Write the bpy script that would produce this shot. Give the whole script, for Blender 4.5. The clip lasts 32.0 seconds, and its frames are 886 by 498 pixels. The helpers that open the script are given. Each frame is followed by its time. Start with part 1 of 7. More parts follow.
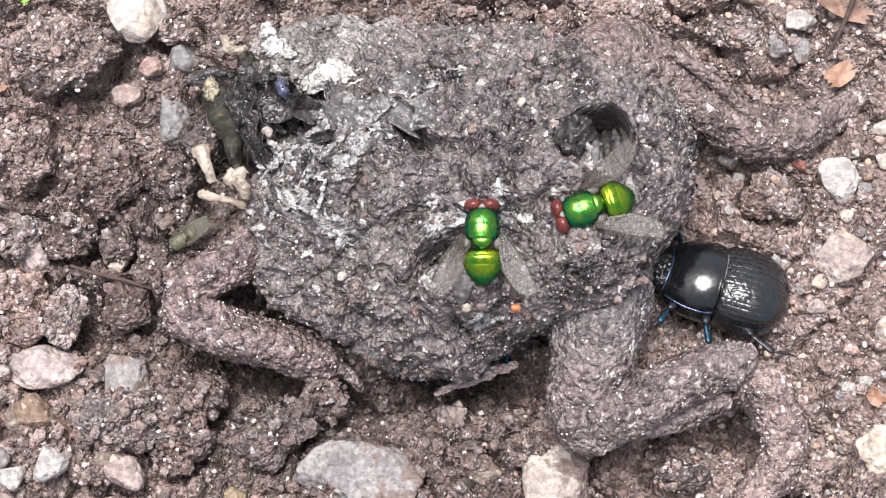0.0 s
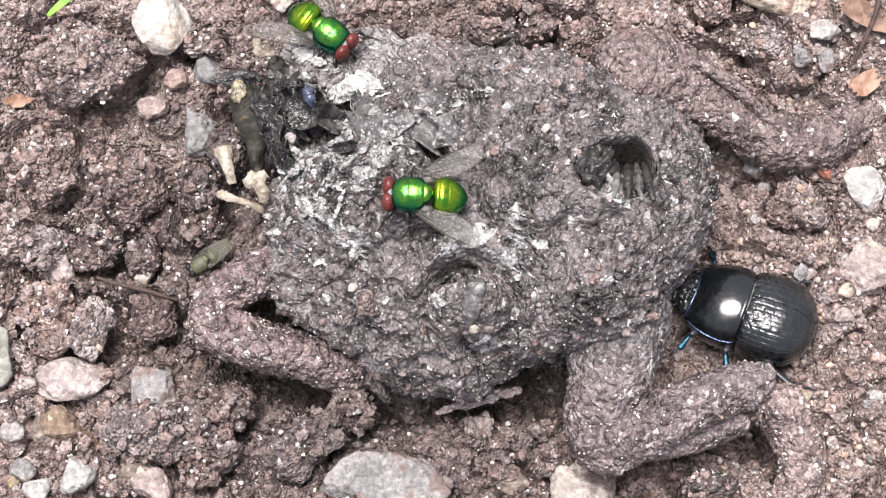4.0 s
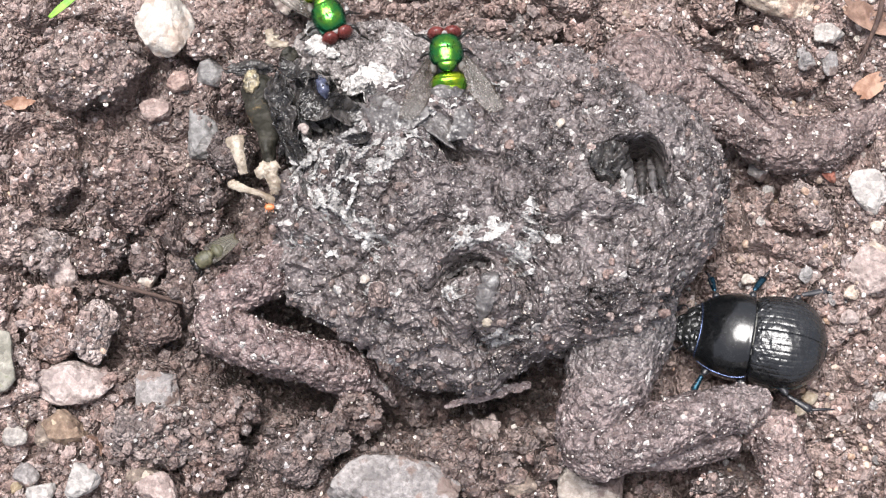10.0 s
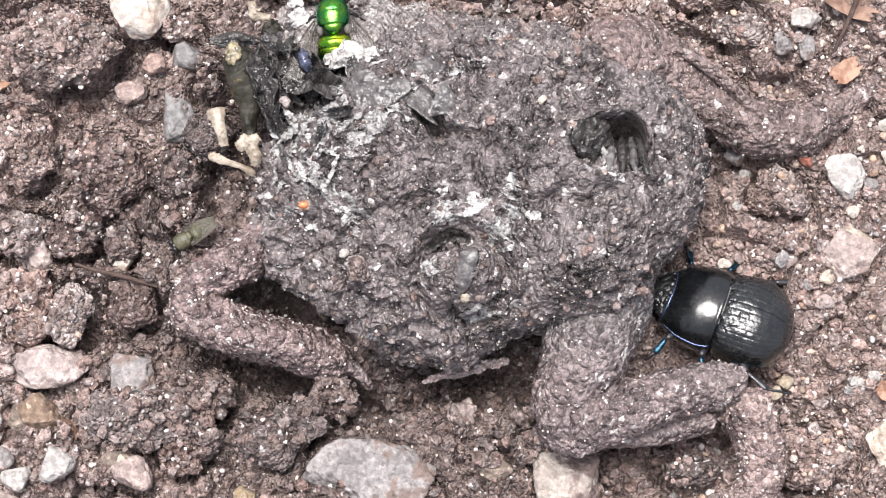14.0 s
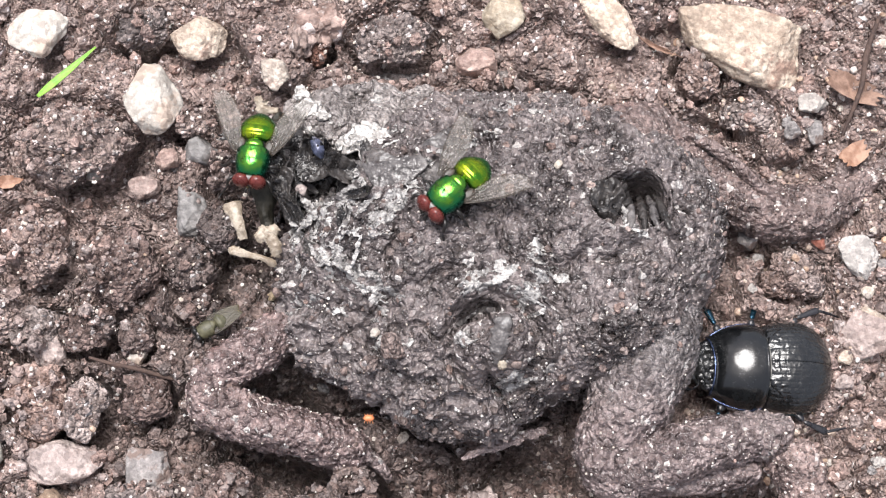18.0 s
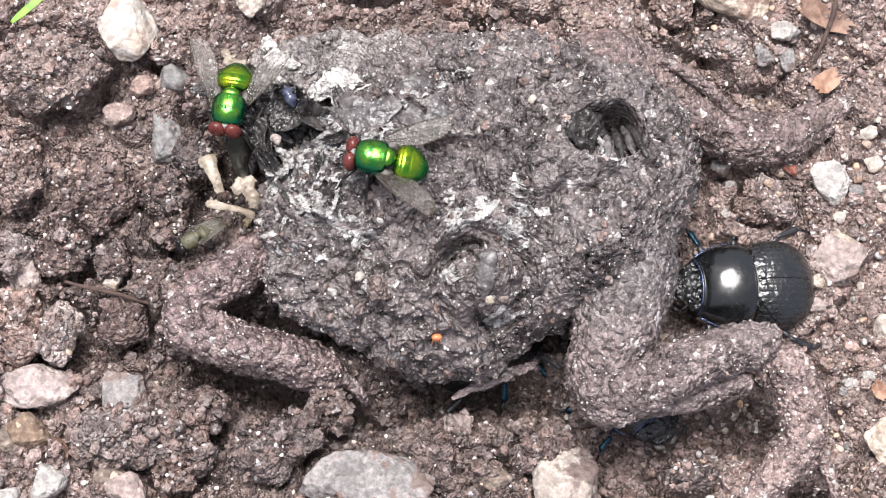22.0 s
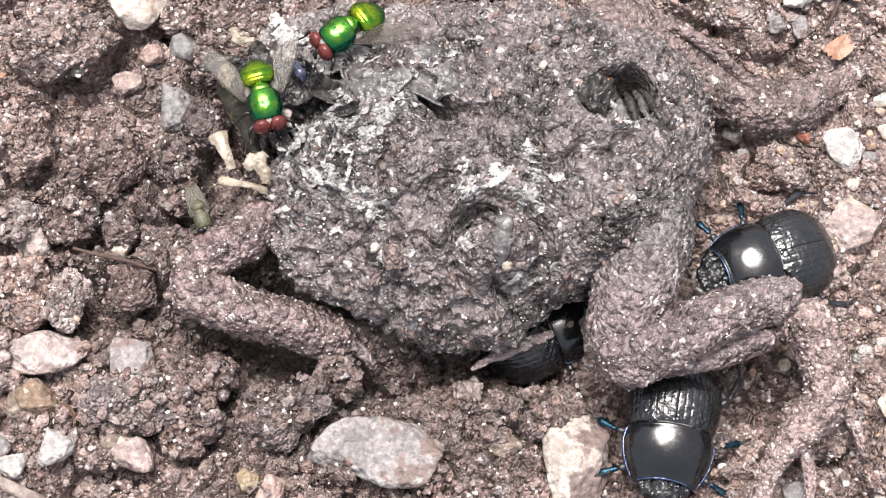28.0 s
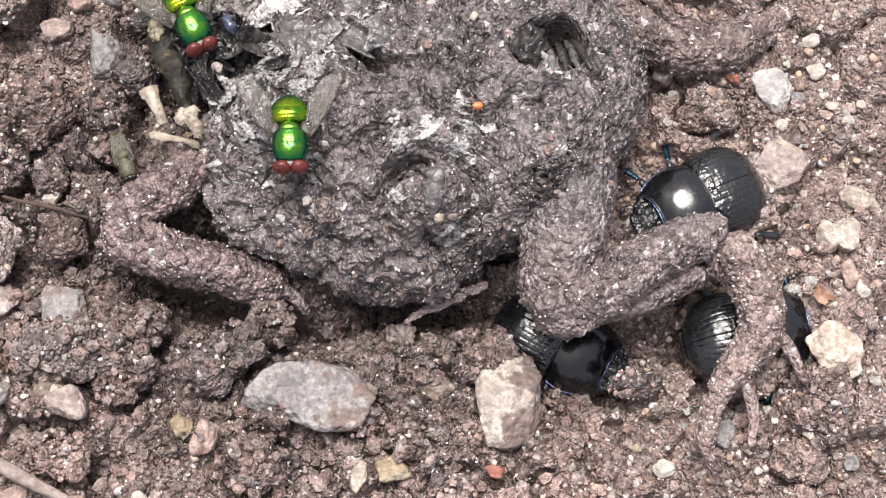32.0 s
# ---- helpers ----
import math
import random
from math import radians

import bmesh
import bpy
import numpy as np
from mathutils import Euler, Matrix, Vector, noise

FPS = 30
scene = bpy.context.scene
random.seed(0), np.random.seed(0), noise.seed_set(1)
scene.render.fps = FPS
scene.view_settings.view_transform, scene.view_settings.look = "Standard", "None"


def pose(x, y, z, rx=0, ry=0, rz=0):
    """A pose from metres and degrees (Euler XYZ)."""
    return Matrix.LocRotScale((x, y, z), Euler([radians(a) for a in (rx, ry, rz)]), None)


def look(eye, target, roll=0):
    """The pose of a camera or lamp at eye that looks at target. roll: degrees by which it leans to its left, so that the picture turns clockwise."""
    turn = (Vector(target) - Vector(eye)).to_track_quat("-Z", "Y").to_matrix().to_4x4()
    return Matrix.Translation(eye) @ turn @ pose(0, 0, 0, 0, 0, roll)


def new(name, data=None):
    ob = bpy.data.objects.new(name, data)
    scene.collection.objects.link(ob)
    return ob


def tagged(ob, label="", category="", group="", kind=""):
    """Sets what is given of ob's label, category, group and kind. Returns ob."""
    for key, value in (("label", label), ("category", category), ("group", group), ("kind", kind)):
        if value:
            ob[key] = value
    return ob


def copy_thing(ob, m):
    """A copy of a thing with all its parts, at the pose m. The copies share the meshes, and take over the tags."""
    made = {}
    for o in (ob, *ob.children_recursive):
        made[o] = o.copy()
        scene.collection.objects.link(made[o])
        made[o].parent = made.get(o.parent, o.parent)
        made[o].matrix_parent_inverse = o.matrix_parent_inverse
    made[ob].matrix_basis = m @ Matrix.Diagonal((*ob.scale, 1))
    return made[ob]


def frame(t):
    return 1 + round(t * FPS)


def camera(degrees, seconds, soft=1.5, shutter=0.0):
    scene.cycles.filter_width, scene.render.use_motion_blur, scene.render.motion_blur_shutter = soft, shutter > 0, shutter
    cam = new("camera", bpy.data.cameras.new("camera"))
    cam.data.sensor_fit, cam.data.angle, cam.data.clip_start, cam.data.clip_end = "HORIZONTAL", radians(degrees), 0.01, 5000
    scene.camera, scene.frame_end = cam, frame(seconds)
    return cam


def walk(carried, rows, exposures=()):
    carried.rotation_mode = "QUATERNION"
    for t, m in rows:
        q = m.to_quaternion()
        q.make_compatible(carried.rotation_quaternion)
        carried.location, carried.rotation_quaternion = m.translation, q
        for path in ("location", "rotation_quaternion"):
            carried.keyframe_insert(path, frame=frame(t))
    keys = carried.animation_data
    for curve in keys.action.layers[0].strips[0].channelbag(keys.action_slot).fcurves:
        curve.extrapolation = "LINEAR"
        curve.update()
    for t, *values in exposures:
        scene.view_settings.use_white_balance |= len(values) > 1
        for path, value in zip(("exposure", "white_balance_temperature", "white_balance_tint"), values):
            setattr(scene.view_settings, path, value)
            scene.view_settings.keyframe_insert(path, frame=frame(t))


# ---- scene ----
cam = camera(30, 32.0, soft=1.2)
PATH = [
    (0, pose(0.01014, -0.03209, 0.16592, 11.355, 2.004, 3.656)),
    (0.5, pose(0.00976, -0.03171, 0.16568, 11.349, 2.081, 3.715)),
    (1, pose(0.00846, -0.03221, 0.16586, 11.403, 2.075, 3.800)),
    (1.5, pose(0.00757, -0.03227, 0.16591, 11.577, 2.182, 4.021)),
    (2, pose(0.00797, -0.03206, 0.16561, 11.547, 2.327, 4.092)),
    (2.5, pose(0.00846, -0.03279, 0.16580, 11.600, 2.084, 3.796)),
    (3, pose(0.00758, -0.03387, 0.16627, 12.051, 2.201, 3.793)),
    (3.5, pose(0.00811, -0.03364, 0.16605, 12.178, 2.223, 3.641)),
    (5.5, pose(0.00191, -0.03421, 0.16509, 12.237, 0.717, 3.007)),
    (6, pose(0.00073, -0.03499, 0.16543, 12.218, 0.743, 3.148)),
    (6.5, pose(0.00010, -0.03494, 0.16609, 12.620, 0.927, 3.392)),
    (7, pose(0.00085, -0.03490, 0.16613, 12.677, 1.021, 3.300)),
    (7.5, pose(0.00146, -0.03389, 0.16569, 12.623, 0.848, 3.301)),
    (7.8, pose(0.00158, -0.03421, 0.16555, 12.679, 0.905, 3.294)),
    (8, pose(0.00196, -0.03407, 0.16544, 12.596, 1.023, 3.286)),
    (8.5, pose(0.00237, -0.03480, 0.16566, 12.598, 0.758, 3.287)),
    (9, pose(0.00146, -0.03478, 0.16544, 12.429, 0.968, 3.290)),
    (9.5, pose(0.00187, -0.03373, 0.16528, 12.114, 0.771, 3.164)),
    (10, pose(0.00298, -0.03443, 0.16534, 12.488, 0.724, 3.108)),
    (10.5, pose(0.00280, -0.03428, 0.16517, 12.302, 0.802, 3.026)),
    (11, pose(0.00270, -0.03434, 0.16505, 12.353, 0.606, 2.962)),
    (11.5, pose(0.00187, -0.03451, 0.16527, 12.229, 0.431, 3.051)),
    (12, pose(0.00127, -0.03497, 0.16562, 12.365, 0.551, 3.427)),
    (12.5, pose(0.00169, -0.03440, 0.16552, 12.419, 0.460, 3.290)),
    (13, pose(0.00267, -0.03405, 0.16476, 12.276, 0.407, 3.030)),
    (13.5, pose(0.00394, -0.03371, 0.16453, 11.910, 0.415, 2.963)),
    (14, pose(0.00361, -0.03409, 0.16514, 11.842, 0.115, 3.094)),
    (14.5, pose(0.00350, -0.03369, 0.16582, 12.238, 0.377, 3.175)),
    (14.6, pose(0.00363, -0.03320, 0.16629, 12.384, 0.456, 3.146)),
    (15, pose(0.00371, -0.03107, 0.16680, 12.764, 0.614, 3.019)),
    (15.2, pose(0.00289, -0.03094, 0.16659, 13.341, 0.542, 2.899)),
    (15.5, pose(0.00266, -0.03051, 0.16640, 13.795, 0.348, 2.759)),
    (17.5, pose(0.00086, -0.03978, 0.16382, 17.518, -0.330, 1.976)),
    (18, pose(-0.00048, -0.04059, 0.16315, 17.140, -0.553, 1.902)),
    (18.5, pose(-0.00199, -0.04149, 0.16271, 16.897, -1.202, 1.466)),
    (19, pose(-0.00311, -0.04363, 0.16241, 16.616, -1.251, 1.453)),
    (19.5, pose(-0.00248, -0.04449, 0.16227, 16.901, -1.325, 1.417)),
    (20, pose(-0.00167, -0.04513, 0.16220, 16.873, -1.301, 1.417)),
    (20.5, pose(-0.00220, -0.04525, 0.16204, 16.758, -1.620, 1.384)),
    (21, pose(-0.00276, -0.04594, 0.16185, 16.538, -1.930, 1.512)),
    (21.5, pose(-0.00250, -0.04687, 0.16191, 16.627, -2.092, 1.500)),
    (22, pose(-0.00182, -0.04673, 0.16194, 16.653, -1.851, 1.466)),
    (22.5, pose(-0.00271, -0.04627, 0.16150, 16.465, -1.962, 1.040)),
    (23, pose(-0.00248, -0.04638, 0.16134, 16.268, -1.896, 1.130)),
    (23.5, pose(-0.00297, -0.04711, 0.16122, 16.413, -1.780, 1.319)),
    (24, pose(-0.00288, -0.04697, 0.16107, 16.271, -1.773, 1.329)),
    (24.5, pose(-0.00258, -0.04666, 0.16121, 16.001, -1.812, 1.098)),
    (25, pose(-0.00310, -0.04656, 0.16112, 15.855, -1.591, 1.194)),
    (25.5, pose(-0.00328, -0.04712, 0.16089, 16.153, -1.548, 1.219)),
    (27.5, pose(-0.00151, -0.05134, 0.15988, 18.163, -0.949, 1.638)),
    (28, pose(-0.00021, -0.05174, 0.15940, 17.420, -1.058, 1.658)),
    (28.5, pose(0.00036, -0.05289, 0.15964, 16.643, -1.019, 1.811)),
    (29, pose(0.00009, -0.05327, 0.15994, 15.975, -1.232, 1.718)),
    (29.5, pose(0.00100, -0.05305, 0.16003, 15.773, -1.355, 1.410)),
    (30, pose(0.00019, -0.05234, 0.15977, 15.340, -1.688, 1.387)),
    (30.5, pose(0.00056, -0.05169, 0.15947, 15.141, -1.842, 1.371)),
    (31, pose(0.00182, -0.05261, 0.15955, 15.184, -2.017, 1.348)),
    (31.5, pose(0.00269, -0.05265, 0.15973, 15.436, -2.362, 0.873)),
    (32, pose(0.00248, -0.05238, 0.15972, 15.714, -2.247, 0.631)),
]
EXPOSURES = [(0, 1.085, 6300, 10), (3, 1.145, 6320, 10), (6, 1.17, 6350, 10), (10, 1.105, 6370, 10), (14, 1.15, 6360, 10), (18, 1.025, 6400, 10), (22, 1.125, 6350, 10), (24, 1.155, 6350, 10), (28, 1.265, 6500, 10), (30, 1.08, 6520, 10), (32, 0.995, 6540, 10)]

walk(cam, PATH, exposures=EXPOSURES)

# ---- light: bright overcast sky with a broad veiled sun ----
world = bpy.data.worlds.new("overcast_sky")
scene.world = world
world.use_nodes = True
wn = world.node_tree
sky = wn.nodes.new("ShaderNodeTexSky")
sky.sky_type = "NISHITA"
sky.sun_disc = False
sky.sun_elevation = radians(74)
sky.sun_rotation = radians(-23)
sky.dust_density = 6.0
sky.air_density = 0.8
sky.ozone_density = 0.6
veil = wn.nodes.new("ShaderNodeMix")
veil.data_type = "RGBA"
veil.inputs[0].default_value = 0.4
wn.links.new(sky.outputs[0], veil.inputs[6])
veil.inputs[7].default_value = (6.6, 6.6, 7.0, 1)
wn.links.new(veil.outputs[2], wn.nodes["Background"].inputs[0])
wn.nodes["Background"].inputs[1].default_value = 0.075
sun = new("sun", bpy.data.lights.new("sun", "SUN"))
sun.data.energy = 2.4
sun.data.angle = radians(34)
sun.data.color = (1.0, 0.97, 0.95)
sun.matrix_world = look((-0.11, 0.26, 1.0), (0, 0, 0))


# ---- materials ----
def blend(nodes, links, a, b, fac):
    mix = nodes.new("ShaderNodeMix")
    mix.data_type = "RGBA"
    for sock, value in ((mix.inputs[6], a), (mix.inputs[7], b)):
        if isinstance(value, tuple):
            sock.default_value = (*value, 1)
        else:
            links.new(value, sock)
    if isinstance(fac, float):
        mix.inputs[0].default_value = fac
    else:
        links.new(fac, mix.inputs[0])
    return mix.outputs[2]


def step(nodes, links, value, low, high):
    node = nodes.new("ShaderNodeMapRange")
    node.interpolation_type = "SMOOTHSTEP"
    links.new(value, node.inputs[0])
    node.inputs[1].default_value, node.inputs[2].default_value = low, high
    return node.outputs[0]


def grain(nodes, links, coord, scale, detail=4.0, rough=0.6, kind="noise"):
    if kind == "cells":
        node = nodes.new("ShaderNodeTexVoronoi")
        out = node.outputs["Distance"]
    else:
        node = nodes.new("ShaderNodeTexNoise")
        node.inputs["Detail"].default_value = detail
        node.inputs["Roughness"].default_value = rough
        out = node.outputs["Fac"]
    node.inputs["Scale"].default_value = scale
    links.new(coord, node.inputs["Vector"])
    return out


def surface(name, dark, light, big, small, rough=0.8, metal=0.0, bump=0.4, depth=0.0001, specks=None, speck_scale=1400.0,
            speck_from=0.66, vary=0.0, stain=None, stain_scale=90.0, stain_from=0.55, gloss=0.5, coat=0.0, wet=0.0, islands=False, grains=0.0, grain_scale=2300.0,
            grain_depth=0.5, stain_lean=0.0, shaded_flank=None, sheen_at=(0.0028, 0.0039), chips=0.0, near_dark=0.0, greyer=None):
    """Two colours mixed by a broad and a fine grain, with specks, stains, varied gloss and fine relief. Scales are per metre."""
    m = bpy.data.materials.new(name)
    m.use_nodes = True
    nodes, links = m.node_tree.nodes, m.node_tree.links
    bsdf = nodes["Principled BSDF"]
    coord = nodes.new("ShaderNodeTexCoord").outputs["Object"]
    broad, fine = grain(nodes, links, coord, big, 5.0), grain(nodes, links, coord, small, 6.0, 0.7)
    mean = nodes.new("ShaderNodeMath")
    mean.operation = "ADD"
    links.new(broad, mean.inputs[0])
    links.new(fine, mean.inputs[1])
    half = nodes.new("ShaderNodeMath")
    half.operation = "MULTIPLY"
    links.new(mean.outputs[0], half.inputs[0])
    half.inputs[1].default_value = 0.5
    colour = blend(nodes, links, dark, light, step(nodes, links, half.outputs[0], 0.38, 0.62))
    # yellow sky highlight on top, greener flanks below, put into the colour by height
    if shaded_flank:
        split = nodes.new("ShaderNodeSeparateXYZ")
        links.new(coord, split.inputs[0])
        colour = blend(nodes, links, shaded_flank, colour, step(nodes, links, split.outputs[2], *sheen_at))
    if stain:
        where = grain(nodes, links, coord, stain_scale, 6.0, 0.65)
        if stain_lean:
            split = nodes.new("ShaderNodeSeparateXYZ")
            links.new(coord, split.inputs[0])
            lean = nodes.new("ShaderNodeMath")
            lean.operation = "MULTIPLY_ADD"
            links.new(split.outputs[0], lean.inputs[0])
            lean.inputs[1].default_value = stain_lean
            links.new(where, lean.inputs[2])
            where = lean.outputs[0]
        colour = blend(nodes, links, colour, stain, step(nodes, links, where, stain_from, stain_from + 0.1))
    cells = None
    if grains:
        vor = nodes.new("ShaderNodeTexVoronoi")
        vor.inputs["Scale"].default_value = grain_scale
        warp = nodes.new("ShaderNodeTexNoise")
        warp.inputs["Scale"].default_value = grain_scale * 0.8
        links.new(coord, warp.inputs["Vector"])
        shift = nodes.new("ShaderNodeVectorMath")
        shift.operation = "MULTIPLY_ADD"
        links.new(warp.outputs["Color"], shift.inputs[0])
        shift.inputs[1].default_value = [0.9 / grain_scale] * 3
        links.new(coord, shift.inputs[2])
        links.new(shift.outputs[0], vor.inputs["Vector"])
        cells = vor.outputs["Distance"]
        sep = nodes.new("ShaderNodeSeparateColor")
        links.new(vor.outputs["Color"], sep.inputs[0])
        tone = nodes.new("ShaderNodeMapRange")
        links.new(sep.outputs[0], tone.inputs[0])
        tone.inputs[3].default_value, tone.inputs[4].default_value = 1.0 - grains, 1.0 + grains
        shade = nodes.new("ShaderNodeHueSaturation")
        links.new(tone.outputs[0], shade.inputs["Value"])
        links.new(colour, shade.inputs["Color"])
        colour = shade.outputs["Color"]
        if specks:
            colour = blend(nodes, links, colour, specks, step(nodes, links, sep.outputs[1], 0.965, 0.99))
    if specks:
        colour = blend(nodes, links, colour, specks, step(nodes, links, grain(nodes, links, coord, speck_scale, 3.0, 0.5), speck_from, speck_from + 0.05))
    if greyer:
        # the skin turns from brown at the knee to grey towards the trunk
        split = nodes.new("ShaderNodeSeparateXYZ")
        links.new(coord, split.inputs[0])
        wave = nodes.new("ShaderNodeMath")
        wave.operation = "MULTIPLY_ADD"
        links.new(broad, wave.inputs[0])
        wave.inputs[1].default_value = 0.008
        links.new(split.outputs[1], wave.inputs[2])
        pale = nodes.new("ShaderNodeHueSaturation")
        links.new(colour, pale.inputs["Color"])
        pale.inputs["Saturation"].default_value, pale.inputs["Value"].default_value = 0.5, 0.8
        colour = blend(nodes, links, colour, pale.outputs["Color"], step(nodes, links, wave.outputs[0], *greyer))
    if near_dark:
        # the soil is darker round the carcass and paler further off
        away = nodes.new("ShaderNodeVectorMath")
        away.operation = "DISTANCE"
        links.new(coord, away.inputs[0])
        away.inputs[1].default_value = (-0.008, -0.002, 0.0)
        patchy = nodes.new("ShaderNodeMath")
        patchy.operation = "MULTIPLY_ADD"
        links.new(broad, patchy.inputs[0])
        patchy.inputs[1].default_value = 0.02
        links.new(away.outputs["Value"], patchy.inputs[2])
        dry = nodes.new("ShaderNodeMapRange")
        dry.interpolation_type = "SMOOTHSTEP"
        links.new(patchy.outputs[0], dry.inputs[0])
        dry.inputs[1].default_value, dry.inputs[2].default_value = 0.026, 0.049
        dry.inputs[3].default_value, dry.inputs[4].default_value = 1.0 - near_dark, 1.0 + near_dark
        graded = nodes.new("ShaderNodeHueSaturation")
        links.new(dry.outputs[0], graded.inputs["Value"])
        links.new(colour, graded.inputs["Color"])
        colour = graded.outputs["Color"]
    if vary or islands:
        hue = nodes.new("ShaderNodeHueSaturation")
        pick = nodes.new("ShaderNodeNewGeometry").outputs["Random Per Island"] if islands else nodes.new("ShaderNodeObjectInfo").outputs["Random"]
        span = nodes.new("ShaderNodeMapRange")
        links.new(pick, span.inputs[0])
        span.inputs[3].default_value, span.inputs[4].default_value = 1.0 - vary, 1.0 + vary
        links.new(span.outputs[0], hue.inputs["Value"])
        shuffle = nodes.new("ShaderNodeMath")
        shuffle.operation = "MULTIPLY"
        links.new(pick, shuffle.inputs[0])
        shuffle.inputs[1].default_value = 17.3
        again = nodes.new("ShaderNodeMath")
        again.operation = "FRACT"
        links.new(shuffle.outputs[0], again.inputs[0])
        rich = nodes.new("ShaderNodeMapRange")
        links.new(again.outputs[0], rich.inputs[0])
        rich.inputs[3].default_value, rich.inputs[4].default_value = 1.0 - 2.2 * vary, 1.0 + 2.6 * vary
        links.new(rich.outputs[0], hue.inputs["Saturation"])
        links.new(colour, hue.inputs["Color"])
        colour = hue.outputs["Color"]
    links.new(colour, bsdf.inputs["Base Color"])
    bsdf.inputs["Metallic"].default_value = metal
    bsdf.inputs["Specular IOR Level"].default_value = gloss
    bsdf.inputs["Coat Weight"].default_value = coat
    bsdf.inputs["Coat Roughness"].default_value = 0.12
    spread = nodes.new("ShaderNodeMapRange")
    links.new(half.outputs[0], spread.inputs[0])
    spread.inputs[1].default_value, spread.inputs[2].default_value = 0.38, 0.62
    spread.inputs[3].default_value, spread.inputs[4].default_value = max(0.04, rough - 0.12 - wet), min(1.0, rough + 0.1)
    links.new(spread.outputs[0], bsdf.inputs["Roughness"])
    if bump:
        relief = nodes.new("ShaderNodeBump")
        relief.inputs["Strength"].default_value = bump
        relief.inputs["Distance"].default_value = depth
        if chips:
            fine = grain(nodes, links, coord, chips, 2.0, 0.55)
        if cells is not None:
            high = nodes.new("ShaderNodeMath")
            high.operation = "MULTIPLY_ADD"
            links.new(cells, high.inputs[0])
            high.inputs[1].default_value = -grain_depth
            links.new(fine, high.inputs[2])
            links.new(high.outputs[0], relief.inputs["Height"])
        else:
            links.new(fine, relief.inputs["Height"])
        links.new(relief.outputs[0], bsdf.inputs["Normal"])
    return m


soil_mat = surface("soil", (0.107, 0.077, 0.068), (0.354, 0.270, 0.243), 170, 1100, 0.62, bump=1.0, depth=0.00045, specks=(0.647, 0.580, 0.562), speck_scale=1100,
                   speck_from=0.71, stain=(0.118, 0.088, 0.083), stain_scale=90, stain_from=0.58, wet=0.2, grains=0.28, grain_scale=2300, grain_depth=1.5, near_dark=0.3, chips=1700)
clod_mat = surface("soil_lump", (0.117, 0.084, 0.076), (0.357, 0.275, 0.247), 260, 1200, 0.64, bump=1.0, depth=0.00045, specks=(0.647, 0.580, 0.562), speck_scale=1300,
                   speck_from=0.71, vary=0.12, wet=0.2, grains=0.28, grain_scale=2300, grain_depth=1.5, chips=1700)
pale_clod_mat = surface("pale_soil_lump", (0.157, 0.115, 0.101), (0.479, 0.371, 0.334), 260, 1200, 0.64, bump=1.0, depth=0.00045, specks=(0.647, 0.580, 0.562), speck_scale=1300,
                   speck_from=0.71, vary=0.12, wet=0.2, grains=0.28, grain_scale=2300, grain_depth=1.5, chips=1700)
dark_clod_mat = surface("dark_soil_lump", (0.082, 0.062, 0.057), (0.253, 0.196, 0.181), 260, 1200, 0.62, bump=1.0, depth=0.00045, specks=(0.539, 0.500, 0.488), speck_scale=1300,
                        speck_from=0.7, vary=0.12, wet=0.2, grains=0.28, grain_scale=2300, grain_depth=1.5, chips=1700)
red_clod_mat = surface("reddish_soil_lump", (0.18, 0.09, 0.068), (0.4, 0.24, 0.19), 260, 1300, 0.7, bump=1.0, depth=0.0004, vary=0.1, grains=0.3, grain_depth=1.5, chips=1700)
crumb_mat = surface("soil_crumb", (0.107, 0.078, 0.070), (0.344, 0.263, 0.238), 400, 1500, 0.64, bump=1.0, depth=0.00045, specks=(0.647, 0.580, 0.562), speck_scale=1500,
                    speck_from=0.71, vary=0.11, islands=True, wet=0.2, grains=0.28, grain_scale=2400, near_dark=0.3, chips=2000)
grit_mat = surface("pale_grit", (0.45, 0.39, 0.35), (0.85, 0.8, 0.74), 900, 3000, 0.4, bump=0.4, depth=0.00008, vary=0.28, islands=True)
gravel_mat = surface("pale_gravel", (0.3, 0.24, 0.21), (0.6, 0.52, 0.46), 700, 2200, 0.6, bump=0.6, depth=0.00015, vary=0.4, islands=True)
white_stone = surface("white_stone", (0.40, 0.352, 0.305), (0.66, 0.615, 0.55), 240, 1500, 0.75, bump=1.0, depth=0.00022,
                      stain=(0.46, 0.36, 0.29), stain_scale=240, stain_from=0.49, vary=0.08, chips=1300, grains=0.2, grain_scale=1500, grain_depth=0.5)
pale_stone = surface("pale_grey_stone", (0.289, 0.264, 0.246), (0.510, 0.476, 0.442), 240, 1500, 0.75, bump=1.0, depth=0.0004, stain=(0.26, 0.2, 0.175), stain_scale=300, stain_from=0.58, vary=0.1, chips=1300, grains=0.2, grain_scale=1500, grain_depth=0.5)
beige_stone = surface("beige_stone", (0.32, 0.26, 0.215), (0.64, 0.56, 0.48), 200, 1400, 0.8, bump=1.0, depth=0.0004,
                      stain=(0.3, 0.225, 0.19), stain_scale=260, stain_from=0.55, vary=0.12, chips=1300, grains=0.2, grain_scale=1500, grain_depth=0.5)
grey_stone = surface("grey_stone", (0.15, 0.138, 0.135), (0.37, 0.348, 0.338), 200, 1300, 0.7, bump=1.0, depth=0.0004,
                     stain=(0.185, 0.145, 0.13), stain_scale=420, stain_lean=12.0, stain_from=0.52, vary=0.12, chips=1300, grains=0.2, grain_scale=1500, grain_depth=0.5)
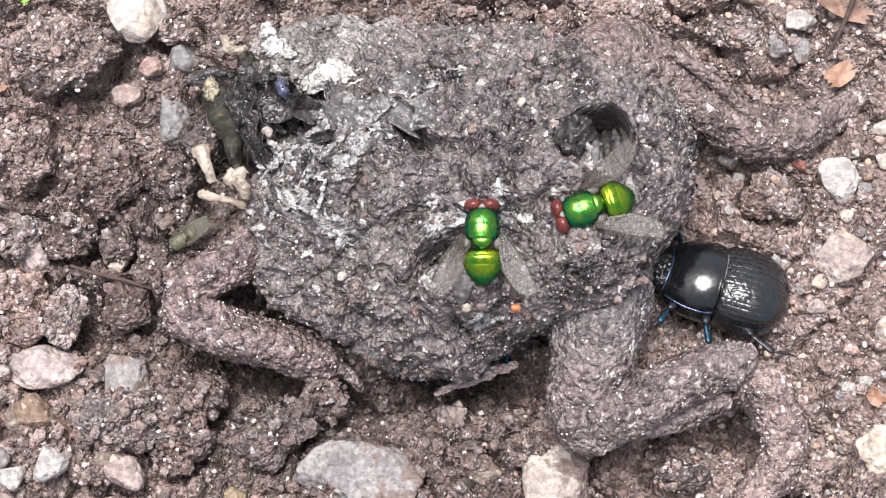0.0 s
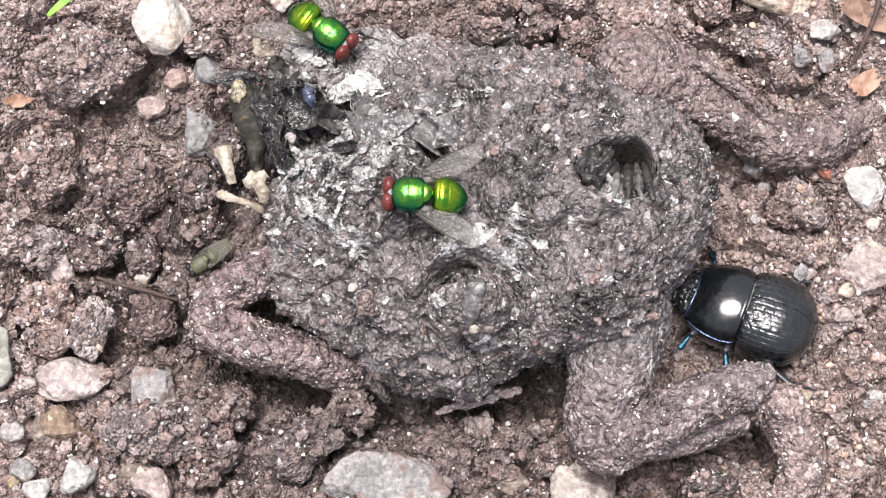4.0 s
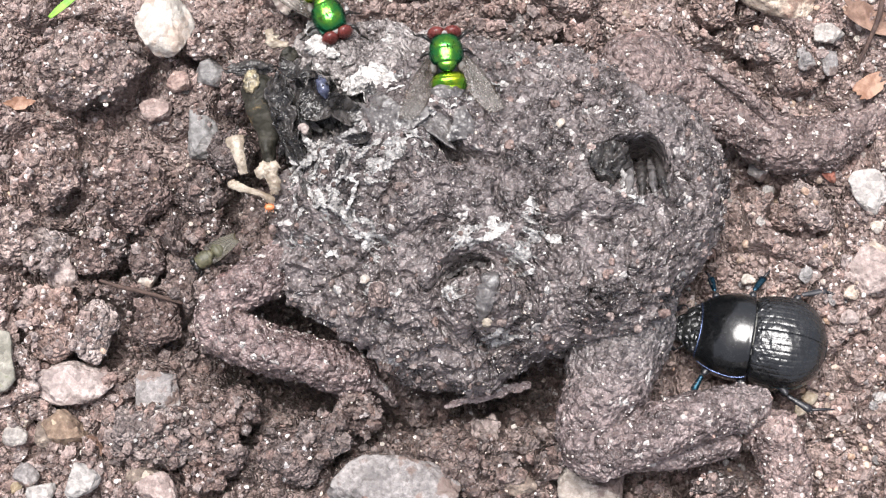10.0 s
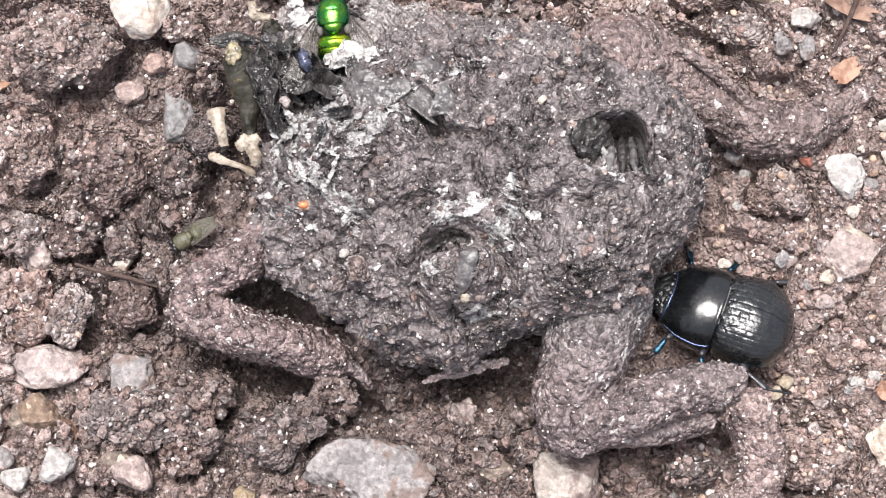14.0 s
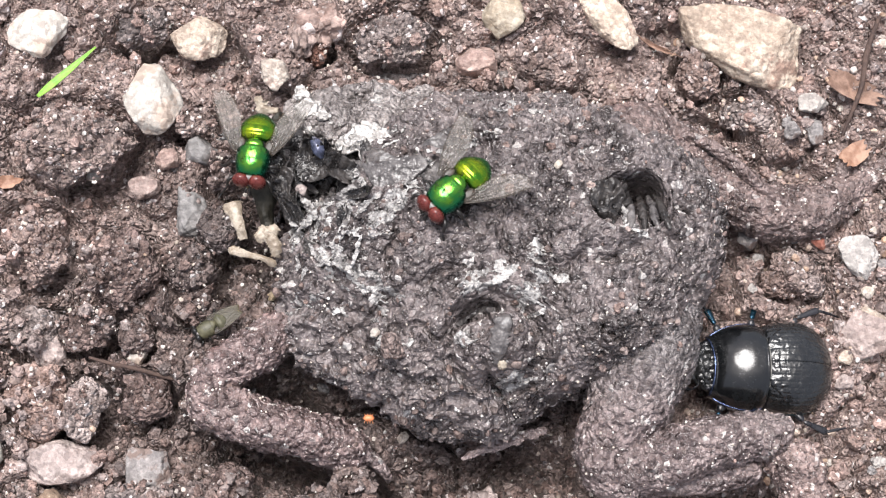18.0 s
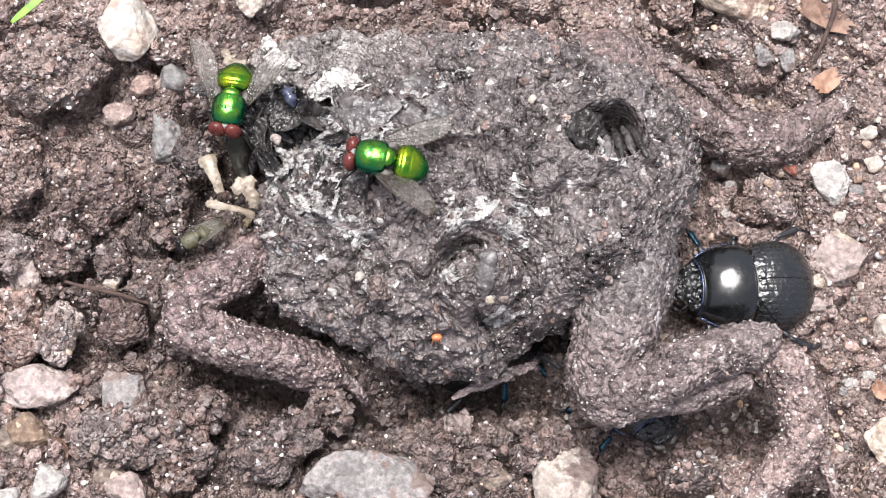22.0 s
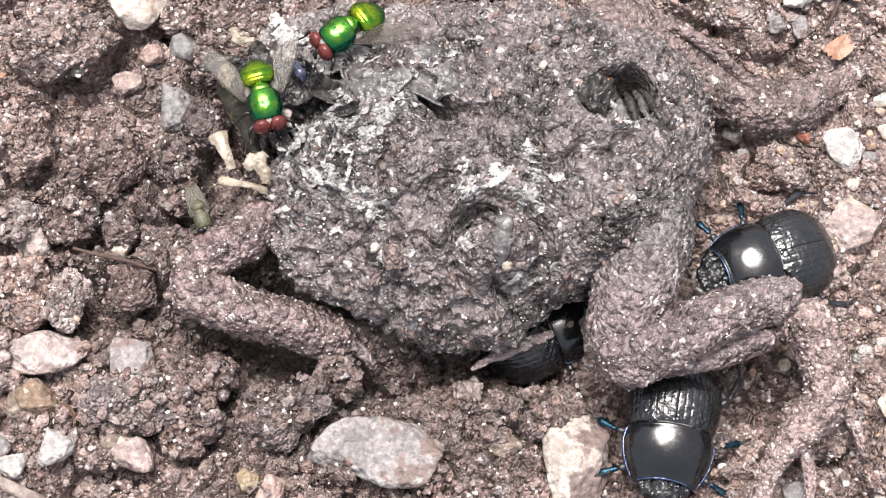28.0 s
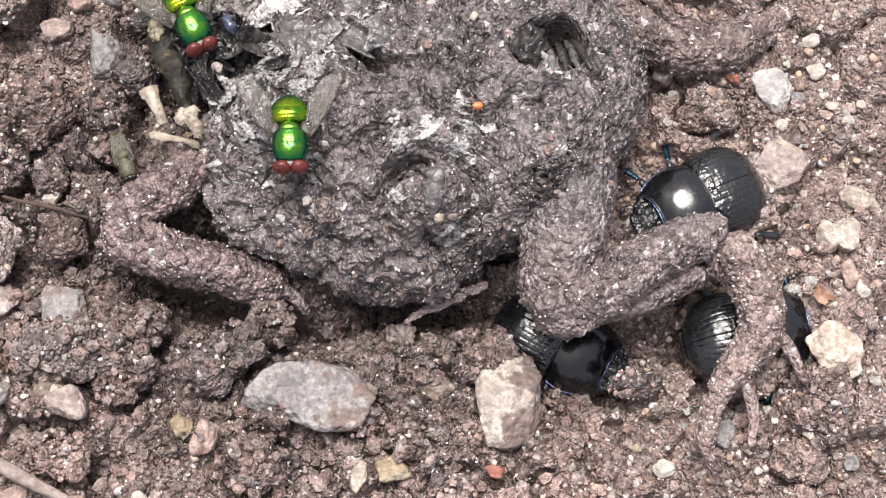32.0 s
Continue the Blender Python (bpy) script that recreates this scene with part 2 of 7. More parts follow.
pink_stone = surface("pinkish_stone", (0.27, 0.2, 0.18), (0.52, 0.42, 0.38), 240, 1400, 0.8, bump=1.0, depth=0.0004, vary=0.12, stain=(0.22, 0.16, 0.14), stain_scale=260, stain_from=0.52, chips=1300, grains=0.2, grain_scale=1500, grain_depth=0.5)
yellow_stone = surface("yellow_stone", (0.272, 0.208, 0.136), (0.480, 0.416, 0.323), 260, 1500, 0.7, bump=1.0, depth=0.00022, vary=0.12, chips=1300, grains=0.2, grain_scale=1500, grain_depth=0.5)
brown_stone = surface("brown_stone", (0.14, 0.1, 0.078), (0.33, 0.26, 0.205), 240, 1400, 0.9, bump=1.0, depth=0.0004,
                      specks=(0.45, 0.38, 0.3), vary=0.1, chips=1300, grains=0.2, grain_scale=1500, grain_depth=0.5)
dusty_stone = surface("dusty_stone", (0.31, 0.26, 0.225), (0.6, 0.54, 0.48), 220, 1400, 0.8, bump=1.0, depth=0.0004,
                      stain=(0.2, 0.15, 0.135), stain_scale=280, stain_lean=34.0, stain_from=0.46, chips=1300, grains=0.2, grain_scale=1500, grain_depth=0.5)
slate_stone = surface("slate_stone", (0.13, 0.125, 0.122), (0.27, 0.26, 0.255), 200, 1300, 0.6, bump=1.0, depth=0.00022, vary=0.1, chips=1300, grains=0.2, grain_scale=1500, grain_depth=0.5)
red_stone = surface("red_stone", (0.26, 0.1, 0.075), (0.46, 0.24, 0.19), 260, 1500, 0.75, bump=0.6, depth=0.00012, vary=0.1)
mossy_stone = surface("mossy_stone", (0.17, 0.16, 0.13), (0.36, 0.34, 0.29), 200, 1300, 0.85, bump=1.0, depth=0.00022,
                      stain=(0.1, 0.13, 0.03), stain_scale=160, stain_from=0.6, chips=1300, grains=0.2, grain_scale=1500, grain_depth=0.5)
skin_mat = surface("toad_skin", (0.047, 0.039, 0.038), (0.218, 0.184, 0.179), 170, 1000, 0.38, bump=1.0, depth=0.0009, specks=(0.5, 0.47, 0.45), speck_scale=1200, speck_from=0.72,
                   stain=(0.36, 0.345, 0.34), stain_scale=230, stain_from=0.68, stain_lean=-0.8, gloss=0.75, wet=0.14, grains=0.3, grain_scale=1500, grain_depth=0.55, chips=1250)
limb_mat = surface("limb_skin", (0.095, 0.072, 0.070), (0.295, 0.231, 0.222), 200, 1100, 0.42, bump=1.0, depth=0.0008, specks=(0.58, 0.53, 0.5), speck_scale=1250, speck_from=0.7,
                   stain=(0.22, 0.145, 0.13), stain_scale=140, stain_from=0.6, gloss=0.75, wet=0.14, grains=0.34, grain_scale=1800, grain_depth=0.5, chips=1450)
fore_mat = surface("foreleg_skin", (0.100, 0.071, 0.068), (0.310, 0.229, 0.216), 200, 1100, 0.42, bump=1.0, depth=0.0008, specks=(0.58, 0.53, 0.5), speck_scale=1250, speck_from=0.7,
                   stain=(0.24, 0.145, 0.132), stain_scale=110, stain_from=0.57, gloss=0.75, wet=0.14, grains=0.34, grain_scale=1800, grain_depth=0.5, chips=1450)
rear_mat = surface("rear_leg_skin", (0.078, 0.056, 0.052), (0.242, 0.180, 0.166), 200, 1100, 0.42, bump=1.0, depth=0.0008, specks=(0.58, 0.53, 0.5), speck_scale=1250, speck_from=0.7,
                   stain=(0.22, 0.145, 0.13), stain_scale=140, stain_from=0.6, gloss=0.75, wet=0.14, grains=0.34, grain_scale=1800, grain_depth=0.5, chips=1450)
foot_mat = surface("foot_skin", (0.135, 0.097, 0.090), (0.418, 0.312, 0.285), 200, 1100, 0.42, bump=1.0, depth=0.0008, specks=(0.58, 0.53, 0.5), speck_scale=1250, speck_from=0.7,
                   stain=(0.22, 0.145, 0.13), stain_scale=140, stain_from=0.6, gloss=0.75, wet=0.14, grains=0.34, grain_scale=1800, grain_depth=0.5, chips=1450)
thigh_mat = surface("thigh_skin", (0.095, 0.072, 0.070), (0.295, 0.231, 0.222), 200, 1100, 0.42, bump=1.0, depth=0.0008, specks=(0.58, 0.53, 0.5), speck_scale=1250, speck_from=0.7,
                   stain=(0.22, 0.145, 0.13), stain_scale=140, stain_from=0.6, gloss=0.75, wet=0.14, grains=0.34, grain_scale=1800, grain_depth=0.5, chips=1450, greyer=(-0.011, -0.001))
plate_mat = surface("smooth_grey_skin", (0.056, 0.050, 0.050), (0.160, 0.148, 0.144), 330, 900, 0.42, bump=1.0, depth=0.0006, gloss=0.6, wet=0.14, chips=1000, stain=(0.34, 0.33, 0.32), stain_scale=400, stain_from=0.58)
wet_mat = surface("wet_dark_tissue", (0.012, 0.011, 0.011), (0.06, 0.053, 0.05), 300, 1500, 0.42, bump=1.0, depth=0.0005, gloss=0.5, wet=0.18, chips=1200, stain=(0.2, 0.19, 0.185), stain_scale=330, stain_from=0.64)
pale_tissue_mat = surface("pale_tissue", (0.13, 0.12, 0.117), (0.58, 0.56, 0.54), 600, 1300, 0.42, bump=1.0, depth=0.0006, gloss=0.7, wet=0.14, grains=0.3, grain_scale=2200, chips=1700)
white_tissue_mat = surface("white_tissue", (0.36, 0.34, 0.32), (0.76, 0.73, 0.7), 500, 1300, 0.45, bump=1.0, depth=0.0006, gloss=0.6, wet=0.1, grains=0.25, grain_scale=2000, chips=1500)
bone_mat = surface("bone", (0.24, 0.19, 0.14), (0.56, 0.49, 0.4), 420, 1400, 0.45, bump=0.8, depth=0.0003, stain=(0.14, 0.09, 0.05), stain_scale=430, stain_from=0.55, chips=1200)
gut_mat = surface("gut", (0.011, 0.010, 0.007), (0.051, 0.047, 0.036), 260, 1300, 0.6, bump=1.0, depth=0.0002, stain=(0.3, 0.21, 0.09), stain_scale=240, stain_from=0.63, gloss=0.3, chips=1000)
fat_mat = surface("yellow_fat", (0.09, 0.08, 0.06), (0.42, 0.35, 0.22), 500, 1300, 0.4, bump=1.0, depth=0.0004, gloss=0.6, wet=0.14, chips=1300)
shell_mat = surface("blue_black_shell", (0.02, 0.024, 0.04), (0.09, 0.1, 0.16), 400, 1700, 0.22, metal=0.3, bump=0.4, depth=0.00008, coat=0.4)
twig_mat = surface("twig_bark", (0.036, 0.020, 0.017), (0.108, 0.070, 0.056), 300, 1600, 0.8, bump=0.8, depth=0.00015)
pale_twig_mat = surface("pale_twig_bark", (0.17, 0.125, 0.108), (0.4, 0.33, 0.295), 300, 1600, 0.8, bump=0.8, depth=0.00015)
leaf_mat = surface("dry_leaf", (0.15, 0.085, 0.06), (0.34, 0.22, 0.165), 300, 1500, 0.7, bump=0.6, depth=0.00012)
orange_leaf_mat = surface("orange_leaf", (0.240, 0.120, 0.072), (0.440, 0.280, 0.200), 300, 1500, 0.65, bump=0.6, depth=0.00012)
grass_mat = surface("grass", (0.13, 0.33, 0.03), (0.3, 0.56, 0.08), 300, 1400, 0.45, bump=0.3, depth=0.00005)
# insects
beetle_mat = surface("black_chitin", (0.003, 0.0035, 0.004), (0.008, 0.009, 0.01), 350, 2600, 0.24, bump=0.45, depth=0.00014, gloss=0.6, chips=420, coat=0.4)
ridge_mat = surface("ridged_chitin", (0.004, 0.0045, 0.005), (0.012, 0.013, 0.014), 350, 2600, 0.27, bump=0.7, depth=0.00018, gloss=0.65, chips=900, coat=0.4)
head_mat = surface("rough_black_chitin", (0.004, 0.0045, 0.005), (0.03, 0.03, 0.03), 500, 1500, 0.3, bump=1.0, depth=0.0005, gloss=0.6, chips=800, grains=0.3, grain_scale=1600)
teal_rim_mat = surface("teal_rim", (0.015, 0.05, 0.07), (0.04, 0.15, 0.18), 600, 2600, 0.3, metal=0.8, bump=0.2, depth=0.00004)
teal_shin_mat = surface("teal_shin", (0.008, 0.022, 0.04), (0.018, 0.065, 0.095), 600, 2600, 0.3, metal=0.8, bump=0.2, depth=0.00004)
blue_rim_mat = surface("blue_metal_chitin", (0.05, 0.07, 0.14), (0.14, 0.18, 0.31), 600, 2600, 0.25, metal=0.85, bump=0.15, depth=0.00004)
teal_mat = surface("teal_metal_chitin", (0.006, 0.012, 0.02), (0.015, 0.05, 0.07), 600, 2600, 0.3, metal=0.8, bump=0.2, depth=0.00004)
bristle_mat = surface("dark_leg_chitin", (0.006, 0.006, 0.008), (0.03, 0.03, 0.035), 600, 2600, 0.32, bump=0.3, depth=0.00005)
palp_mat = surface("grey_mouthparts", (0.06, 0.06, 0.055), (0.24, 0.23, 0.21), 800, 2600, 0.4, bump=0.3, depth=0.00005)
green_mat = surface("green_metal", (0.03, 0.23, 0.05), (0.17, 0.36, 0.03), 420, 900, 0.2, metal=0.95, bump=0.3, depth=0.0001, shaded_flank=(0.008, 0.13, 0.08), sheen_at=(0.003, 0.0039), gloss=0.6)
gold_mat = surface("golden_green_metal", (0.08, 0.27, 0.025), (0.34, 0.42, 0.02), 420, 900, 0.22, metal=0.95, bump=0.3, depth=0.0001, shaded_flank=(0.015, 0.16, 0.04), sheen_at=(0.0024, 0.0033), gloss=0.6)
eye_mat = surface("red_brown_eye", (0.075, 0.013, 0.011), (0.16, 0.033, 0.027), 700, 4200, 0.3, bump=0.3, depth=0.00004)
face_mat = surface("silvery_face", (0.1, 0.09, 0.085), (0.3, 0.28, 0.27), 900, 3000, 0.4, bump=0.2, depth=0.00004)
fly_leg_mat = surface("black_leg", (0.006, 0.006, 0.006), (0.025, 0.022, 0.02), 900, 3000, 0.4, bump=0.2, depth=0.00004)
vein_mat = surface("wing_vein", (0.02, 0.015, 0.011), (0.055, 0.042, 0.03), 900, 3000, 0.45, bump=0.0)
olive_mat = surface("olive_fly_body", (0.04, 0.04, 0.02), (0.13, 0.12, 0.07), 500, 2200, 0.5, bump=0.3, depth=0.00006)
mite_mat = surface("orange_mite", (0.5, 0.14, 0.05), (0.75, 0.32, 0.14), 900, 3000, 0.35, bump=0.1, depth=0.00003)


def film_mat(name, colour, alpha, rough=0.18):
    m = surface(name, tuple(0.7 * c for c in colour), colour, 380, 2200, rough, bump=0.05, depth=0.00003, gloss=0.4)
    m.node_tree.nodes["Principled BSDF"].inputs["Alpha"].default_value = alpha
    return m


wing_mat = film_mat("clear_wing", (0.085, 0.062, 0.044), 0.25, 0.2)
olive_wing_mat = film_mat("olive_wing", (0.075, 0.062, 0.03), 0.8, 0.4)


# ---- shape tools (millimetres in, metres out) ----
def at(x, y, z, turn=0.0, pitch=0.0, roll=0.0):
    return pose(x * 0.001, y * 0.001, z * 0.001, roll, pitch, turn)


def scramble(ix, iy, iz, seed):
    h = (ix.astype(np.int64) * 374761393 + iy.astype(np.int64) * 668265263 + iz.astype(np.int64) * 2147483647 + seed * 974711) & 0xFFFFFFFF
    h = ((h ^ (h >> 13)) * 1274126177) & 0xFFFFFFFF
    h = ((h ^ (h >> 16)) * 2246822519) & 0xFFFFFFFF
    return ((h ^ (h >> 15)) & 0xFFFFFF) / float(0x1000000)


def lumps(x, y, z, size, seed=0):
    """Smooth value noise in 0..1 with features of that size."""
    x, y, z = x / size, y / size, z / size
    ix, iy, iz = np.floor(x), np.floor(y), np.floor(z)
    fx, fy, fz = x - ix, y - iy, z - iz
    fx, fy, fz = (f * f * (3 - 2 * f) for f in (fx, fy, fz))
    total = 0.0
    for dx in (0, 1):
        for dy in (0, 1):
            for dz in (0, 1):
                w = (fx if dx else 1 - fx) * (fy if dy else 1 - fy) * (fz if dz else 1 - fz)
                total = total + w * scramble(ix + dx, iy + dy, iz + dz, seed)
    return total


def rough(x, y, z, size, octaves=3, seed=0):
    """Fractal noise about 0, within about -1 to 1."""
    total, amp = 0.0, 1.0
    for k in range(octaves):
        total = total + amp * (2 * lumps(x, y, z, size / 2 ** k, seed + 17 * k) - 1)
        amp *= 0.5
    return total


def domes(x, y, z, size, seed=0, flat=False):
    """Rounded bumps packed side by side: 1 at their tops, 0 in the joints, each with its own height."""
    x, y, z = x / size, y / size, z / size
    ix, iy, iz = np.floor(x), np.floor(y), np.floor(z)
    best, top = np.full(np.shape(x), 9.0), np.zeros(np.shape(x))
    for dx in (-1, 0, 1):
        for dy in (-1, 0, 1):
            for dz in ((0,) if flat else (-1, 0, 1)):
                cx, cy, cz = ix + dx, iy + dy, iz + dz
                px = cx + scramble(cx, cy, cz, seed + 1)
                py = cy + scramble(cx, cy, cz, seed + 2)
                pz = z if flat else cz + scramble(cx, cy, cz, seed + 3)
                d = (px - x) ** 2 + (py - y) ** 2 + (pz - z) ** 2
                near = d < best
                best = np.where(near, d, best)
                top = np.where(near, scramble(cx, cy, cz, seed + 4), top)
    return np.sqrt(np.clip(1 - best / 0.62, 0, 1)) * (0.35 + 0.65 * top)


def chunks(x, y, z, size, seed=0):
    """Angular broken lumps in space: tilted faces parted by creases, about 0 to 1.2."""
    x, y, z = x / size, y / size, z / size
    ix, iy, iz = np.floor(x), np.floor(y), np.floor(z)
    one = np.full(np.shape(x), 9.0)
    two, high = one.copy(), np.zeros(np.shape(x))
    for dx in (-1, 0, 1):
        for dy in (-1, 0, 1):
            for dz in (-1, 0, 1):
                cx, cy, cz = ix + dx, iy + dy, iz + dz
                r = [scramble(cx, cy, cz, seed + k) for k in range(6)]
                ox, oy, oz = x - cx - r[0], y - cy - r[1], z - cz - r[2]
                d = np.sqrt(ox * ox + oy * oy + oz * oz)
                near = d < one
                two = np.where(near, one, np.minimum(two, d))
                one = np.where(near, d, one)
                high = np.where(near, 0.3 + 0.6 * r[3] + 1.2 * (r[4] - 0.5) * ox + 1.2 * (r[5] - 0.5) * oy, high)
    edge = np.clip((two - one) / 0.25, 0, 1)
    return high * (0.1 + 0.9 * np.sqrt(edge * (2 - edge)))


def grid_mesh(name, points, wrap=False, smooth=True):
    """A mesh from an array (rows, columns, 3) in mm; wrap joins the last column to the first."""
    n, m = points.shape[:2]
    idx = np.arange(n * m).reshape(n, m)
    right = np.roll(idx, -1, axis=1)
    a, b, c, d = idx[:-1], right[:-1], right[1:], idx[1:]
    if not wrap:
        a, b, c, d = (q[:, :-1] for q in (a, b, c, d))
    quads = np.stack([a, b, c, d], -1).reshape(-1, 4)
    return raw_mesh(name, points.reshape(-1, 3), quads, smooth)


def raw_mesh(name, verts, faces, smooth=True):
    me = bpy.data.meshes.new(name)
    verts, faces = np.asarray(verts, np.float32) * 0.001, np.asarray(faces, np.int32)
    k = faces.shape[1]
    me.vertices.add(len(verts))
    me.vertices.foreach_set("co", verts.ravel())
    me.loops.add(faces.size)
    me.loops.foreach_set("vertex_index", faces.ravel())
    me.polygons.add(len(faces))
    me.polygons.foreach_set("loop_start", np.arange(0, faces.size, k, dtype=np.int32))
    me.polygons.foreach_set("use_smooth", np.full(len(faces), smooth))
    me.update(calc_edges=True)
    me.validate()
    return me


def part(name, me, material, parent=None, label="", pose_in=None):
    me.materials.append(material) if not me.materials else None
    ob = new(name, me)
    ob.parent = parent
    if pose_in is not None:
        ob.matrix_basis = pose_in
    return tagged(ob, label)


def empty(name, label, category, group="", kind="", m=None):
    ob = tagged(new(name), label, category, group, kind)
    ob.empty_display_size = 0.005
    if m is not None:
        ob.matrix_basis = m
    return ob


def spline(points, count):
    """Catmull-Rom through rows of numbers, evenly stepped."""
    p = np.asarray(points, float)
    p = np.vstack([2 * p[0] - p[1], p, 2 * p[-1] - p[-2]])
    t = np.linspace(0, len(p) - 3 - 1e-6, count)
    i = t.astype(int)
    f = (t - i)[:, None]
    a, b, c, d = p[i], p[i + 1], p[i + 2], p[i + 3]
    return 0.5 * (2 * b + (c - a) * f + (2 * a - 5 * b + 4 * c - d) * f ** 2 + (3 * b - a - 3 * c + d) * f ** 3)


def tube(points, rings=24, sides=12, grain_mm=0.0, fine=0.0, flat=1.0, seed=5):
    """A closed tapered tube along rows of x, y, z, radius; its ends are rounded."""
    p = spline(points, rings)
    axis, rad = p[:, :3], np.maximum(p[:, 3], 0.005)
    length = np.r_[0, np.cumsum(np.linalg.norm(np.diff(axis, axis=0), axis=1))]
    for end in (length, length[-1] - length):
        rad = rad * np.sqrt(np.clip(1 - (1 - np.clip(end / np.maximum(rad, 1e-6), 0, 1)) ** 2, 0.0004, 1))
    ahead = np.gradient(axis, axis=0)
    ahead /= np.linalg.norm(ahead, axis=1)[:, None] + 1e-9
    up = np.where(np.abs(ahead[:, 2:]) > 0.95, [[1.0, 0, 0]], [[0, 0, 1.0]])
    side = np.cross(up, ahead)
    side /= np.linalg.norm(side, axis=1)[:, None]
    top = np.cross(ahead, side)
    ang = np.linspace(0, 2 * np.pi, sides, endpoint=False)
    out = side[:, None] * np.cos(ang)[None, :, None] + top[:, None] * (flat * np.sin(ang))[None, :, None]
    pts = axis[:, None] + out * rad[:, None, None]
    if grain_mm:
        x, y, z = pts[..., 0], pts[..., 1], pts[..., 2]
        bump = grain_mm * rough(x, y, z, 3.5, 3, seed) + fine * (chunks(x, y, z, 1.1, seed) + 0.6 * chunks(x, y, z, 0.6, seed + 9) - 0.5)
        pts = pts + out * (bump * np.clip(rad / 1.5, 0, 1)[:, None])[..., None]
    return pts


def tube_mesh(name, points, **more):
    return grid_mesh(name, tube(points, **more), wrap=True)


def slab(name, pts, thick):
    """A curved sheet (rows, columns, 3) given a thickness in mm, closed all round."""
    du, dv = np.gradient(pts, axis=0), np.gradient(pts, axis=1)
    nrm = np.cross(du, dv)
    nrm /= np.linalg.norm(nrm, axis=2)[..., None] + 1e-9
    low = pts - nrm * thick
    n, m = pts.shape[:2]
    idx = np.arange(n * m).reshape(n, m)
    f = np.stack([idx[:-1, :-1], idx[:-1, 1:], idx[1:, 1:], idx[1:, :-1]], -1).reshape(-1, 4)
    g = f[:, ::-1] + n * m
    rim = np.r_[idx[0, :-1], idx[:-1, -1], idx[-1, :0:-1], idx[:0:-1, 0]]
    nxt = np.roll(rim, -1)
    s = np.stack([rim, rim + n * m, nxt + n * m, nxt], -1)
    return raw_mesh(name, np.vstack([pts.reshape(-1, 3), low.reshape(-1, 3)]), np.vstack([f, g, s]))


def blob(centre, size, rows=14, cols=20, power=1.0):
    """An ellipsoid as rings from its front (+x) to its back."""
    th = np.linspace(0.02, np.pi - 0.02, rows)[:, None]
    ph = np.linspace(0, 2 * np.pi, cols, endpoint=False)[None]
    s = np.sin(th) ** power
    return np.stack([centre[0] + size[0] * np.cos(th) + 0 * ph, centre[1] + size[1] * s * np.cos(ph), centre[2] + size[2] * s * np.sin(ph)], -1)


def blob_mesh(name, centre, size, **more):
    return grid_mesh(name, blob(centre, size, **more), wrap=True)


def ball(level):
    bm = bmesh.new()
    bmesh.ops.create_icosphere(bm, subdivisions=level, radius=1)
    v = np.array([q.co[:] for q in bm.verts])
    f = np.array([[q.index for q in face.verts] for face in bm.faces])
    bm.free()
    return v, f


BALLS = {k: ball(k) for k in (1, 2, 3, 4, 5)}
dice = np.random.RandomState(4)


def pebble_shape(level, facets, soften, rough_mm, seed):
    """A unit stone: a ball cut by random planes, softened and roughened."""
    r = np.random.RandomState(seed)
    v, f = BALLS[level]
    n = r.normal(size=(facets, 3))
    n /= np.linalg.norm(n, axis=1)[:, None]
    dist = r.uniform(0.72, 1.0, facets)
    dots = np.clip(v @ n.T, 1e-3, None)
    radius = 1 / (np.sum((dots / dist) ** soften, axis=1) ** (1 / soften))
    radius = np.clip(radius, 0, 1.25)
    p = v * radius[:, None]
    s = 40.0 + seed * 3.7
    p = p * (1 + rough_mm * rough(p[:, 0] + s, p[:, 1], p[:, 2], 0.5, 4, seed))[:, None]
    return p / np.abs(p).max(0), f


# ---- ground ----
BODY_AT = (4.0, 5.0)
BODY_RADII = (22.8, 23.7, 22.4, 19.9, 18.9, 18.3, 18.9, 18.6, 20.2, 21.8, 22.0, 22.4, 20.0, 18.9, 18.3, 16.7, 15.4, 16.2, 18.9, 20.4)


def body_reach(ang):
    """The toad's outline: its reach from the middle at an angle, in mm."""
    k = np.asarray(BODY_RADII)
    k = np.r_[k, k[:2]]
    t = (np.asarray(ang) / (2 * np.pi) % 1.0) * (len(k) - 2)
    i = np.minimum(t.astype(int), len(k) - 3)
    f = t - i
    before = k[i - 1]
    before = np.where(i == 0, k[-3], before)
    a, b, c, d = before, k[i], k[i + 1], k[i + 2]
    return 0.5 * (2 * b + (c - a) * f + (2 * a - 5 * b + 4 * c - d) * f ** 2 + (3 * b - a - 3 * c + d) * f ** 3)


def dip(x, y, cx, cy, rx, ry, turn=0.0):
    c, s = math.cos(radians(turn)), math.sin(radians(turn))
    u, v = ((x - cx) * c + (y - cy) * s) / rx, (-(x - cx) * s + (y - cy) * c) / ry
    return np.exp(-(u * u + v * v))


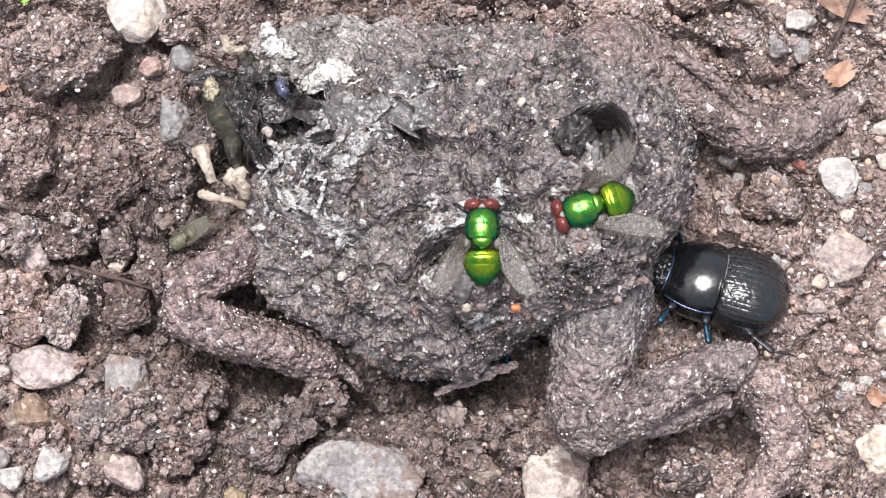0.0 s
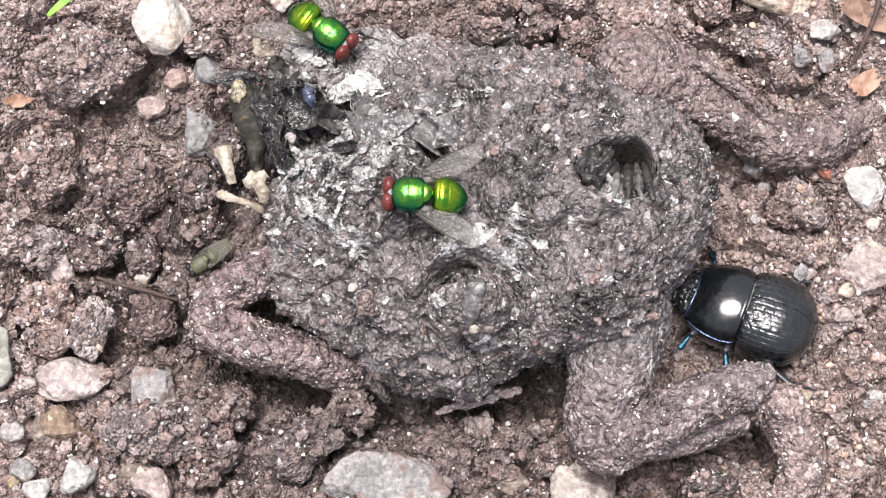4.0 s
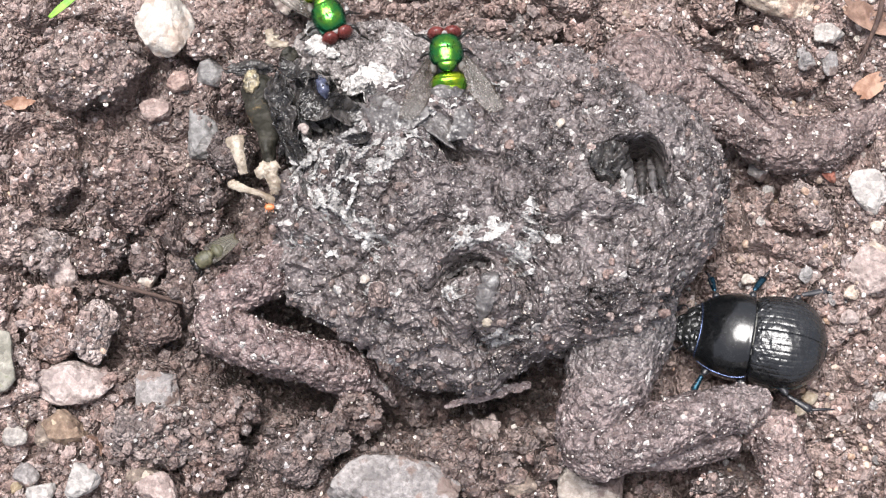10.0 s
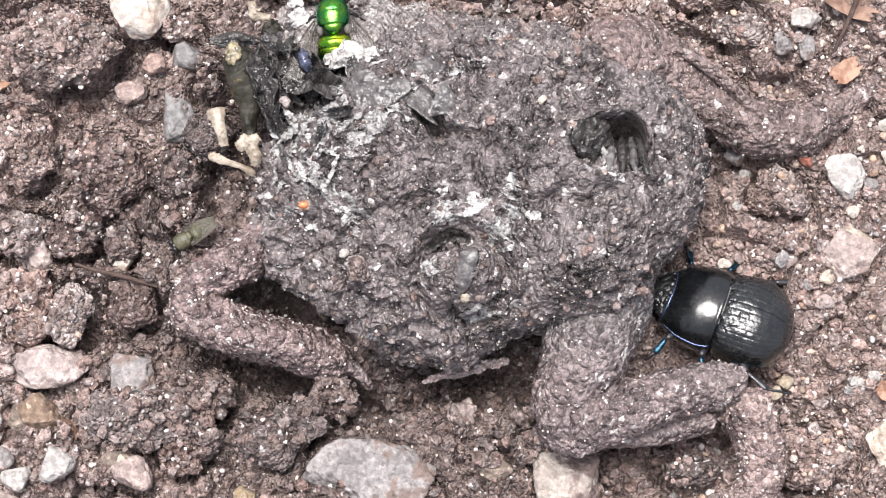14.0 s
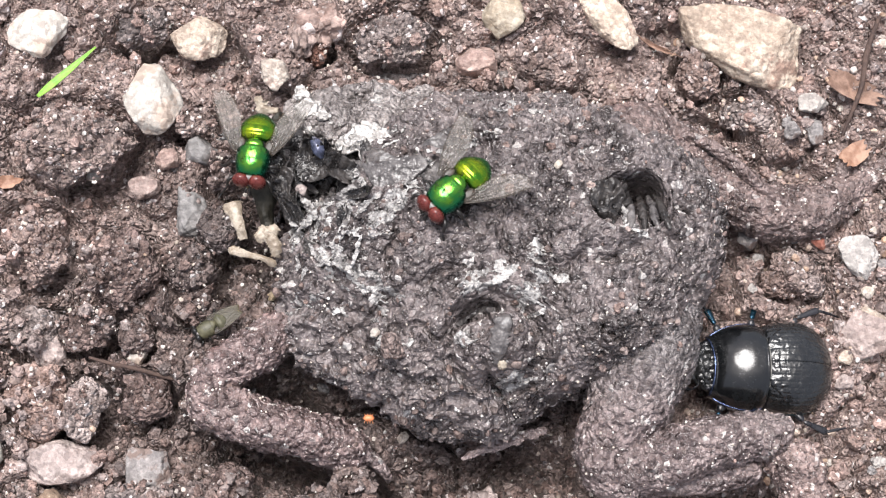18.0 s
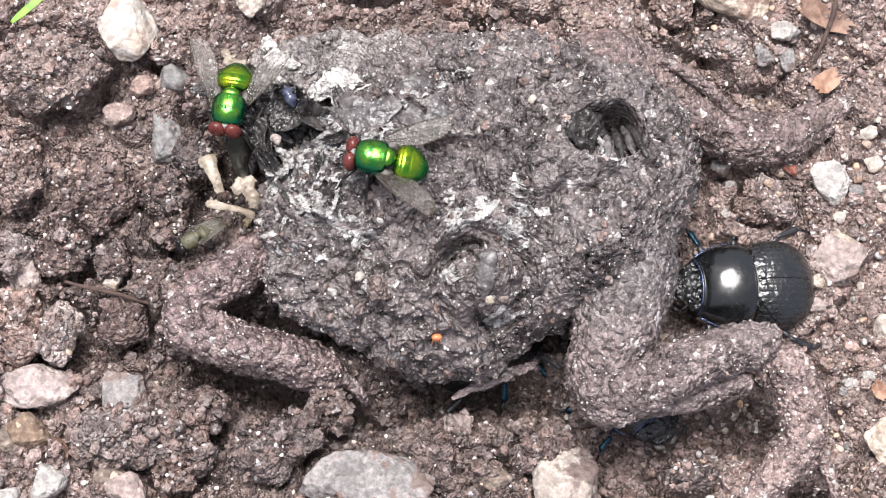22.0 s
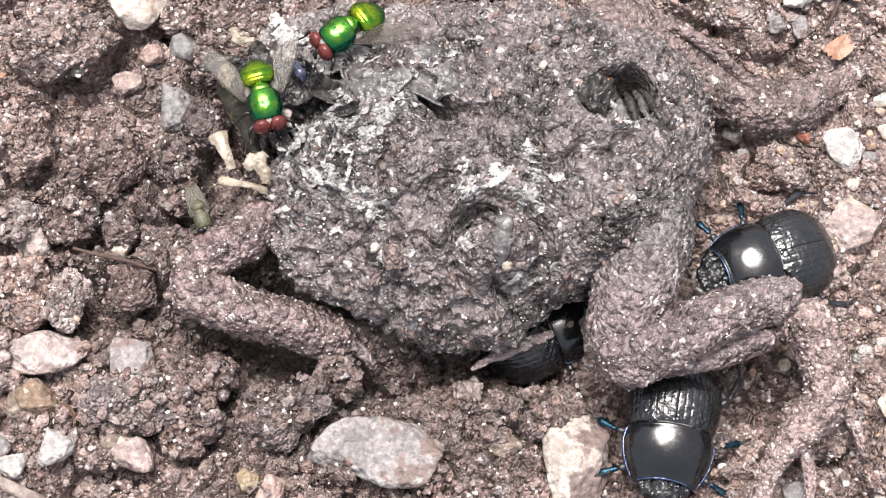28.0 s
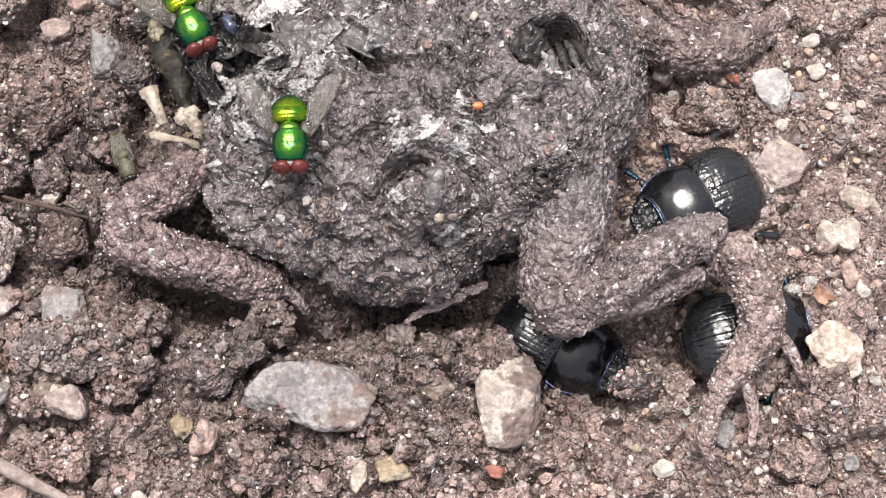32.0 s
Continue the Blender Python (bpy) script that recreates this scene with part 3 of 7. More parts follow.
def shards(x, y, size, seed, joint=0.32):
    """Broken angular lumps: tilted faces with worn edges and deep joints between them."""
    x, y = x / size, y / size
    ix, iy = np.floor(x), np.floor(y)
    one = np.full(np.shape(x), 9.0)
    two, high = one.copy(), np.zeros(np.shape(x))
    for dx in (-1, 0, 1):
        for dy in (-1, 0, 1):
            cx, cy = ix + dx, iy + dy
            r = [scramble(cx, cy, 0 * cx, seed + k) for k in range(5)]
            ox, oy = x - cx - r[0], y - cy - r[1]
            d = np.sqrt(ox * ox + oy * oy)
            near = d < one
            two = np.where(near, one, np.minimum(two, d))
            one = np.where(near, d, one)
            high = np.where(near, 0.25 + 0.75 * r[2] + 1.1 * (r[3] - 0.5) * ox + 1.1 * (r[4] - 0.5) * oy - 0.5 * d * d, high)
    edge = np.clip((two - one) / joint, 0, 1)
    return high * (0.05 + 0.95 * np.sqrt(edge * (2 - edge)))


# the large clods: each lies in a hollow with an open gap round it
big_clods = []
soil_clod, dark_clod, red_clod = clod_mat, dark_clod_mat, red_clod_mat


def far_off(x, y):
    """Whether a point lies beyond 35 mm, where the clods take the paler soil."""
    return math.hypot(x, y + 1.0) > 35.0


def clod(x, y, rx, ry, material):
    big_clods.append((x, y, rx, ry, pale_clod_mat if material is clod_mat and far_off(x, y) else material))


clod(-39.6, 19.1, 6.52, 4.82, soil_clod)
clod(-42.6, 8.3, 4.25, 4.25, soil_clod)
clod(-33.9, 5.8, 4.25, 4.54, dark_clod)
clod(-26.2, 6.5, 3.12, 2.83, dark_clod)
clod(-23.6, 11.0, 2.2, 2.6, dark_clod)
clod(-25.2, 2.6, 2.6, 2.3, dark_clod)
clod(-24.0, 16.4, 1.9, 1.7, dark_clod)
clod(35.7, 8.0, 2.72, 2.44, soil_clod)
clod(-35.7, -0.0, 2.27, 1.87, dark_clod)
clod(-29.1, -18.7, 4.82, 3.40, soil_clod)
clod(-15.6, -19.9, 3.40, 2.83, dark_clod)
clod(-41.6, -0.8, 3.12, 2.55, soil_clod)
clod(-40.9, -7.2, 3.12, 3.12, soil_clod)
clod(6.1, -20.5, 2.27, 1.59, soil_clod)
clod(7.5, 26.4, 2.55, 1.98, soil_clod)
clod(12.2, 24.8, 2.27, 2.55, soil_clod)
clod(2.8, 25.5, 2.27, 1.70, soil_clod)
clod(30.9, 25.7, 3.40, 2.27, soil_clod)
clod(-6.4, 22.0, 3.12, 1.70, dark_clod)
clod(-27.0, 22.8, 2.55, 1.70, soil_clod)
clod(-24.6, -18.2, 2.55, 2.55, dark_clod)
clod(-11.8, -17.5, 3.12, 2.27, dark_clod)
clod(26.0, 29.9, 2.55, 2.83, soil_clod)
clod(-7.0, 32.9, 4.54, 3.12, soil_clod)
clod(-14.7, 31.3, 1.70, 1.42, red_clod)
clod(-33.5, 33.2, 2.55, 2.27, dark_clod)
clod(-39.4, 20.1, 6.24, 3.40, soil_clod)
clod(35.5, 8.1, 2.27, 2.27, soil_clod)
clod(-10.0, -29.5, 3.83, 3.12, dark_clod)
clod(-14.2, -20.8, 2.55, 2.15, dark_clod)
clod(-4.5, -31.5, 3.12, 1.98, soil_clod)
clod(20.3, -31.3, 3.40, 1.70, soil_clod)
clod(-28.3, -28.9, 3.40, 2.55, soil_clod)
clod(39.2, -19.2, 4.25, 3.40, soil_clod)
clod(43.3, -28.0, 2.83, 2.27, soil_clod)
clod(9.5, -31.1, 2.55, 1.98, soil_clod)
clod(-22.5, -20.0, 3.12, 2.27, dark_clod)
clod(35.0, 8.8, 1.70, 1.98, soil_clod)
clod(-41.2, -16.7, 1.70, 1.13, soil_clod)
clod(26.9, -20.9, 2.55, 1.70, dark_clod)
clod(-13.5, -19.5, 2.83, 2.27, dark_clod)
clod(-36.2, -0.1, 3.12, 2.55, dark_clod)
clod(-31.2, -0.7, 1.98, 2.27, dark_clod)
clod(-39.9, -9.0, 2.55, 2.55, soil_clod)
clod(-35.9, -8.5, 2.55, 3.12, soil_clod)
clod(-30.0, -7.3, 2.83, 2.55, dark_clod)
clod(-45.6, 1.2, 3.40, 3.12, soil_clod)
clod(-25.1, -17.8, 3.40, 2.55, dark_clod)
clod(-21.0, -15.9, 2.55, 2.27, dark_clod)
clod(-21.0, -16.5, 1.98, 1.70, soil_clod)
clod(-23.4, -21.9, 2.27, 2.27, soil_clod)
clod(-8.4, -15.3, 2.55, 2.55, dark_clod)
clod(0.7, -24.8, 2.27, 1.98, soil_clod)
clod(34.9, 7.1, 2.55, 1.70, soil_clod)
clod(5.1, -26.9, 2.27, 1.98, soil_clod)


def crumbled(x, y):
    """1 where the soil lies loose in crumbs, dug up beside the carcass, 0 where it is caked in large clods."""
    loose = np.clip((-y - 6.0) / 8.0, 0, 1) * np.clip((40.0 - np.abs(x + 14.0)) / 10.0, 0, 1)
    return np.clip(loose + 0.5 * rough(x, y, 0 * x, 11.0, 2, 83), 0.0, 1)


def ground_z(x, y, fine=True):
    x, y = np.asarray(x, float), np.asarray(y, float)
    flat = 0 * x
    wx, wy = x + 1.3 * rough(x, y, flat, 4.0, 3, 60), y + 1.3 * rough(x, y, flat, 4.0, 3, 61)
    z = 1.3 * rough(x, y, flat, 17.0, 2, 3)
    crumbly = crumbled(x, y)
    z = z + 4.2 * shards(wx, wy, 8.4, 11, 0.16) + (0.7 + 0.9 * crumbly) * shards(wx, wy, 3.6, 12, 0.24) - 2.6
    if fine:
        vx, vy = x + 0.5 * rough(x, y, flat, 1.4, 3, 62), y + 0.5 * rough(x, y, flat, 1.4, 3, 63)
        z = z + (0.42 + 0.45 * crumbly) * shards(vx, vy, 1.9, 13) + (0.24 + 0.14 * crumbly) * shards(vx, vy, 0.95, 14) + 0.16 * domes(x, y, flat, 0.5, 16, True)
        z = z + 0.35 * rough(x, y, flat, 1.1, 3, 15) + 0.5 * rough(x, y, flat, 3.0, 2, 18)
    ang, far = np.arctan2(y - BODY_AT[1], x - BODY_AT[0]), np.hypot(x - BODY_AT[0], y - BODY_AT[1])
    inside = np.clip((body_reach(ang) + 2.0 - far) / 5.0, 0, 1)
    z = z - 3.2 * inside
    gap = 0 * z
    for cx, cy, rx, ry, _ in big_clods:
        d = np.sqrt(((x - cx) / rx) ** 2 + ((y - cy) / ry) ** 2)
        gap = np.maximum(gap, (1.0 if cy > -13 else 0.55) * np.where(d < 1, 1.0, np.exp(-((d - 1.0) / 0.24) ** 2)))
    z = z - 3.4 * gap
    # dug-out hollows along the carcass
    z = z - 9.0 * dip(x, y, -15.5, -6.4, 4.8, 2.6, -28) - 6.5 * dip(x, y, -14, -13.4, 8.5, 2.1, -9) - 5.0 * dip(x, y, -19.5, -10.9, 6.5, 1.7, -16)
    z = z - 7.5 * dip(x, y, 2, -13.8, 10.0, 3.0, 6) - 1.6 * dip(x, y, -8, -19, 12.0, 5.0) - 9.5 * dip(x, y, 10.5, -12.0, 5.2, 4.2)
    z = z - 4.8 * dip(x, y, 23, -18.5, 8.0, 5.5, 8) - 3.5 * dip(x, y, 33, -17, 4.5, 4.0) - 4.4 * dip(x, y, 18, -22.5, 5.5, 5.5)
    z = z - 2.2 * dip(x, y, 27, -3.5, 9.0, 5.5) - 2.6 * dip(x, y, -21, 8.5, 3.0, 6.0) - 3.4 * dip(x, y, 30, 11.4, 5.5, 2.4, -18)
    z = z - 2.4 * dip(x, y, -4, 34.5, 7.0, 3.0, -25) - 2.0 * dip(x, y, -30, 13, 3.0, 6.0, 30) + 2.6 * dip(x, y, 42, -22, 9.0, 7.0)
    return z


def ground_sheet():
    inner_x, inner_y = np.arange(-53, 55.01, 0.2), np.arange(-40, 43.01, 0.2)
    outer = np.geomspace(0.25, 400000, 46)
    xs = np.r_[inner_x[0] - outer[::-1], inner_x, inner_x[-1] + outer]
    ys = np.r_[inner_y[0] - outer[::-1], inner_y, inner_y[-1] + outer]
    x, y = np.meshgrid(xs, ys)
    wide = np.maximum(np.abs(x), np.abs(y)) > 400
    z = ground_z(np.where(wide, 0, x), np.where(wide, 0, y))
    z = np.where(wide, 0, z)
    me = grid_mesh("ground", np.stack([x, y, z], -1))
    me.materials.append(soil_mat)
    return tagged(new("ground", me), "crumbly reddish-brown bare soil with pale grit", "soil", kind="structure")


ground_sheet()


# ---- stones and soil clods ----
serial = [0]
mounds = []
stones_at = []
STONE_WORDS = {
    "white_stone": "chalky white angular stone lying on soil", "pale_grey_stone": "small pale grey pebble pressed in soil",
    "beige_stone": "beige weathered angular stone lying on soil", "grey_stone": "dull grey angular stone half sunk in soil",
    "pinkish_stone": "pinkish grey rough stone lying on soil", "yellow_stone": "yellowish rounded pebble lying on soil",
    "dusty_stone": "large beige stone half covered with brown soil dust", "slate_stone": "dark grey slate chip half sunk in soil", "brown_stone": "rusty brown rough stone lying on soil", "red_stone": "small brick-red stone chip on soil", "mossy_stone": "grey-green mossy stone half sunk in soil"}


def stone(x, y, rx, ry, turn, material, lift=0.0):
    serial[0] += 1
    k = serial[0]
    size = max(rx, ry)
    p, f = pebble_shape(5 if size > 2.5 else 4, 12 if size > 3.9 else 17, 30.0, 0.05, 100 + k)
    rz = (0.6 if size < 3 else 0.42) * min(rx, ry) + 0.14 * size
    p = p * (rx, ry, rz)
    p = p + p / (np.linalg.norm(p, axis=1)[:, None] + 1e-9) * (0.04 * size * (chunks(p[:, 0] + 9.0 * k, p[:, 1], p[:, 2], 0.7 * size, k) - 0.5) + 0.04 * rough(p[:, 0], p[:, 1], p[:, 2], 0.6, 3, k))[:, None]
    p = p * (1 + 0.07 * rough(p[:, 0] + 7.0 * k, p[:, 1], p[:, 2], 0.8 * size, 3, k + 7))[:, None]
    if size > 1.6:
        # a broken flat top, slightly tilted
        top = rz * (0.62 + 0.12 * math.sin(k * 2.4) * p[:, 0] / rx + 0.12 * math.cos(k * 1.7) * p[:, 1] / ry) + 0.1 * rough(p[:, 0], p[:, 1], p[:, 2], 0.9, 3, k + 3)
        p[:, 2] = np.where(p[:, 2] > top, top + 0.12 * (p[:, 2] - top), p[:, 2])
    me = raw_mesh("stone", p, f)
    ring = np.linspace(0, 6.28, 9)
    z = max(float(np.quantile(ground_z(x + 0.7 * rx * np.cos(ring), y + 0.7 * ry * np.sin(ring)), 0.8)), -0.8)
    stones_at.append((x, y, size))
    ob = part("stone", me, material, None, "", at(x, y, z + (0.36 if size < 2 else 0.1) * rz + 0.2 + lift, turn))
    return tagged(ob, STONE_WORDS[material.name], "stone", "stones on the soil")


def build_clod(x, y, rx, ry, material):
    serial[0] += 1
    k = serial[0]
    size = max(rx, ry)
    p, f = pebble_shape(5 if size > 1.9 else 4, 9, 10.0, 0.14, 300 + k)
    rz = 0.7 * min(rx, ry)
    p = p * (rx, ry, rz)
    n = p / (np.linalg.norm(p, axis=1)[:, None] + 1e-9)
    s = 20.0 * k
    q = (p[:, 0] + s, p[:, 1], p[:, 2])
    p = p + n * (0.6 * chunks(*q, 2.6, 21) + 0.3 * chunks(*q, 0.95, 22) + 0.12 * chunks(*q, 0.5, 24) + 0.36 * rough(*q, 2.2, 4, 23) - 0.42)[:, None]
    me = raw_mesh("soil_clod", p, f)
    z = float(ground_z(np.array([x]), np.array([y]), False)[0])
    z = min(max(z, -0.4), 1.2) + 0.36 * rz
    mounds.append((x, y, rx, ry, rz, z))
    ob = part("soil_clod", me, material, None, "", at(x, y, z, 0))
    return tagged(ob, "dark soil clod" if material is dark_clod_mat else "rough reddish-brown soil clod with pale grit", "soil clod", "clods on the soil")


for row in big_clods:
    build_clod(*row)
stone(-32.0, 24.0, 3.5, 3.7, 32, white_stone, 1.2)
stone(-44.8, 31.6, 3.6, 3.0, 12, white_stone, 0.8)
stone(-27.5, 33.0, 3.18, 3.25, 2, beige_stone)
stone(-18.9, 27.6, 1.90, 1.75, -28, beige_stone)
stone(-26.8, 20.0, 2.1, 1.87, 2, slate_stone, -0.6)
stone(-27.1, 13.1, 1.90, 2.81, 12, slate_stone, -0.6)
stone(-32.0, 15.4, 1.78, 1.44, -8, pink_stone)
stone(31.0, 34.2, 7.40, 4.7, -30, beige_stone, 1.2)
stone(5.0, 36.0, 2.39, 2.50, 22, yellow_stone)
stone(16.8, 35.0, 2.14, 4.68, 42, beige_stone)
stone(37.3, 26.3, 1.90, 1.25, -8, pale_stone)
stone(35.3, 23.0, 0.92, 1.06, 2, grey_stone)
stone(37.6, 23.1, 0.98, 1.44, 2, grey_stone)
stone(42.0, 10.0, 1.90, 2.56, 37, pale_stone)
stone(2.7, 30.8, 2.76, 1.94, 2, pink_stone)
stone(-38.1, -13.8, 4.8, 2.5, -4, pink_stone)
stone(-29.1, -14.4, 2.69, 2.87, 32, grey_stone)
stone(-31.3, -2.4, 1.41, 1.25, 2, white_stone)
stone(40.6, 17.3, 0.80, 0.81, 2, yellow_stone)
stone(43.2, 3.1, 2.02, 2.19, 2, beige_stone)
stone(31.1, 12.2, 1.22, 1.25, 2, grey_stone)
stone(-37.4, 16.7, 0.86, 0.69, 2, white_stone)
stone(43.0, 0.2, 0.73, 0.62, 2, white_stone)
stone(36.3, 32.1, 0.67, 0.62, 2, pale_stone)
stone(-42.1, -5.1, 1.84, 1.25, 12, pink_stone)
stone(-4.0, -22.2, 6.89, 4.06, -7, grey_stone, -0.6)
stone(-35.1, -23.5, 1.96, 1.75, 11, pale_stone)
stone(-28.4, -23.3, 2.82, 1.62, -19, brown_stone)
stone(-38.9, -18.4, 2.20, 1.94, 1, brown_stone)
stone(42.7, 2.6, 2.02, 1.62, 21, beige_stone)
stone(-39.4, -25.0, 1.90, 1.62, 1, pale_stone)
stone(35.5, -12.6, 0.80, 0.94, 1, yellow_stone)
stone(14.8, -22.9, 3.8, 5.4, -15, dusty_stone, -0.3)
stone(-16.9, -25.8, 1.10, 1.25, 1, yellow_stone)
stone(-14.6, -27.1, 1.35, 1.94, -19, pink_stone)
stone(3.4, -29.5, 2.08, 1.44, 1, yellow_stone)
stone(0.5, -30.5, 0.92, 1.87, -9, beige_stone)
stone(7.5, -21.3, 2.02, 1.56, -19, brown_stone)
stone(46.4, 15.8, 0.98, 0.81, 21, white_stone)
stone(46.9, 12.3, 1.16, 1.00, 1, white_stone)
stone(47.5, -5.1, 1.53, 1.94, 1, beige_stone)
stone(46.4, -17.2, 2.76, 3.59, 11, beige_stone)
stone(29.6, -29.7, 1.10, 0.87, 1, white_stone)
stone(-20.3, -33.3, 1.10, 1.31, 1, white_stone)
stone(-36.6, -32.9, 1.10, 1.25, 1, yellow_stone)
stone(-32.4, -32.8, 1.96, 1.25, 11, pink_stone)
stone(13.6, -29.6, 0.98, 0.69, 1, red_stone)
stone(35.8, -25.5, 1.29, 1.81, 1, grey_stone)
stone(42.9, -0.1, 0.67, 0.69, 1, white_stone)
stone(-45.6, -11.7, 2.45, 3.50, 3, mossy_stone)
stone(-41.7, -23.2, 1.59, 1.31, -17, grey_stone)
stone(-42.1, -17.4, 0.86, 1.12, 23, beige_stone)
stone(-45.7, -20.4, 0.80, 0.81, 3, yellow_stone)
stone(36.4, -11.2, 0.98, 0.81, 23, yellow_stone)
stone(39.8, -3.4, 1.10, 0.94, 3, pink_stone)
stone(38.3, 11.7, 0.92, 0.81, 3, red_stone)
stone(-43.0, -19.4, 1.53, 1.19, 3, pale_stone)
stone(50.6, -1.3, 2.33, 1.50, -14, beige_stone)
stone(49.0, -5.3, 2.20, 2.06, 16, beige_stone)
stone(48.3, -9.8, 1.04, 1.81, 1, pink_stone)
stone(29.7, -29.4, 1.10, 0.94, 1, white_stone)
stone(48.0, 8.4, 0.67, 0.62, 1, white_stone)
stone(50.3, 8.8, 0.86, 0.62, 1, pink_stone)
stone(27.3, -27.2, 0.67, 0.50, 1, yellow_stone)
stone(46.6, 15.9, 0.92, 0.81, 1, white_stone)
stone(-29.9, 18.5, 1.35, 1.56, 23, pink_stone)
stone(-39.8, -2.5, 1.96, 1.87, 3, pink_stone)
stone(-38.1, -18.5, 2.76, 1.94, -7, brown_stone)
stone(42.3, 1.7, 3.18, 2.87, 21, pink_stone)
stone(-28.0, -23.9, 2.57, 1.87, -14, pink_stone)



lump_meshes = []
for k in range(14):
    p, f = pebble_shape(4, 9, 7.0, 0.2, 1200 + k)
    p = p * (1.0, 0.9, 0.8)
    n = p / (np.linalg.norm(p, axis=1)[:, None] + 1e-9)
    q = (p[:, 0] + 11.0 * k, p[:, 1], p[:, 2])
    p = p + n * (0.22 * chunks(*q, 0.8, 41) + 0.12 * chunks(*q, 0.36, 42) + 0.16 * rough(*q, 0.7, 3, 43) - 0.18)[:, None]
    lump_meshes.append(raw_mesh("soil_clod", p, f))
for k in range(230):
    x, y, r = dice.uniform(-51, 52), dice.uniform(-38, 41), dice.uniform(0.8, 1.45) if k % 4 else dice.uniform(1.5, 2.7)
    a, far = math.atan2(y - BODY_AT[1], x - BODY_AT[0]), math.hypot(x - BODY_AT[0], y - BODY_AT[1])
    if dice.uniform() > 0.3 + 0.7 * float(crumbled(np.array([x]), np.array([y]))[0]):
        continue
    if far < float(body_reach(np.array([a]))[0]) + r + 0.5 or (8 < x < 40 and -24 < y < 3) or (-29 < x < -8 and -15 < y < -7) or any(math.hypot(x - sx, y - sy) < 0.8 * sr + r for sx, sy, sr in stones_at):
        continue
    z = float(ground_z(np.array([x]), np.array([y]))[0]) + 0.28 * r
    ob = part("soil_clod", lump_meshes[k % 14], pale_clod_mat if far_off(x, y) else clod_mat, None, "", at(x, y, z, dice.uniform(0, 360)))
    ob.scale = (r, r * dice.uniform(0.75, 1.0), r * dice.uniform(0.7, 0.95))
    tagged(ob, "small crumbly reddish-brown soil clod", "soil clod", "clods on the soil")


def surface_z(x, y):
    """The top of the soil with its clods."""
    z = ground_z(x, y)
    for cx, cy, rx, ry, rz, cz in mounds:
        d = ((x - cx) / rx) ** 2 + ((y - cy) / ry) ** 2
        z = np.maximum(z, np.where(d < 0.9, cz + rz * np.sqrt(np.clip(1 - d, 0, 1)), -99))
    return z


def scatter(name, count, low, high, level, material, label, category, lift, kinds=12, shape=(7, 6.0, 0.15), seed=9, keep=None, power=2.2, smooth=False):
    """Many small pieces too many to count, lying on the ground, as one object."""
    r = np.random.RandomState(seed)
    shapes = [pebble_shape(level, *shape, seed * 50 + k) for k in range(kinds)]
    x, y = r.uniform(-52, 53, count), r.uniform(-39, 42, count)
    if keep is not None:
        ok = r.uniform(size=count) < keep(x, y)
        x, y = x[ok], y[ok]
    z = surface_z(x, y)
    size = low + (high - low) * r.uniform(size=len(x)) ** power
    verts, faces, base = [], [], 0
    for i in range(len(x)):
        v, f = shapes[i % kinds]
        a = r.uniform(0, 6.28)
        c, s = math.cos(a), math.sin(a)
        q = v * size[i] * r.uniform(0.65, 1.0, 3)
        verts.append(np.stack([q[:, 0] * c - q[:, 1] * s + x[i], q[:, 0] * s + q[:, 1] * c + y[i], q[:, 2] + z[i] + lift * size[i]], -1))
        faces.append(f + base)
        base += len(v)
    me = raw_mesh(name, np.vstack(verts), np.vstack(faces), smooth)
    me.materials.append(material)
    return tagged(new(name, me), label, category, kind="stuff")


def off_body(x, y):
    ang, far = np.arctan2(y - BODY_AT[1], x - BODY_AT[0]), np.hypot(x - BODY_AT[0], y - BODY_AT[1])
    return (far > body_reach(ang) - 2.0) * 1.0


pebble_meshes = [raw_mesh("pebble", q, f) for q, f in (pebble_shape(3, 12, 11.0, 0.07, 900 + k) for k in range(24))]
for k in range(150):
    kind = (beige_stone, white_stone, pink_stone, grey_stone, grey_stone if k % 4 else yellow_stone, pale_stone)[k % 6]
    x, y = dice.uniform(-50, 51), dice.uniform(-38, 40)
    if k % 2:
        x, y = dice.uniform(24, 51), dice.uniform(-38, 34)
    if x < 18 and k % 5 > 1:
        continue
    if off_body(np.array([x]), np.array([y]))[0] < 0.5 or (12 < x < 36 and -22 < y < 0):
        continue
    me, r = pebble_meshes[(k % 6) * 4 + k // 6 % 4], dice.uniform(0.35, 0.95)
    ob = part("pebble", me, kind, None, "", at(x, y, float(ground_z(np.array([x]), np.array([y]))[0]) + 0.3 * r, dice.uniform(0, 360)))
    ob.scale = (r, r * dice.uniform(0.7, 1.0), r * dice.uniform(0.5, 0.8))
    tagged(ob, STONE_WORDS[kind.name].replace("stone", "pebble"), "pebble", "pebbles strewn on the soil")

scatter("soil_crumbs", 11500, 0.3, 1.05, 1, crumb_mat, "loose angular brown soil crumbs of mixed size", "soil crumbs", 0.2, keep=lambda x, y: off_body(x, y) * (0.3 + 0.7 * crumbled(x, y)), shape=(8, 18.0, 0.3), power=2.2)
scatter("fine_soil", 26000, 0.1, 0.42, 1, crumb_mat, "fine granular brown soil", "soil", 0.1, keep=lambda x, y: off_body(x, y) * (0.65 + 0.35 * crumbled(x, y)), shape=(7, 18.0, 0.3), seed=17, power=1.8, kinds=30)
scatter("fine_gravel", 3400, 0.14, 0.6, 2, gravel_mat, "fine pale gravel strewn over sandy soil", "gravel", 0.3, keep=lambda x, y: off_body(x, y) * np.clip((x - 8) / 30, 0.04, 1), shape=(8, 10.0, 0.08), seed=31, power=1.8)
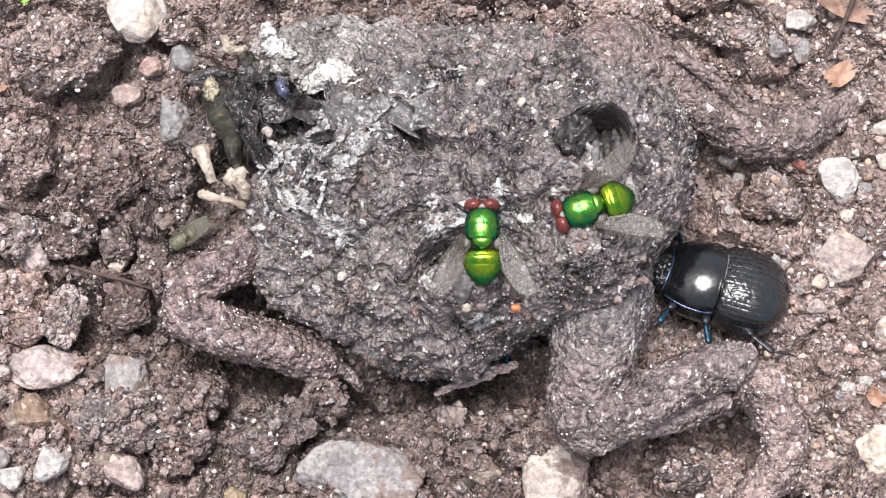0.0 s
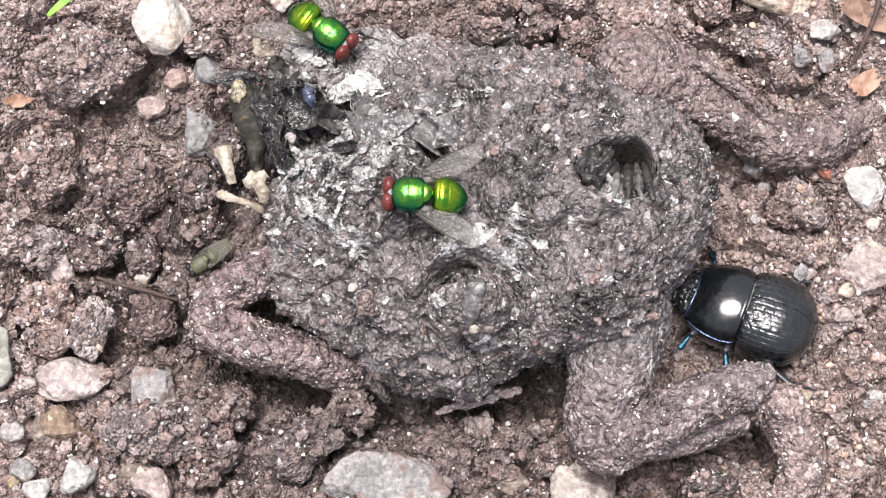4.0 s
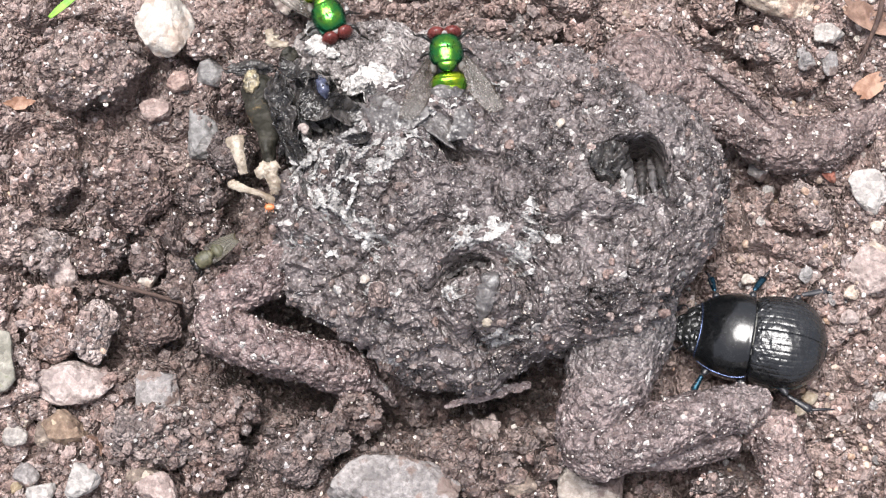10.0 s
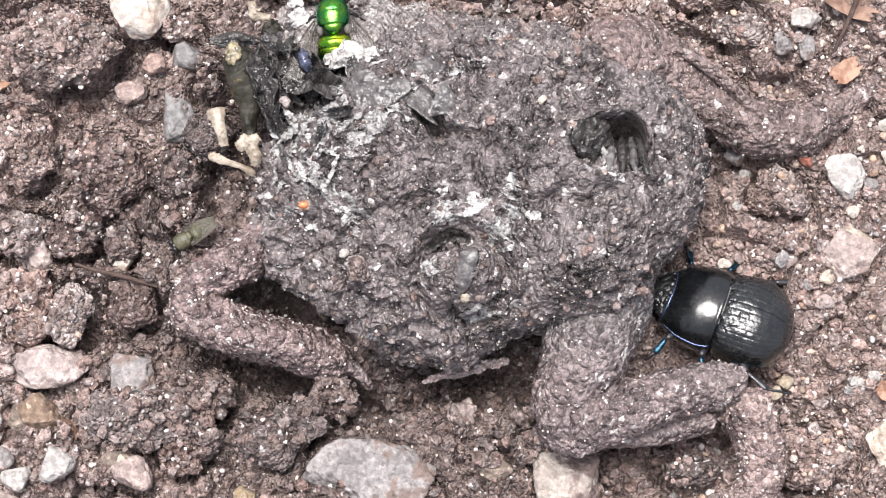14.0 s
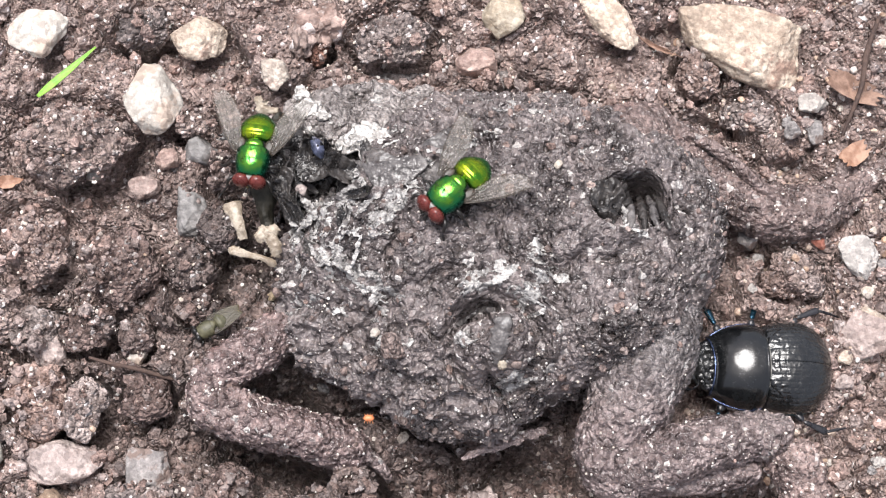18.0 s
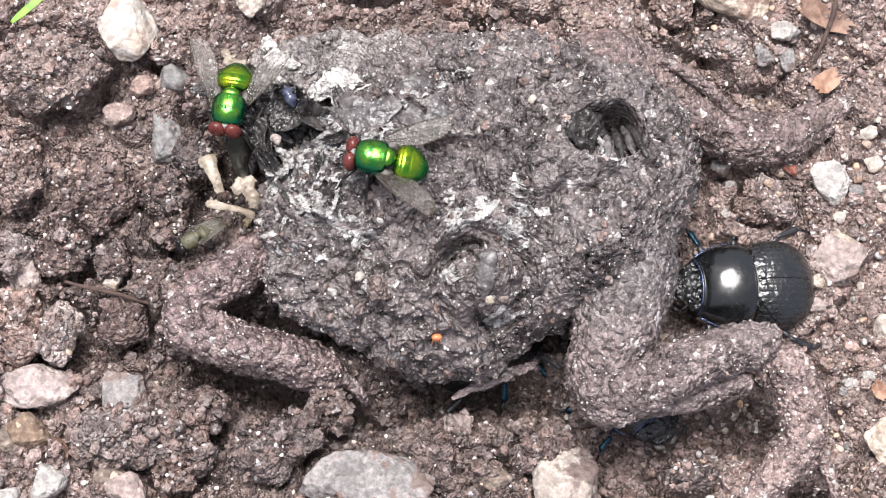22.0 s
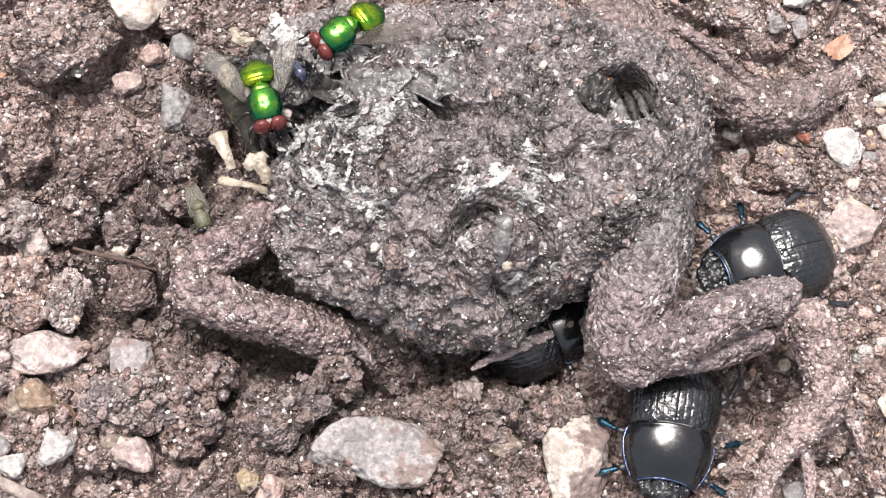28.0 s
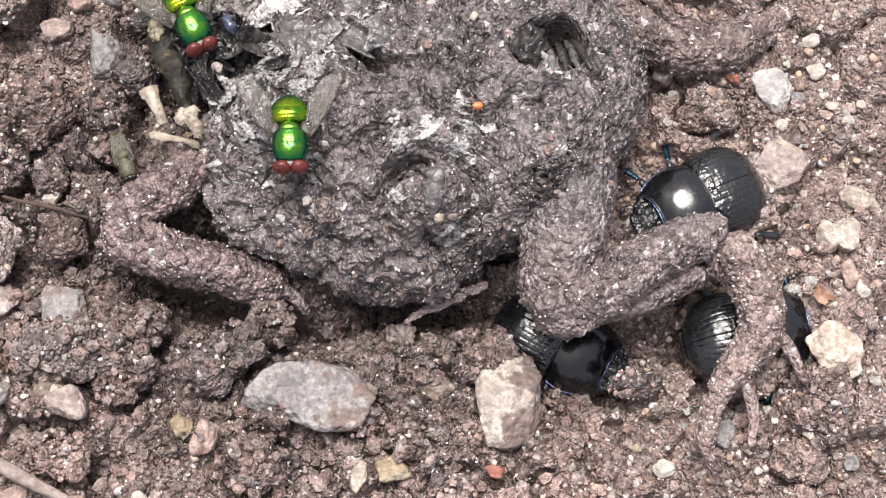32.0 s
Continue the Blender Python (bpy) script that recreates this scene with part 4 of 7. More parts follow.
scatter("grit", 4600, 0.06, 0.34, 1, grit_mat, "fine pale grit sprinkled over the soil", "grit", 0.3, keep=off_body, shape=(7, 8.0, 0.05), seed=12, power=3.0)


# ---- the dead toad ----
def hill(x, y, cx, cy, r, height):
    return height * np.exp(-((x - cx) ** 2 + (y - cy) ** 2) / (r * r))


def pit(x, y, cx, cy, rx, ry, depth, edge=0.35, turn=0.0):
    c, s = math.cos(radians(turn)), math.sin(radians(turn))
    u, v = ((x - cx) * c + (y - cy) * s) / rx, (-(x - cx) * s + (y - cy) * c) / ry
    d = np.sqrt(u * u + v * v)
    t = np.clip((1 + edge - d) / (2 * edge), 0, 1)
    return -depth * t * t * (3 - 2 * t)


def relief(x, y, z):
    """Warts, creases and dried-on grains of the skin, in mm."""
    s = rough(x, y, z, 5.0, 3, 33)
    torn = np.clip((4.0 - x) / 16.0, 0.15, 1.0)
    wrinkled = 0.4 * np.abs(rough(x + 0.8 * s, y - 0.8 * s, z, 2.2, 3, 44)) + 0.9 * torn * np.abs(rough(x + s, y - s, z, 3.4, 4, 47))
    grains = 0.42 * chunks(x + 0.3 * s, y, z, 1.25, 31) + 0.3 * chunks(x + 0.2 * s, y, z, 0.7, 32) + 0.06 * domes(x, y, z, 0.42, 35)
    patch = np.clip(0.62 + 0.95 * rough(x, y, z, 4.6, 2, 91), 0.12, 1.25)
    grains = grains * patch
    wrinkled = wrinkled + 0.75 * np.clip(0.16 - np.abs(rough(x + 0.6 * s, y, z, 7.0, 2, 93)), 0, 1) / 0.16 * (1.2 - 0.7 * patch)
    plain = 1 - 0.75 * dip(x, y, -1.8, 14.2, 3.4, 2.6, -30) - 0.65 * dip(x, y, -6.4, 12.2, 3.0, 2.2, 20) - 0.7 * dip(x, y, 2.2, -4.6, 2.6, 2.6) - 0.97 * dip(x, y, 18.0, 9.0, 3.4, 3.9)
    inside = np.hypot((x - 17.2) / 4.2, (y - 9.2) / 3.6)
    plain = plain * (1 - 0.93 * np.clip((1.12 - inside) / 0.16, 0, 1))
    return plain * (0.6 * s - wrinkled + grains + 0.3 * rough(x, y, z, 0.9, 3, 49) - 0.1)


def body_top(x, y):
    """Extra height of the brows, eyes, folds and openings over the plain dome."""
    eye = np.hypot(x - 3.4, y + 4.9)
    h = 2.6 * np.sqrt(np.clip(1 - (eye / 3.9) ** 2, 0, 1)) - 0.7 * np.exp(-((eye - 4.3) / 0.6) ** 2) + 1.0 * np.exp(-((eye - 5.6) / 0.8) ** 2)
    h = h + hill(x, y, 13.5, 7.0, 4.0, 1.3) + hill(x, y, 19, 6.0, 4.5, 1.2) + hill(x, y, 20.5, 14.5, 4.0, 1.0)
    h = h + hill(x, y, 6.5, 1.5, 2.2, 0.8) + hill(x, y, -6.5, -5.5, 2.2, 1.4) + hill(x, y, -9.5, 9.0, 3.0, 1.0) + hill(x, y, -4.2, 9.0, 2.5, 1.1)
    h = h - hill(x, y, -11.5, 0.5, 3.5, 1.0) - hill(x, y, -1.0, 11.5, 1.8, 1.2) - hill(x, y, 9.5, -1.5, 2.0, 0.7)
    wob = 0.4 * rough(x, y, 0 * x, 1.6, 1, 71)
    h = h + pit(x + 0.5 * wob, y - 0.5 * wob, 17.0, 8.8, 3.8, 3.1, 2.0, 0.1, 12) + pit(x + 0.4 * wob, y, 18.4, 10.0, 2.0, 2.2, 6.0, 0.1, 0)
    h = h + hill(x, y, 18.5, -0.5, 5.5, 2.0) + hill(x, y, 15.0, -5.0, 5.0, 2.0)
    h = h - 1.4 * dip(x, y, 14.4, 3.0, 3.2, 0.7, 6) + 0.8 * dip(x, y, 14.6, 4.8, 3.0, 1.2, 6)
    h = h + pit(x, y + 0.1 * (x - 2.4) ** 2, 2.4, -1.6, 2.1, 0.95, 2.8, 0.25, 6) + pit(x, y, 1.5, -3.3, 2.0, 1.7, 1.7, 0.35)
    h = h + pit(x, y, -0.6, 11.3, 0.75, 2.2, 2.4, 0.5, 30) + pit(x, y, -12.8, 14.3, 3.2, 3.4, 4.0, 0.5)
    h = h - 3.4 * dip(x, y, -2.2, 11.9, 3.6, 0.4, -53) + 0.9 * dip(x, y, -1.6, 14.4, 3.2, 2.4, -30) - 3.4 * dip(x, y, 0.4, 9.2, 1.1, 0.9, 10)
    h = h - 0.9 * dip(x, y, -4.0, -5.0, 9.0, 1.0, -30) - 0.7 * dip(x, y, 11.0, 1.5, 1.0, 6.0, 20)
    # deep creases between the folds
    for cx, cy, rx, ry, turn, deep in ((6, -9, 4, 0.6, 35, 1.3), (9, 3, 0.6, 4, 15, 1.3), (-2, 2, 4, 0.5, 20, 1.1), (-6, 6, 0.5, 3.5, -20, 1.3), (-9, -4, 3, 0.5, -45, 1.3), (3, 9, 4, 0.5, -12, 1.0), (12, 14, 0.6, 3.5, 30, 0.9), (-3, -8, 3.5, 0.5, -20, 1.2)):
        h = h - deep * dip(x + wob, y - wob, cx, cy, rx, ry, turn)
    return h


def toad_body_mesh(around=820, down=340):
    ang = np.linspace(0, 2 * np.pi, around, endpoint=False)[None]
    phi = np.linspace(0.00002, radians(128), down)[:, None]
    reach = body_reach(ang)
    s, c = np.sin(phi), np.cos(phi)
    r = reach * np.where(phi < np.pi / 2, s ** 0.82, 1 - 0.75 * (1 - s))
    z = 3.6 + np.where(c > 0, 9.6 * np.abs(c) ** 0.8, -4.5 * np.abs(c))
    # the belly side with the open gut lies lower than the head
    x, y = BODY_AT[0] + r * np.cos(ang), BODY_AT[1] + r * np.sin(ang)
    upper = np.clip((c - 0.02) / 0.25, 0, 1)
    z = z - upper * 2.2 * np.clip((-x - 3.0) / 14.0, 0, 1) + upper * body_top(x, y)
    bump = relief(x, y, z)
    x, y, z = x + bump * s * np.cos(ang), y + bump * s * np.sin(ang), z + bump * np.clip(c + 0.25, -0.3, 1)
    return np.stack([x, y, z], -1)


def body_z(x, y):
    """Height of the skin over a point of the body, without its fine relief."""
    a, r = math.atan2(y - BODY_AT[1], x - BODY_AT[0]), math.hypot(x - BODY_AT[0], y - BODY_AT[1])
    s = min(0.999, r / float(body_reach(np.array([a]))[0])) ** (1 / 0.82)
    c = math.sqrt(1 - s * s)
    up = min(1.0, max(0.0, (c - 0.02) / 0.25))
    return 3.6 + 9.6 * c ** 0.8 + up * (float(body_top(np.array([x]), np.array([y]))[0]) - 2.2 * min(1.0, max(0.0, (-x - 3.0) / 14.0)))


toad = empty("toad", "dried dead toad, earthy grey-brown, torn open, lying on soil", "toad")
body_points = toad_body_mesh()
toad_body = part("body", grid_mesh("toad_body", body_points, wrap=True), skin_mat, toad, "leathery grey-brown warty skin flecked with grit")


def stuck_on(points, parent, count, low, high, seed, level, name, material, label, upto=1.0):
    """Grains stuck on the skin: points is the grid of the skin it lies on."""
    r = np.random.RandomState(seed)
    rows, cols = points.shape[:2]
    shapes = [pebble_shape(level, 7, 8.0, 0.08, seed * 9 + k) for k in range(8)]
    verts, faces, base = [], [], 0
    for k in range(count):
        i, j = int(rows * upto * (math.sqrt(r.uniform(0.0005, 1)) if upto < 1 else r.uniform(0.02, 0.98))), r.randint(cols)
        v, f = shapes[k % 8]
        verts.append(v * (low + (high - low) * r.uniform() ** 2.5) * r.uniform(0.6, 1, 3) + points[i, j] + (0, 0, 0.03))
        faces.append(f + base)
        base += len(v)
    ob = part(name, raw_mesh(name, np.vstack(verts), np.vstack(faces)), material, parent, label)
    return tagged(ob, kind="stuff")


stuck_on(body_points, toad_body, 1050, 0.05, 0.22, 3, 1, "grit_on_skin", grit_mat, "fine pale grit stuck to the skin", 0.7)
stuck_on(body_points, toad_body, 420, 0.2, 0.7, 4, 2, "soil_on_skin", crumb_mat, "brown soil crumbs stuck to the skin", 0.7)


for x, y, r, tall, material, title, words in ((4.1, -7.2, 0.62, 0.55, yellow_stone, "yellow_grain", "yellowish grain beside the eye"), (13.2, 10.2, 0.5, 0.5, pink_stone, "pink_grain", "pinkish grain beside the opening"),
                                              (-6.2, -5.0, 1.5, 0.8, clod_mat, "soil_lump", "brown soil lump stuck to the skin"), (-4.7, 5.4, 1.2, 0.8, clod_mat, "soil_lump", "brown soil lump stuck to the skin"),
                                              (-8.4, -6.0, 1.0, 0.7, clod_mat, "soil_lump", "brown soil lump stuck to the skin"), (-7.9, -3.0, 0.55, 0.6, white_stone, "white_grain", "white grain stuck to the skin"), (10.2, 12.6, 0.55, 0.6, white_stone, "white_grain", "white grain stuck to the skin")):
    p, f = pebble_shape(4, 11, 10.0, 0.16, 850 + int(10 * x))
    part(title, raw_mesh(title, p * (r, 0.8 * r, tall * r), f), material, toad_body, words, at(x, y, body_z(x, y) + 0.35 * r, 40 * x))


def leg(name, points, parent, label="", grit=0, material=limb_mat, **more):
    """A length of leg with grit stuck to it."""
    pts = tube(points, **more)
    ob = part(name, grid_mesh(name, pts, wrap=True), material, parent, label)
    if grit:
        stuck_on(pts, ob, grit, 0.05, 0.22, 7 + grit, 1, "grit_on_skin", grit_mat, "fine pale grit stuck to the skin")
        stuck_on(pts, ob, grit // 5, 0.12, 0.42, 8 + grit, 2, "soil_on_skin", crumb_mat, "brown soil crumbs stuck to the skin")
    return ob


limb = dict(grain_mm=0.45, fine=0.42)
fore = leg("foreleg", [(-15.0, 0.6, 3.0, 2.0), (-19.4, -2.8, 3.6, 2.2), (-22.2, -5.2, 3.6, 2.3), (-22.8, -7.2, 3.4, 2.5), (-20.8, -8.8, 3.4, 2.6), (-14.6, -10.2, 2.2, 2.3), (-9.8, -11.6, 0.8, 2.1), (-7.4, -12.2, -0.6, 1.3)], toad, "bent brown foreleg crusted with grit", 260, fore_mat, rings=230, sides=110, **limb)
part("toe", tube_mesh("toe", [(-9.5, -11.2, 1.4, 1.1), (-8.8, -13.2, 0.6, 0.8), (-8.6, -15.0, -0.4, 0.45)], rings=40, sides=30, grain_mm=0.1, fine=0.15), limb_mat, fore)
part("toe", tube_mesh("toe", [(-9.0, -11.4, 1.2, 1.0), (-6.6, -12.6, 0.2, 0.7), (-5.0, -14.2, -1.0, 0.4)], rings=40, sides=30, grain_mm=0.1, fine=0.15), limb_mat, fore)
side = leg("rear_leg", [(15, 17, 5.5, 5.2), (19.5, 19.8, 4.6, 4.7), (24.2, 18.7, 2.8, 3.4), (28.8, 16.4, 2.2, 3.0), (34, 14.2, 1.4, 2.7), (38.6, 14.9, 1.0, 2.3), (42.5, 18.2, 0.6, 1.8), (46, 22.0, -0.8, 1.2)], toad, "outstretched flattened brown leg half sunk in soil", 320, rear_mat, rings=260, sides=110, seed=8, flat=0.8, grain_mm=0.8, fine=0.45)
part("skin_fold", tube_mesh("skin_fold", [(22.5, 21.4, 6.0, 0.5), (26.0, 20.2, 5.6, 0.65), (29.0, 18.2, 5.0, 0.7), (31.5, 16.2, 4.3, 0.6), (33.5, 14.8, 3.6, 0.3)], rings=60, sides=20, grain_mm=0.15, fine=0.1), rear_mat, side)
hind_leg = leg("hind_leg", [(16.8, 4.0, 0.0, 5.0), (17.4, 0.0, 1.6, 5.4), (17.2, -5.0, 3.2, 5.3), (15.9, -11.0, 4.6, 4.2), (13.9, -15.8, 4.6, 2.7), (15.2, -17.6, 4.6, 2.4), (19.0, -16.2, 4.9, 2.6),
            (24.5, -14.0, 5.1, 2.5), (29.0, -12.7, 5.0, 2.1), (31.8, -13.0, 4.6, 2.0)], toad, "folded brown hind leg with knee and shank crusted with grit", 420, thigh_mat, rings=330, sides=120, seed=14, **limb)
part("shin_strip", tube_mesh("shin_strip", [(17, -18.2, 3.2, 1.2), (23, -17.4, 3.2, 1.4), (29.5, -15.8, 3.0, 1.3)], rings=80, sides=40, grain_mm=0.15, fine=0.2, seed=4), limb_mat, hind_leg)
foot = leg("foot", [(30.6, -13.4, 4.6, 2.4), (32.6, -16.0, 4.2, 2.4), (33.8, -19.0, 3.6, 2.3), (33.0, -22.4, 3.0, 2.0), (30.0, -25.8, 2.4, 1.5), (27.4, -29.0, 1.6, 1.0), (26.2, -32.5, 0.8, 0.6)], hind_leg, "long bent foot crusted with pale grit", 330, foot_mat, rings=230, sides=90, seed=23, **limb)
for toe in ([(28.5, -28.0, 1.6, 0.8), (26.0, -31.5, 1.0, 0.6), (27.4, -35.5, 0.5, 0.35)], [(31.0, -25.0, 2.0, 0.9), (31.5, -29.5, 1.0, 0.6), (30.6, -33.0, 0.5, 0.35)], [(33.5, -21.0, 2.2, 0.8), (36.0, -24.0, 1.6, 0.7), (37.2, -28.0, 1.0, 0.4)]):
    part("toe", tube_mesh("toe", toe, rings=50, sides=26, grain_mm=0.1, fine=0.14), foot_mat, foot)


# the torn side: gut, bones, flaps
def ribbon(name, points, thick, material, label, seed, fray=0.15, bow=0.2, crumple=0.12):
    """A strip along points (x, y, z, half width), ragged at its edges and bowed across."""
    line = spline(points, 36)
    d = np.gradient(line[:, :2], axis=0)
    d /= np.linalg.norm(d, axis=1)[:, None] + 1e-9
    v = np.linspace(-1, 1, 15)[None]
    k = np.arange(36)[:, None] * 0.35
    half = line[:, 3:4] * (1 + fray * rough(k + 0 * v, np.sign(v) * 3.0 + 0 * k, 0 * k * v, 1.0, 3, seed))
    x, y = line[:, 0:1] - d[:, 1:2] * half * v, line[:, 1:2] + d[:, 0:1] * half * v
    z = line[:, 2:3] - bow * v * v * half + crumple * rough(x, y, 0 * x + seed, 0.7, 3, seed)
    return part(name, slab(name, np.stack([x, y, z], -1), thick), material, toad_body, label)


def on_skin(x, y, lift):
    return (x, y, body_z(x, y) + lift)


# the sunken eye: a folded lid beside its dark socket, and a pale lump in it
ribbon("eyelid", [(*on_skin(3.9, -1.9, 0.1), 0.3), (*on_skin(4.2, -3.0, 0.5), 0.75), (*on_skin(3.9, -4.5, 0.4), 0.95), (*on_skin(3.6, -5.9, 0.35), 0.7), (*on_skin(3.4, -7.2, 0.1), 0.2)], 0.3, plate_mat, "smooth grey-brown folded eyelid", 71, 0.25, 0.55, 0.2)
ribbon("eyelid", [(*on_skin(0.0, -2.6, 0.3), 0.2), (*on_skin(0.9, -1.5, 0.4), 0.4), (*on_skin(2.2, -1.0, 0.4), 0.5), (*on_skin(3.6, -1.3, 0.3), 0.25)], 0.25, plate_mat, "smooth grey-brown folded eyelid", 72, 0.3, 0.5, 0.2)
lump, lump_faces = pebble_shape(4, 9, 6.0, 0.25, 818)
# the socket's glint, made as a lump of pale colour
part("moist_lump", raw_mesh("moist_lump", lump * (0.8, 1.0, 0.6), lump_faces), pale_tissue_mat, toad_body, "pale lump in place of a glint in the eye socket", at(*on_skin(0.5, -4.6, 0.1), 20))
part("gut", tube_mesh("gut", [(-20.6, 18.0, 5.8, 1.2), (-20.0, 16.6, 6.2, 1.5), (-19.6, 15.0, 5.8, 1.3), (-19.0, 13.0, 5.0, 1.15), (-18.7, 10.6, 4.8, 1.1), (-18.4, 8.8, 4.4, 0.9)], rings=120, sides=60, grain_mm=0.9, fine=0.12), gut_mat, toad_body, "dark wrinkled gut")
part("gut", tube_mesh("gut", [(-17.2, 17.4, 5.6, 0.5), (-17.6, 14.4, 5.9, 0.7), (-16.8, 12.2, 5.8, 0.65), (-16.4, 9.6, 5.8, 0.5)], rings=80, sides=40, grain_mm=0.6, fine=0.3, seed=19), wet_mat, toad_body, "dark wrinkled gut")
lump, lump_faces = pebble_shape(4, 9, 6.0, 0.25, 812)
part("fat_lump", raw_mesh("fat_lump", lump * (1.05, 1.35, 0.7), lump_faces), fat_mat, toad_body, "yellowish grey lump of fat", at(-20.7, 16.9, 7.9, 15))
ribbon("skin_flap", [(-22.5, 18.1, 7.4, 0.35), (-21.6, 18.7, 7.9, 0.6), (-20.2, 18.9, 8.1, 0.55), (-19.0, 18.8, 7.8, 0.25)], 0.3, wet_mat, "black leathery rim of torn skin", 2, 0.1, 0.8)
ribbon("skin_flap", [(-18.3, 17.9, 7.4, 0.5), (-17.8, 16.2, 8.2, 1.0), (-17.2, 13.8, 8.2, 1.1), (-16.6, 11.8, 7.6, 0.7), (-16.2, 10.6, 7.0, 0.25)], 0.2, wet_mat, "dark leathery flap of torn skin", 3, 0.55, -0.6, 0.5)
ribbon("skin_flap", [(-18.0, 18.3, 7.8, 0.15), (-18.5, 15.8, 8.0, 0.25), (-18.0, 13.2, 8.0, 0.3), (-16.7, 10.6, 7.2, 0.15)], 0.2, wet_mat, "black leathery rim of torn skin", 6, 0.2, 0.6)
ribbon("bone", [(-22.05, 11.6, 7.0, 1.0), (-21.9, 11.1, 7.1, 0.95), (-21.5, 9.9, 6.9, 0.62), (-21.15, 8.8, 6.4, 0.45), (-20.9, 8.0, 5.8, 0.5)], 0.5, bone_mat, "pale fan-ended bone", 31, 0.12, 0.5)
ribbon("bone", [(-19.7, 7.9, 6.5, 0.5), (-18.9, 8.3, 6.9, 0.8), (-18.2, 8.6, 6.9, 0.7), (-17.5, 9.1, 6.6, 0.55)], 0.6, bone_mat, "pale knobbed bone", 32, 0.25, 0.8, 0.25)
ribbon("bone", [(-18.3, 8.4, 6.8, 0.5), (-17.9, 7.6, 6.8, 0.68), (-17.7, 6.8, 6.4, 0.6), (-17.8, 6.1, 5.8, 0.35)], 0.6, bone_mat, "pale knobbed bone", 33, 0.2, 0.8, 0.2)
ribbon("bone", [(-22.1, 7.2, 6.2, 0.3), (-21.8, 6.7, 6.4, 0.5), (-20.4, 6.3, 6.3, 0.36), (-19.0, 6.0, 6.0, 0.34), (-18.1, 5.6, 5.6, 0.42), (-17.7, 5.4, 5.2, 0.2)], 0.4, bone_mat, "thin grey bone splinter", 34, 0.2, 0.6)
ribbon("bone", [(-19.7, 23.8, 4.8, 0.45), (-19.5, 22.9, 5.2, 0.5), (-19.1, 22.2, 5.2, 0.55), (-17.6, 22.2, 4.9, 0.3)], 0.5, bone_mat, "pale fan-ended bone", 35, 0.2, 0.8, 0.2)
brown, brown_faces = pebble_shape(4, 9, 6.0, 0.25, 815)
part("gut", raw_mesh("gut", brown * (1.2, 1.0, 0.8), brown_faces), gut_mat, toad_body, "dark wrinkled gut", at(-17.7, 21.0, 4.6, 30))
red, red_faces = pebble_shape(3, 9, 9.0, 0.1, 816)
part("pink_crumb", raw_mesh("pink_crumb", red * (0.6, 0.7, 0.5), red_faces), pink_stone, toad_body, "pinkish soil grain stuck in the torn skin", at(-15.0, 12.2, 8.0, 30))
# splintered black shell and skin lying fan-wise, and pale sinew strands
for n in range(34):
    a = radians(dice.uniform(15, 150))
    x, y, half = dice.uniform(-16.6, -9.8), dice.uniform(13.0, 19.2), dice.uniform(0.25, 0.75)
    long, z = dice.uniform(0.8, 2.1), dice.uniform(-0.1, 0.9)
    ends = [(x + long * u * math.cos(a), y + long * u * math.sin(a)) for u in (-1, 0, 1)]
    ribbon("shell_splinter", [(ends[0][0], ends[0][1], max(body_z(*ends[0]), 4.6) + z - 0.3, 0.3 * half), (ends[1][0], ends[1][1], max(body_z(*ends[1]), 4.8) + z + 0.5, half), (ends[2][0], ends[2][1], max(body_z(*ends[2]), 4.6) + z, 0.15 * half)],
           0.12, (wet_mat, wet_mat, wet_mat, plate_mat)[n % 4], ("dark torn splinter of skin", "black glossy splinter of skin", "dark torn splinter of skin", "grey torn splinter of skin")[n % 4], 200 + n, 0.25, dice.uniform(-0.5, 0.7), 0.1)
# wet glossy plates of skin behind the torn place
for n, (x, y, half, turn) in enumerate(((-1.2, 14.2, 2.4, 60), (-5.2, 12.4, 2.2, 25), (-7.4, 14.6, 1.5, 120), (0.8, 12.4, 1.3, 100), (-9.8, 11.0, 1.1, 60))):
    c, s = math.cos(radians(turn)), math.sin(radians(turn))
    row = [(x + u * half * c, y + u * half * s, body_z(x + u * half * c, y + u * half * s) + 0.4 - 0.3 * u * u, half * (0.8 - 0.4 * u)) for u in (-1.3, -0.5, 0.5, 1.3)]
    ribbon("skin_plate", row, 0.2, plate_mat, "smooth wet grey plate of skin", 320 + n, 0.12, 0.12, 0.16)
for n in range(26):
    a = radians(dice.uniform(40, 130) if n % 3 else dice.uniform(0, 180))
    x, y, long = dice.uniform(-17.0, -8.6), dice.uniform(3.6, 13.0), dice.uniform(0.7, 1.9)
    w = dice.uniform(0.12, 0.5)
    row = []
    for u in (-1, -0.3, 0.4, 1):
        px, py = x + long * u * math.cos(a) + dice.uniform(-0.2, 0.2), y + long * u * math.sin(a)
        row.append((px, py, max(body_z(px, py), 4.4) + 0.35 + dice.uniform(0, 0.35), w * (1.05 - 0.8 * u * u)))
    ribbon("sinew", row, 0.1, pale_tissue_mat if n % 4 else wet_mat, "dried whitish sinew strand" if n % 4 else "dark torn splinter of skin", 260 + n, 0.5, dice.uniform(-0.4, 0.5), 0.3)


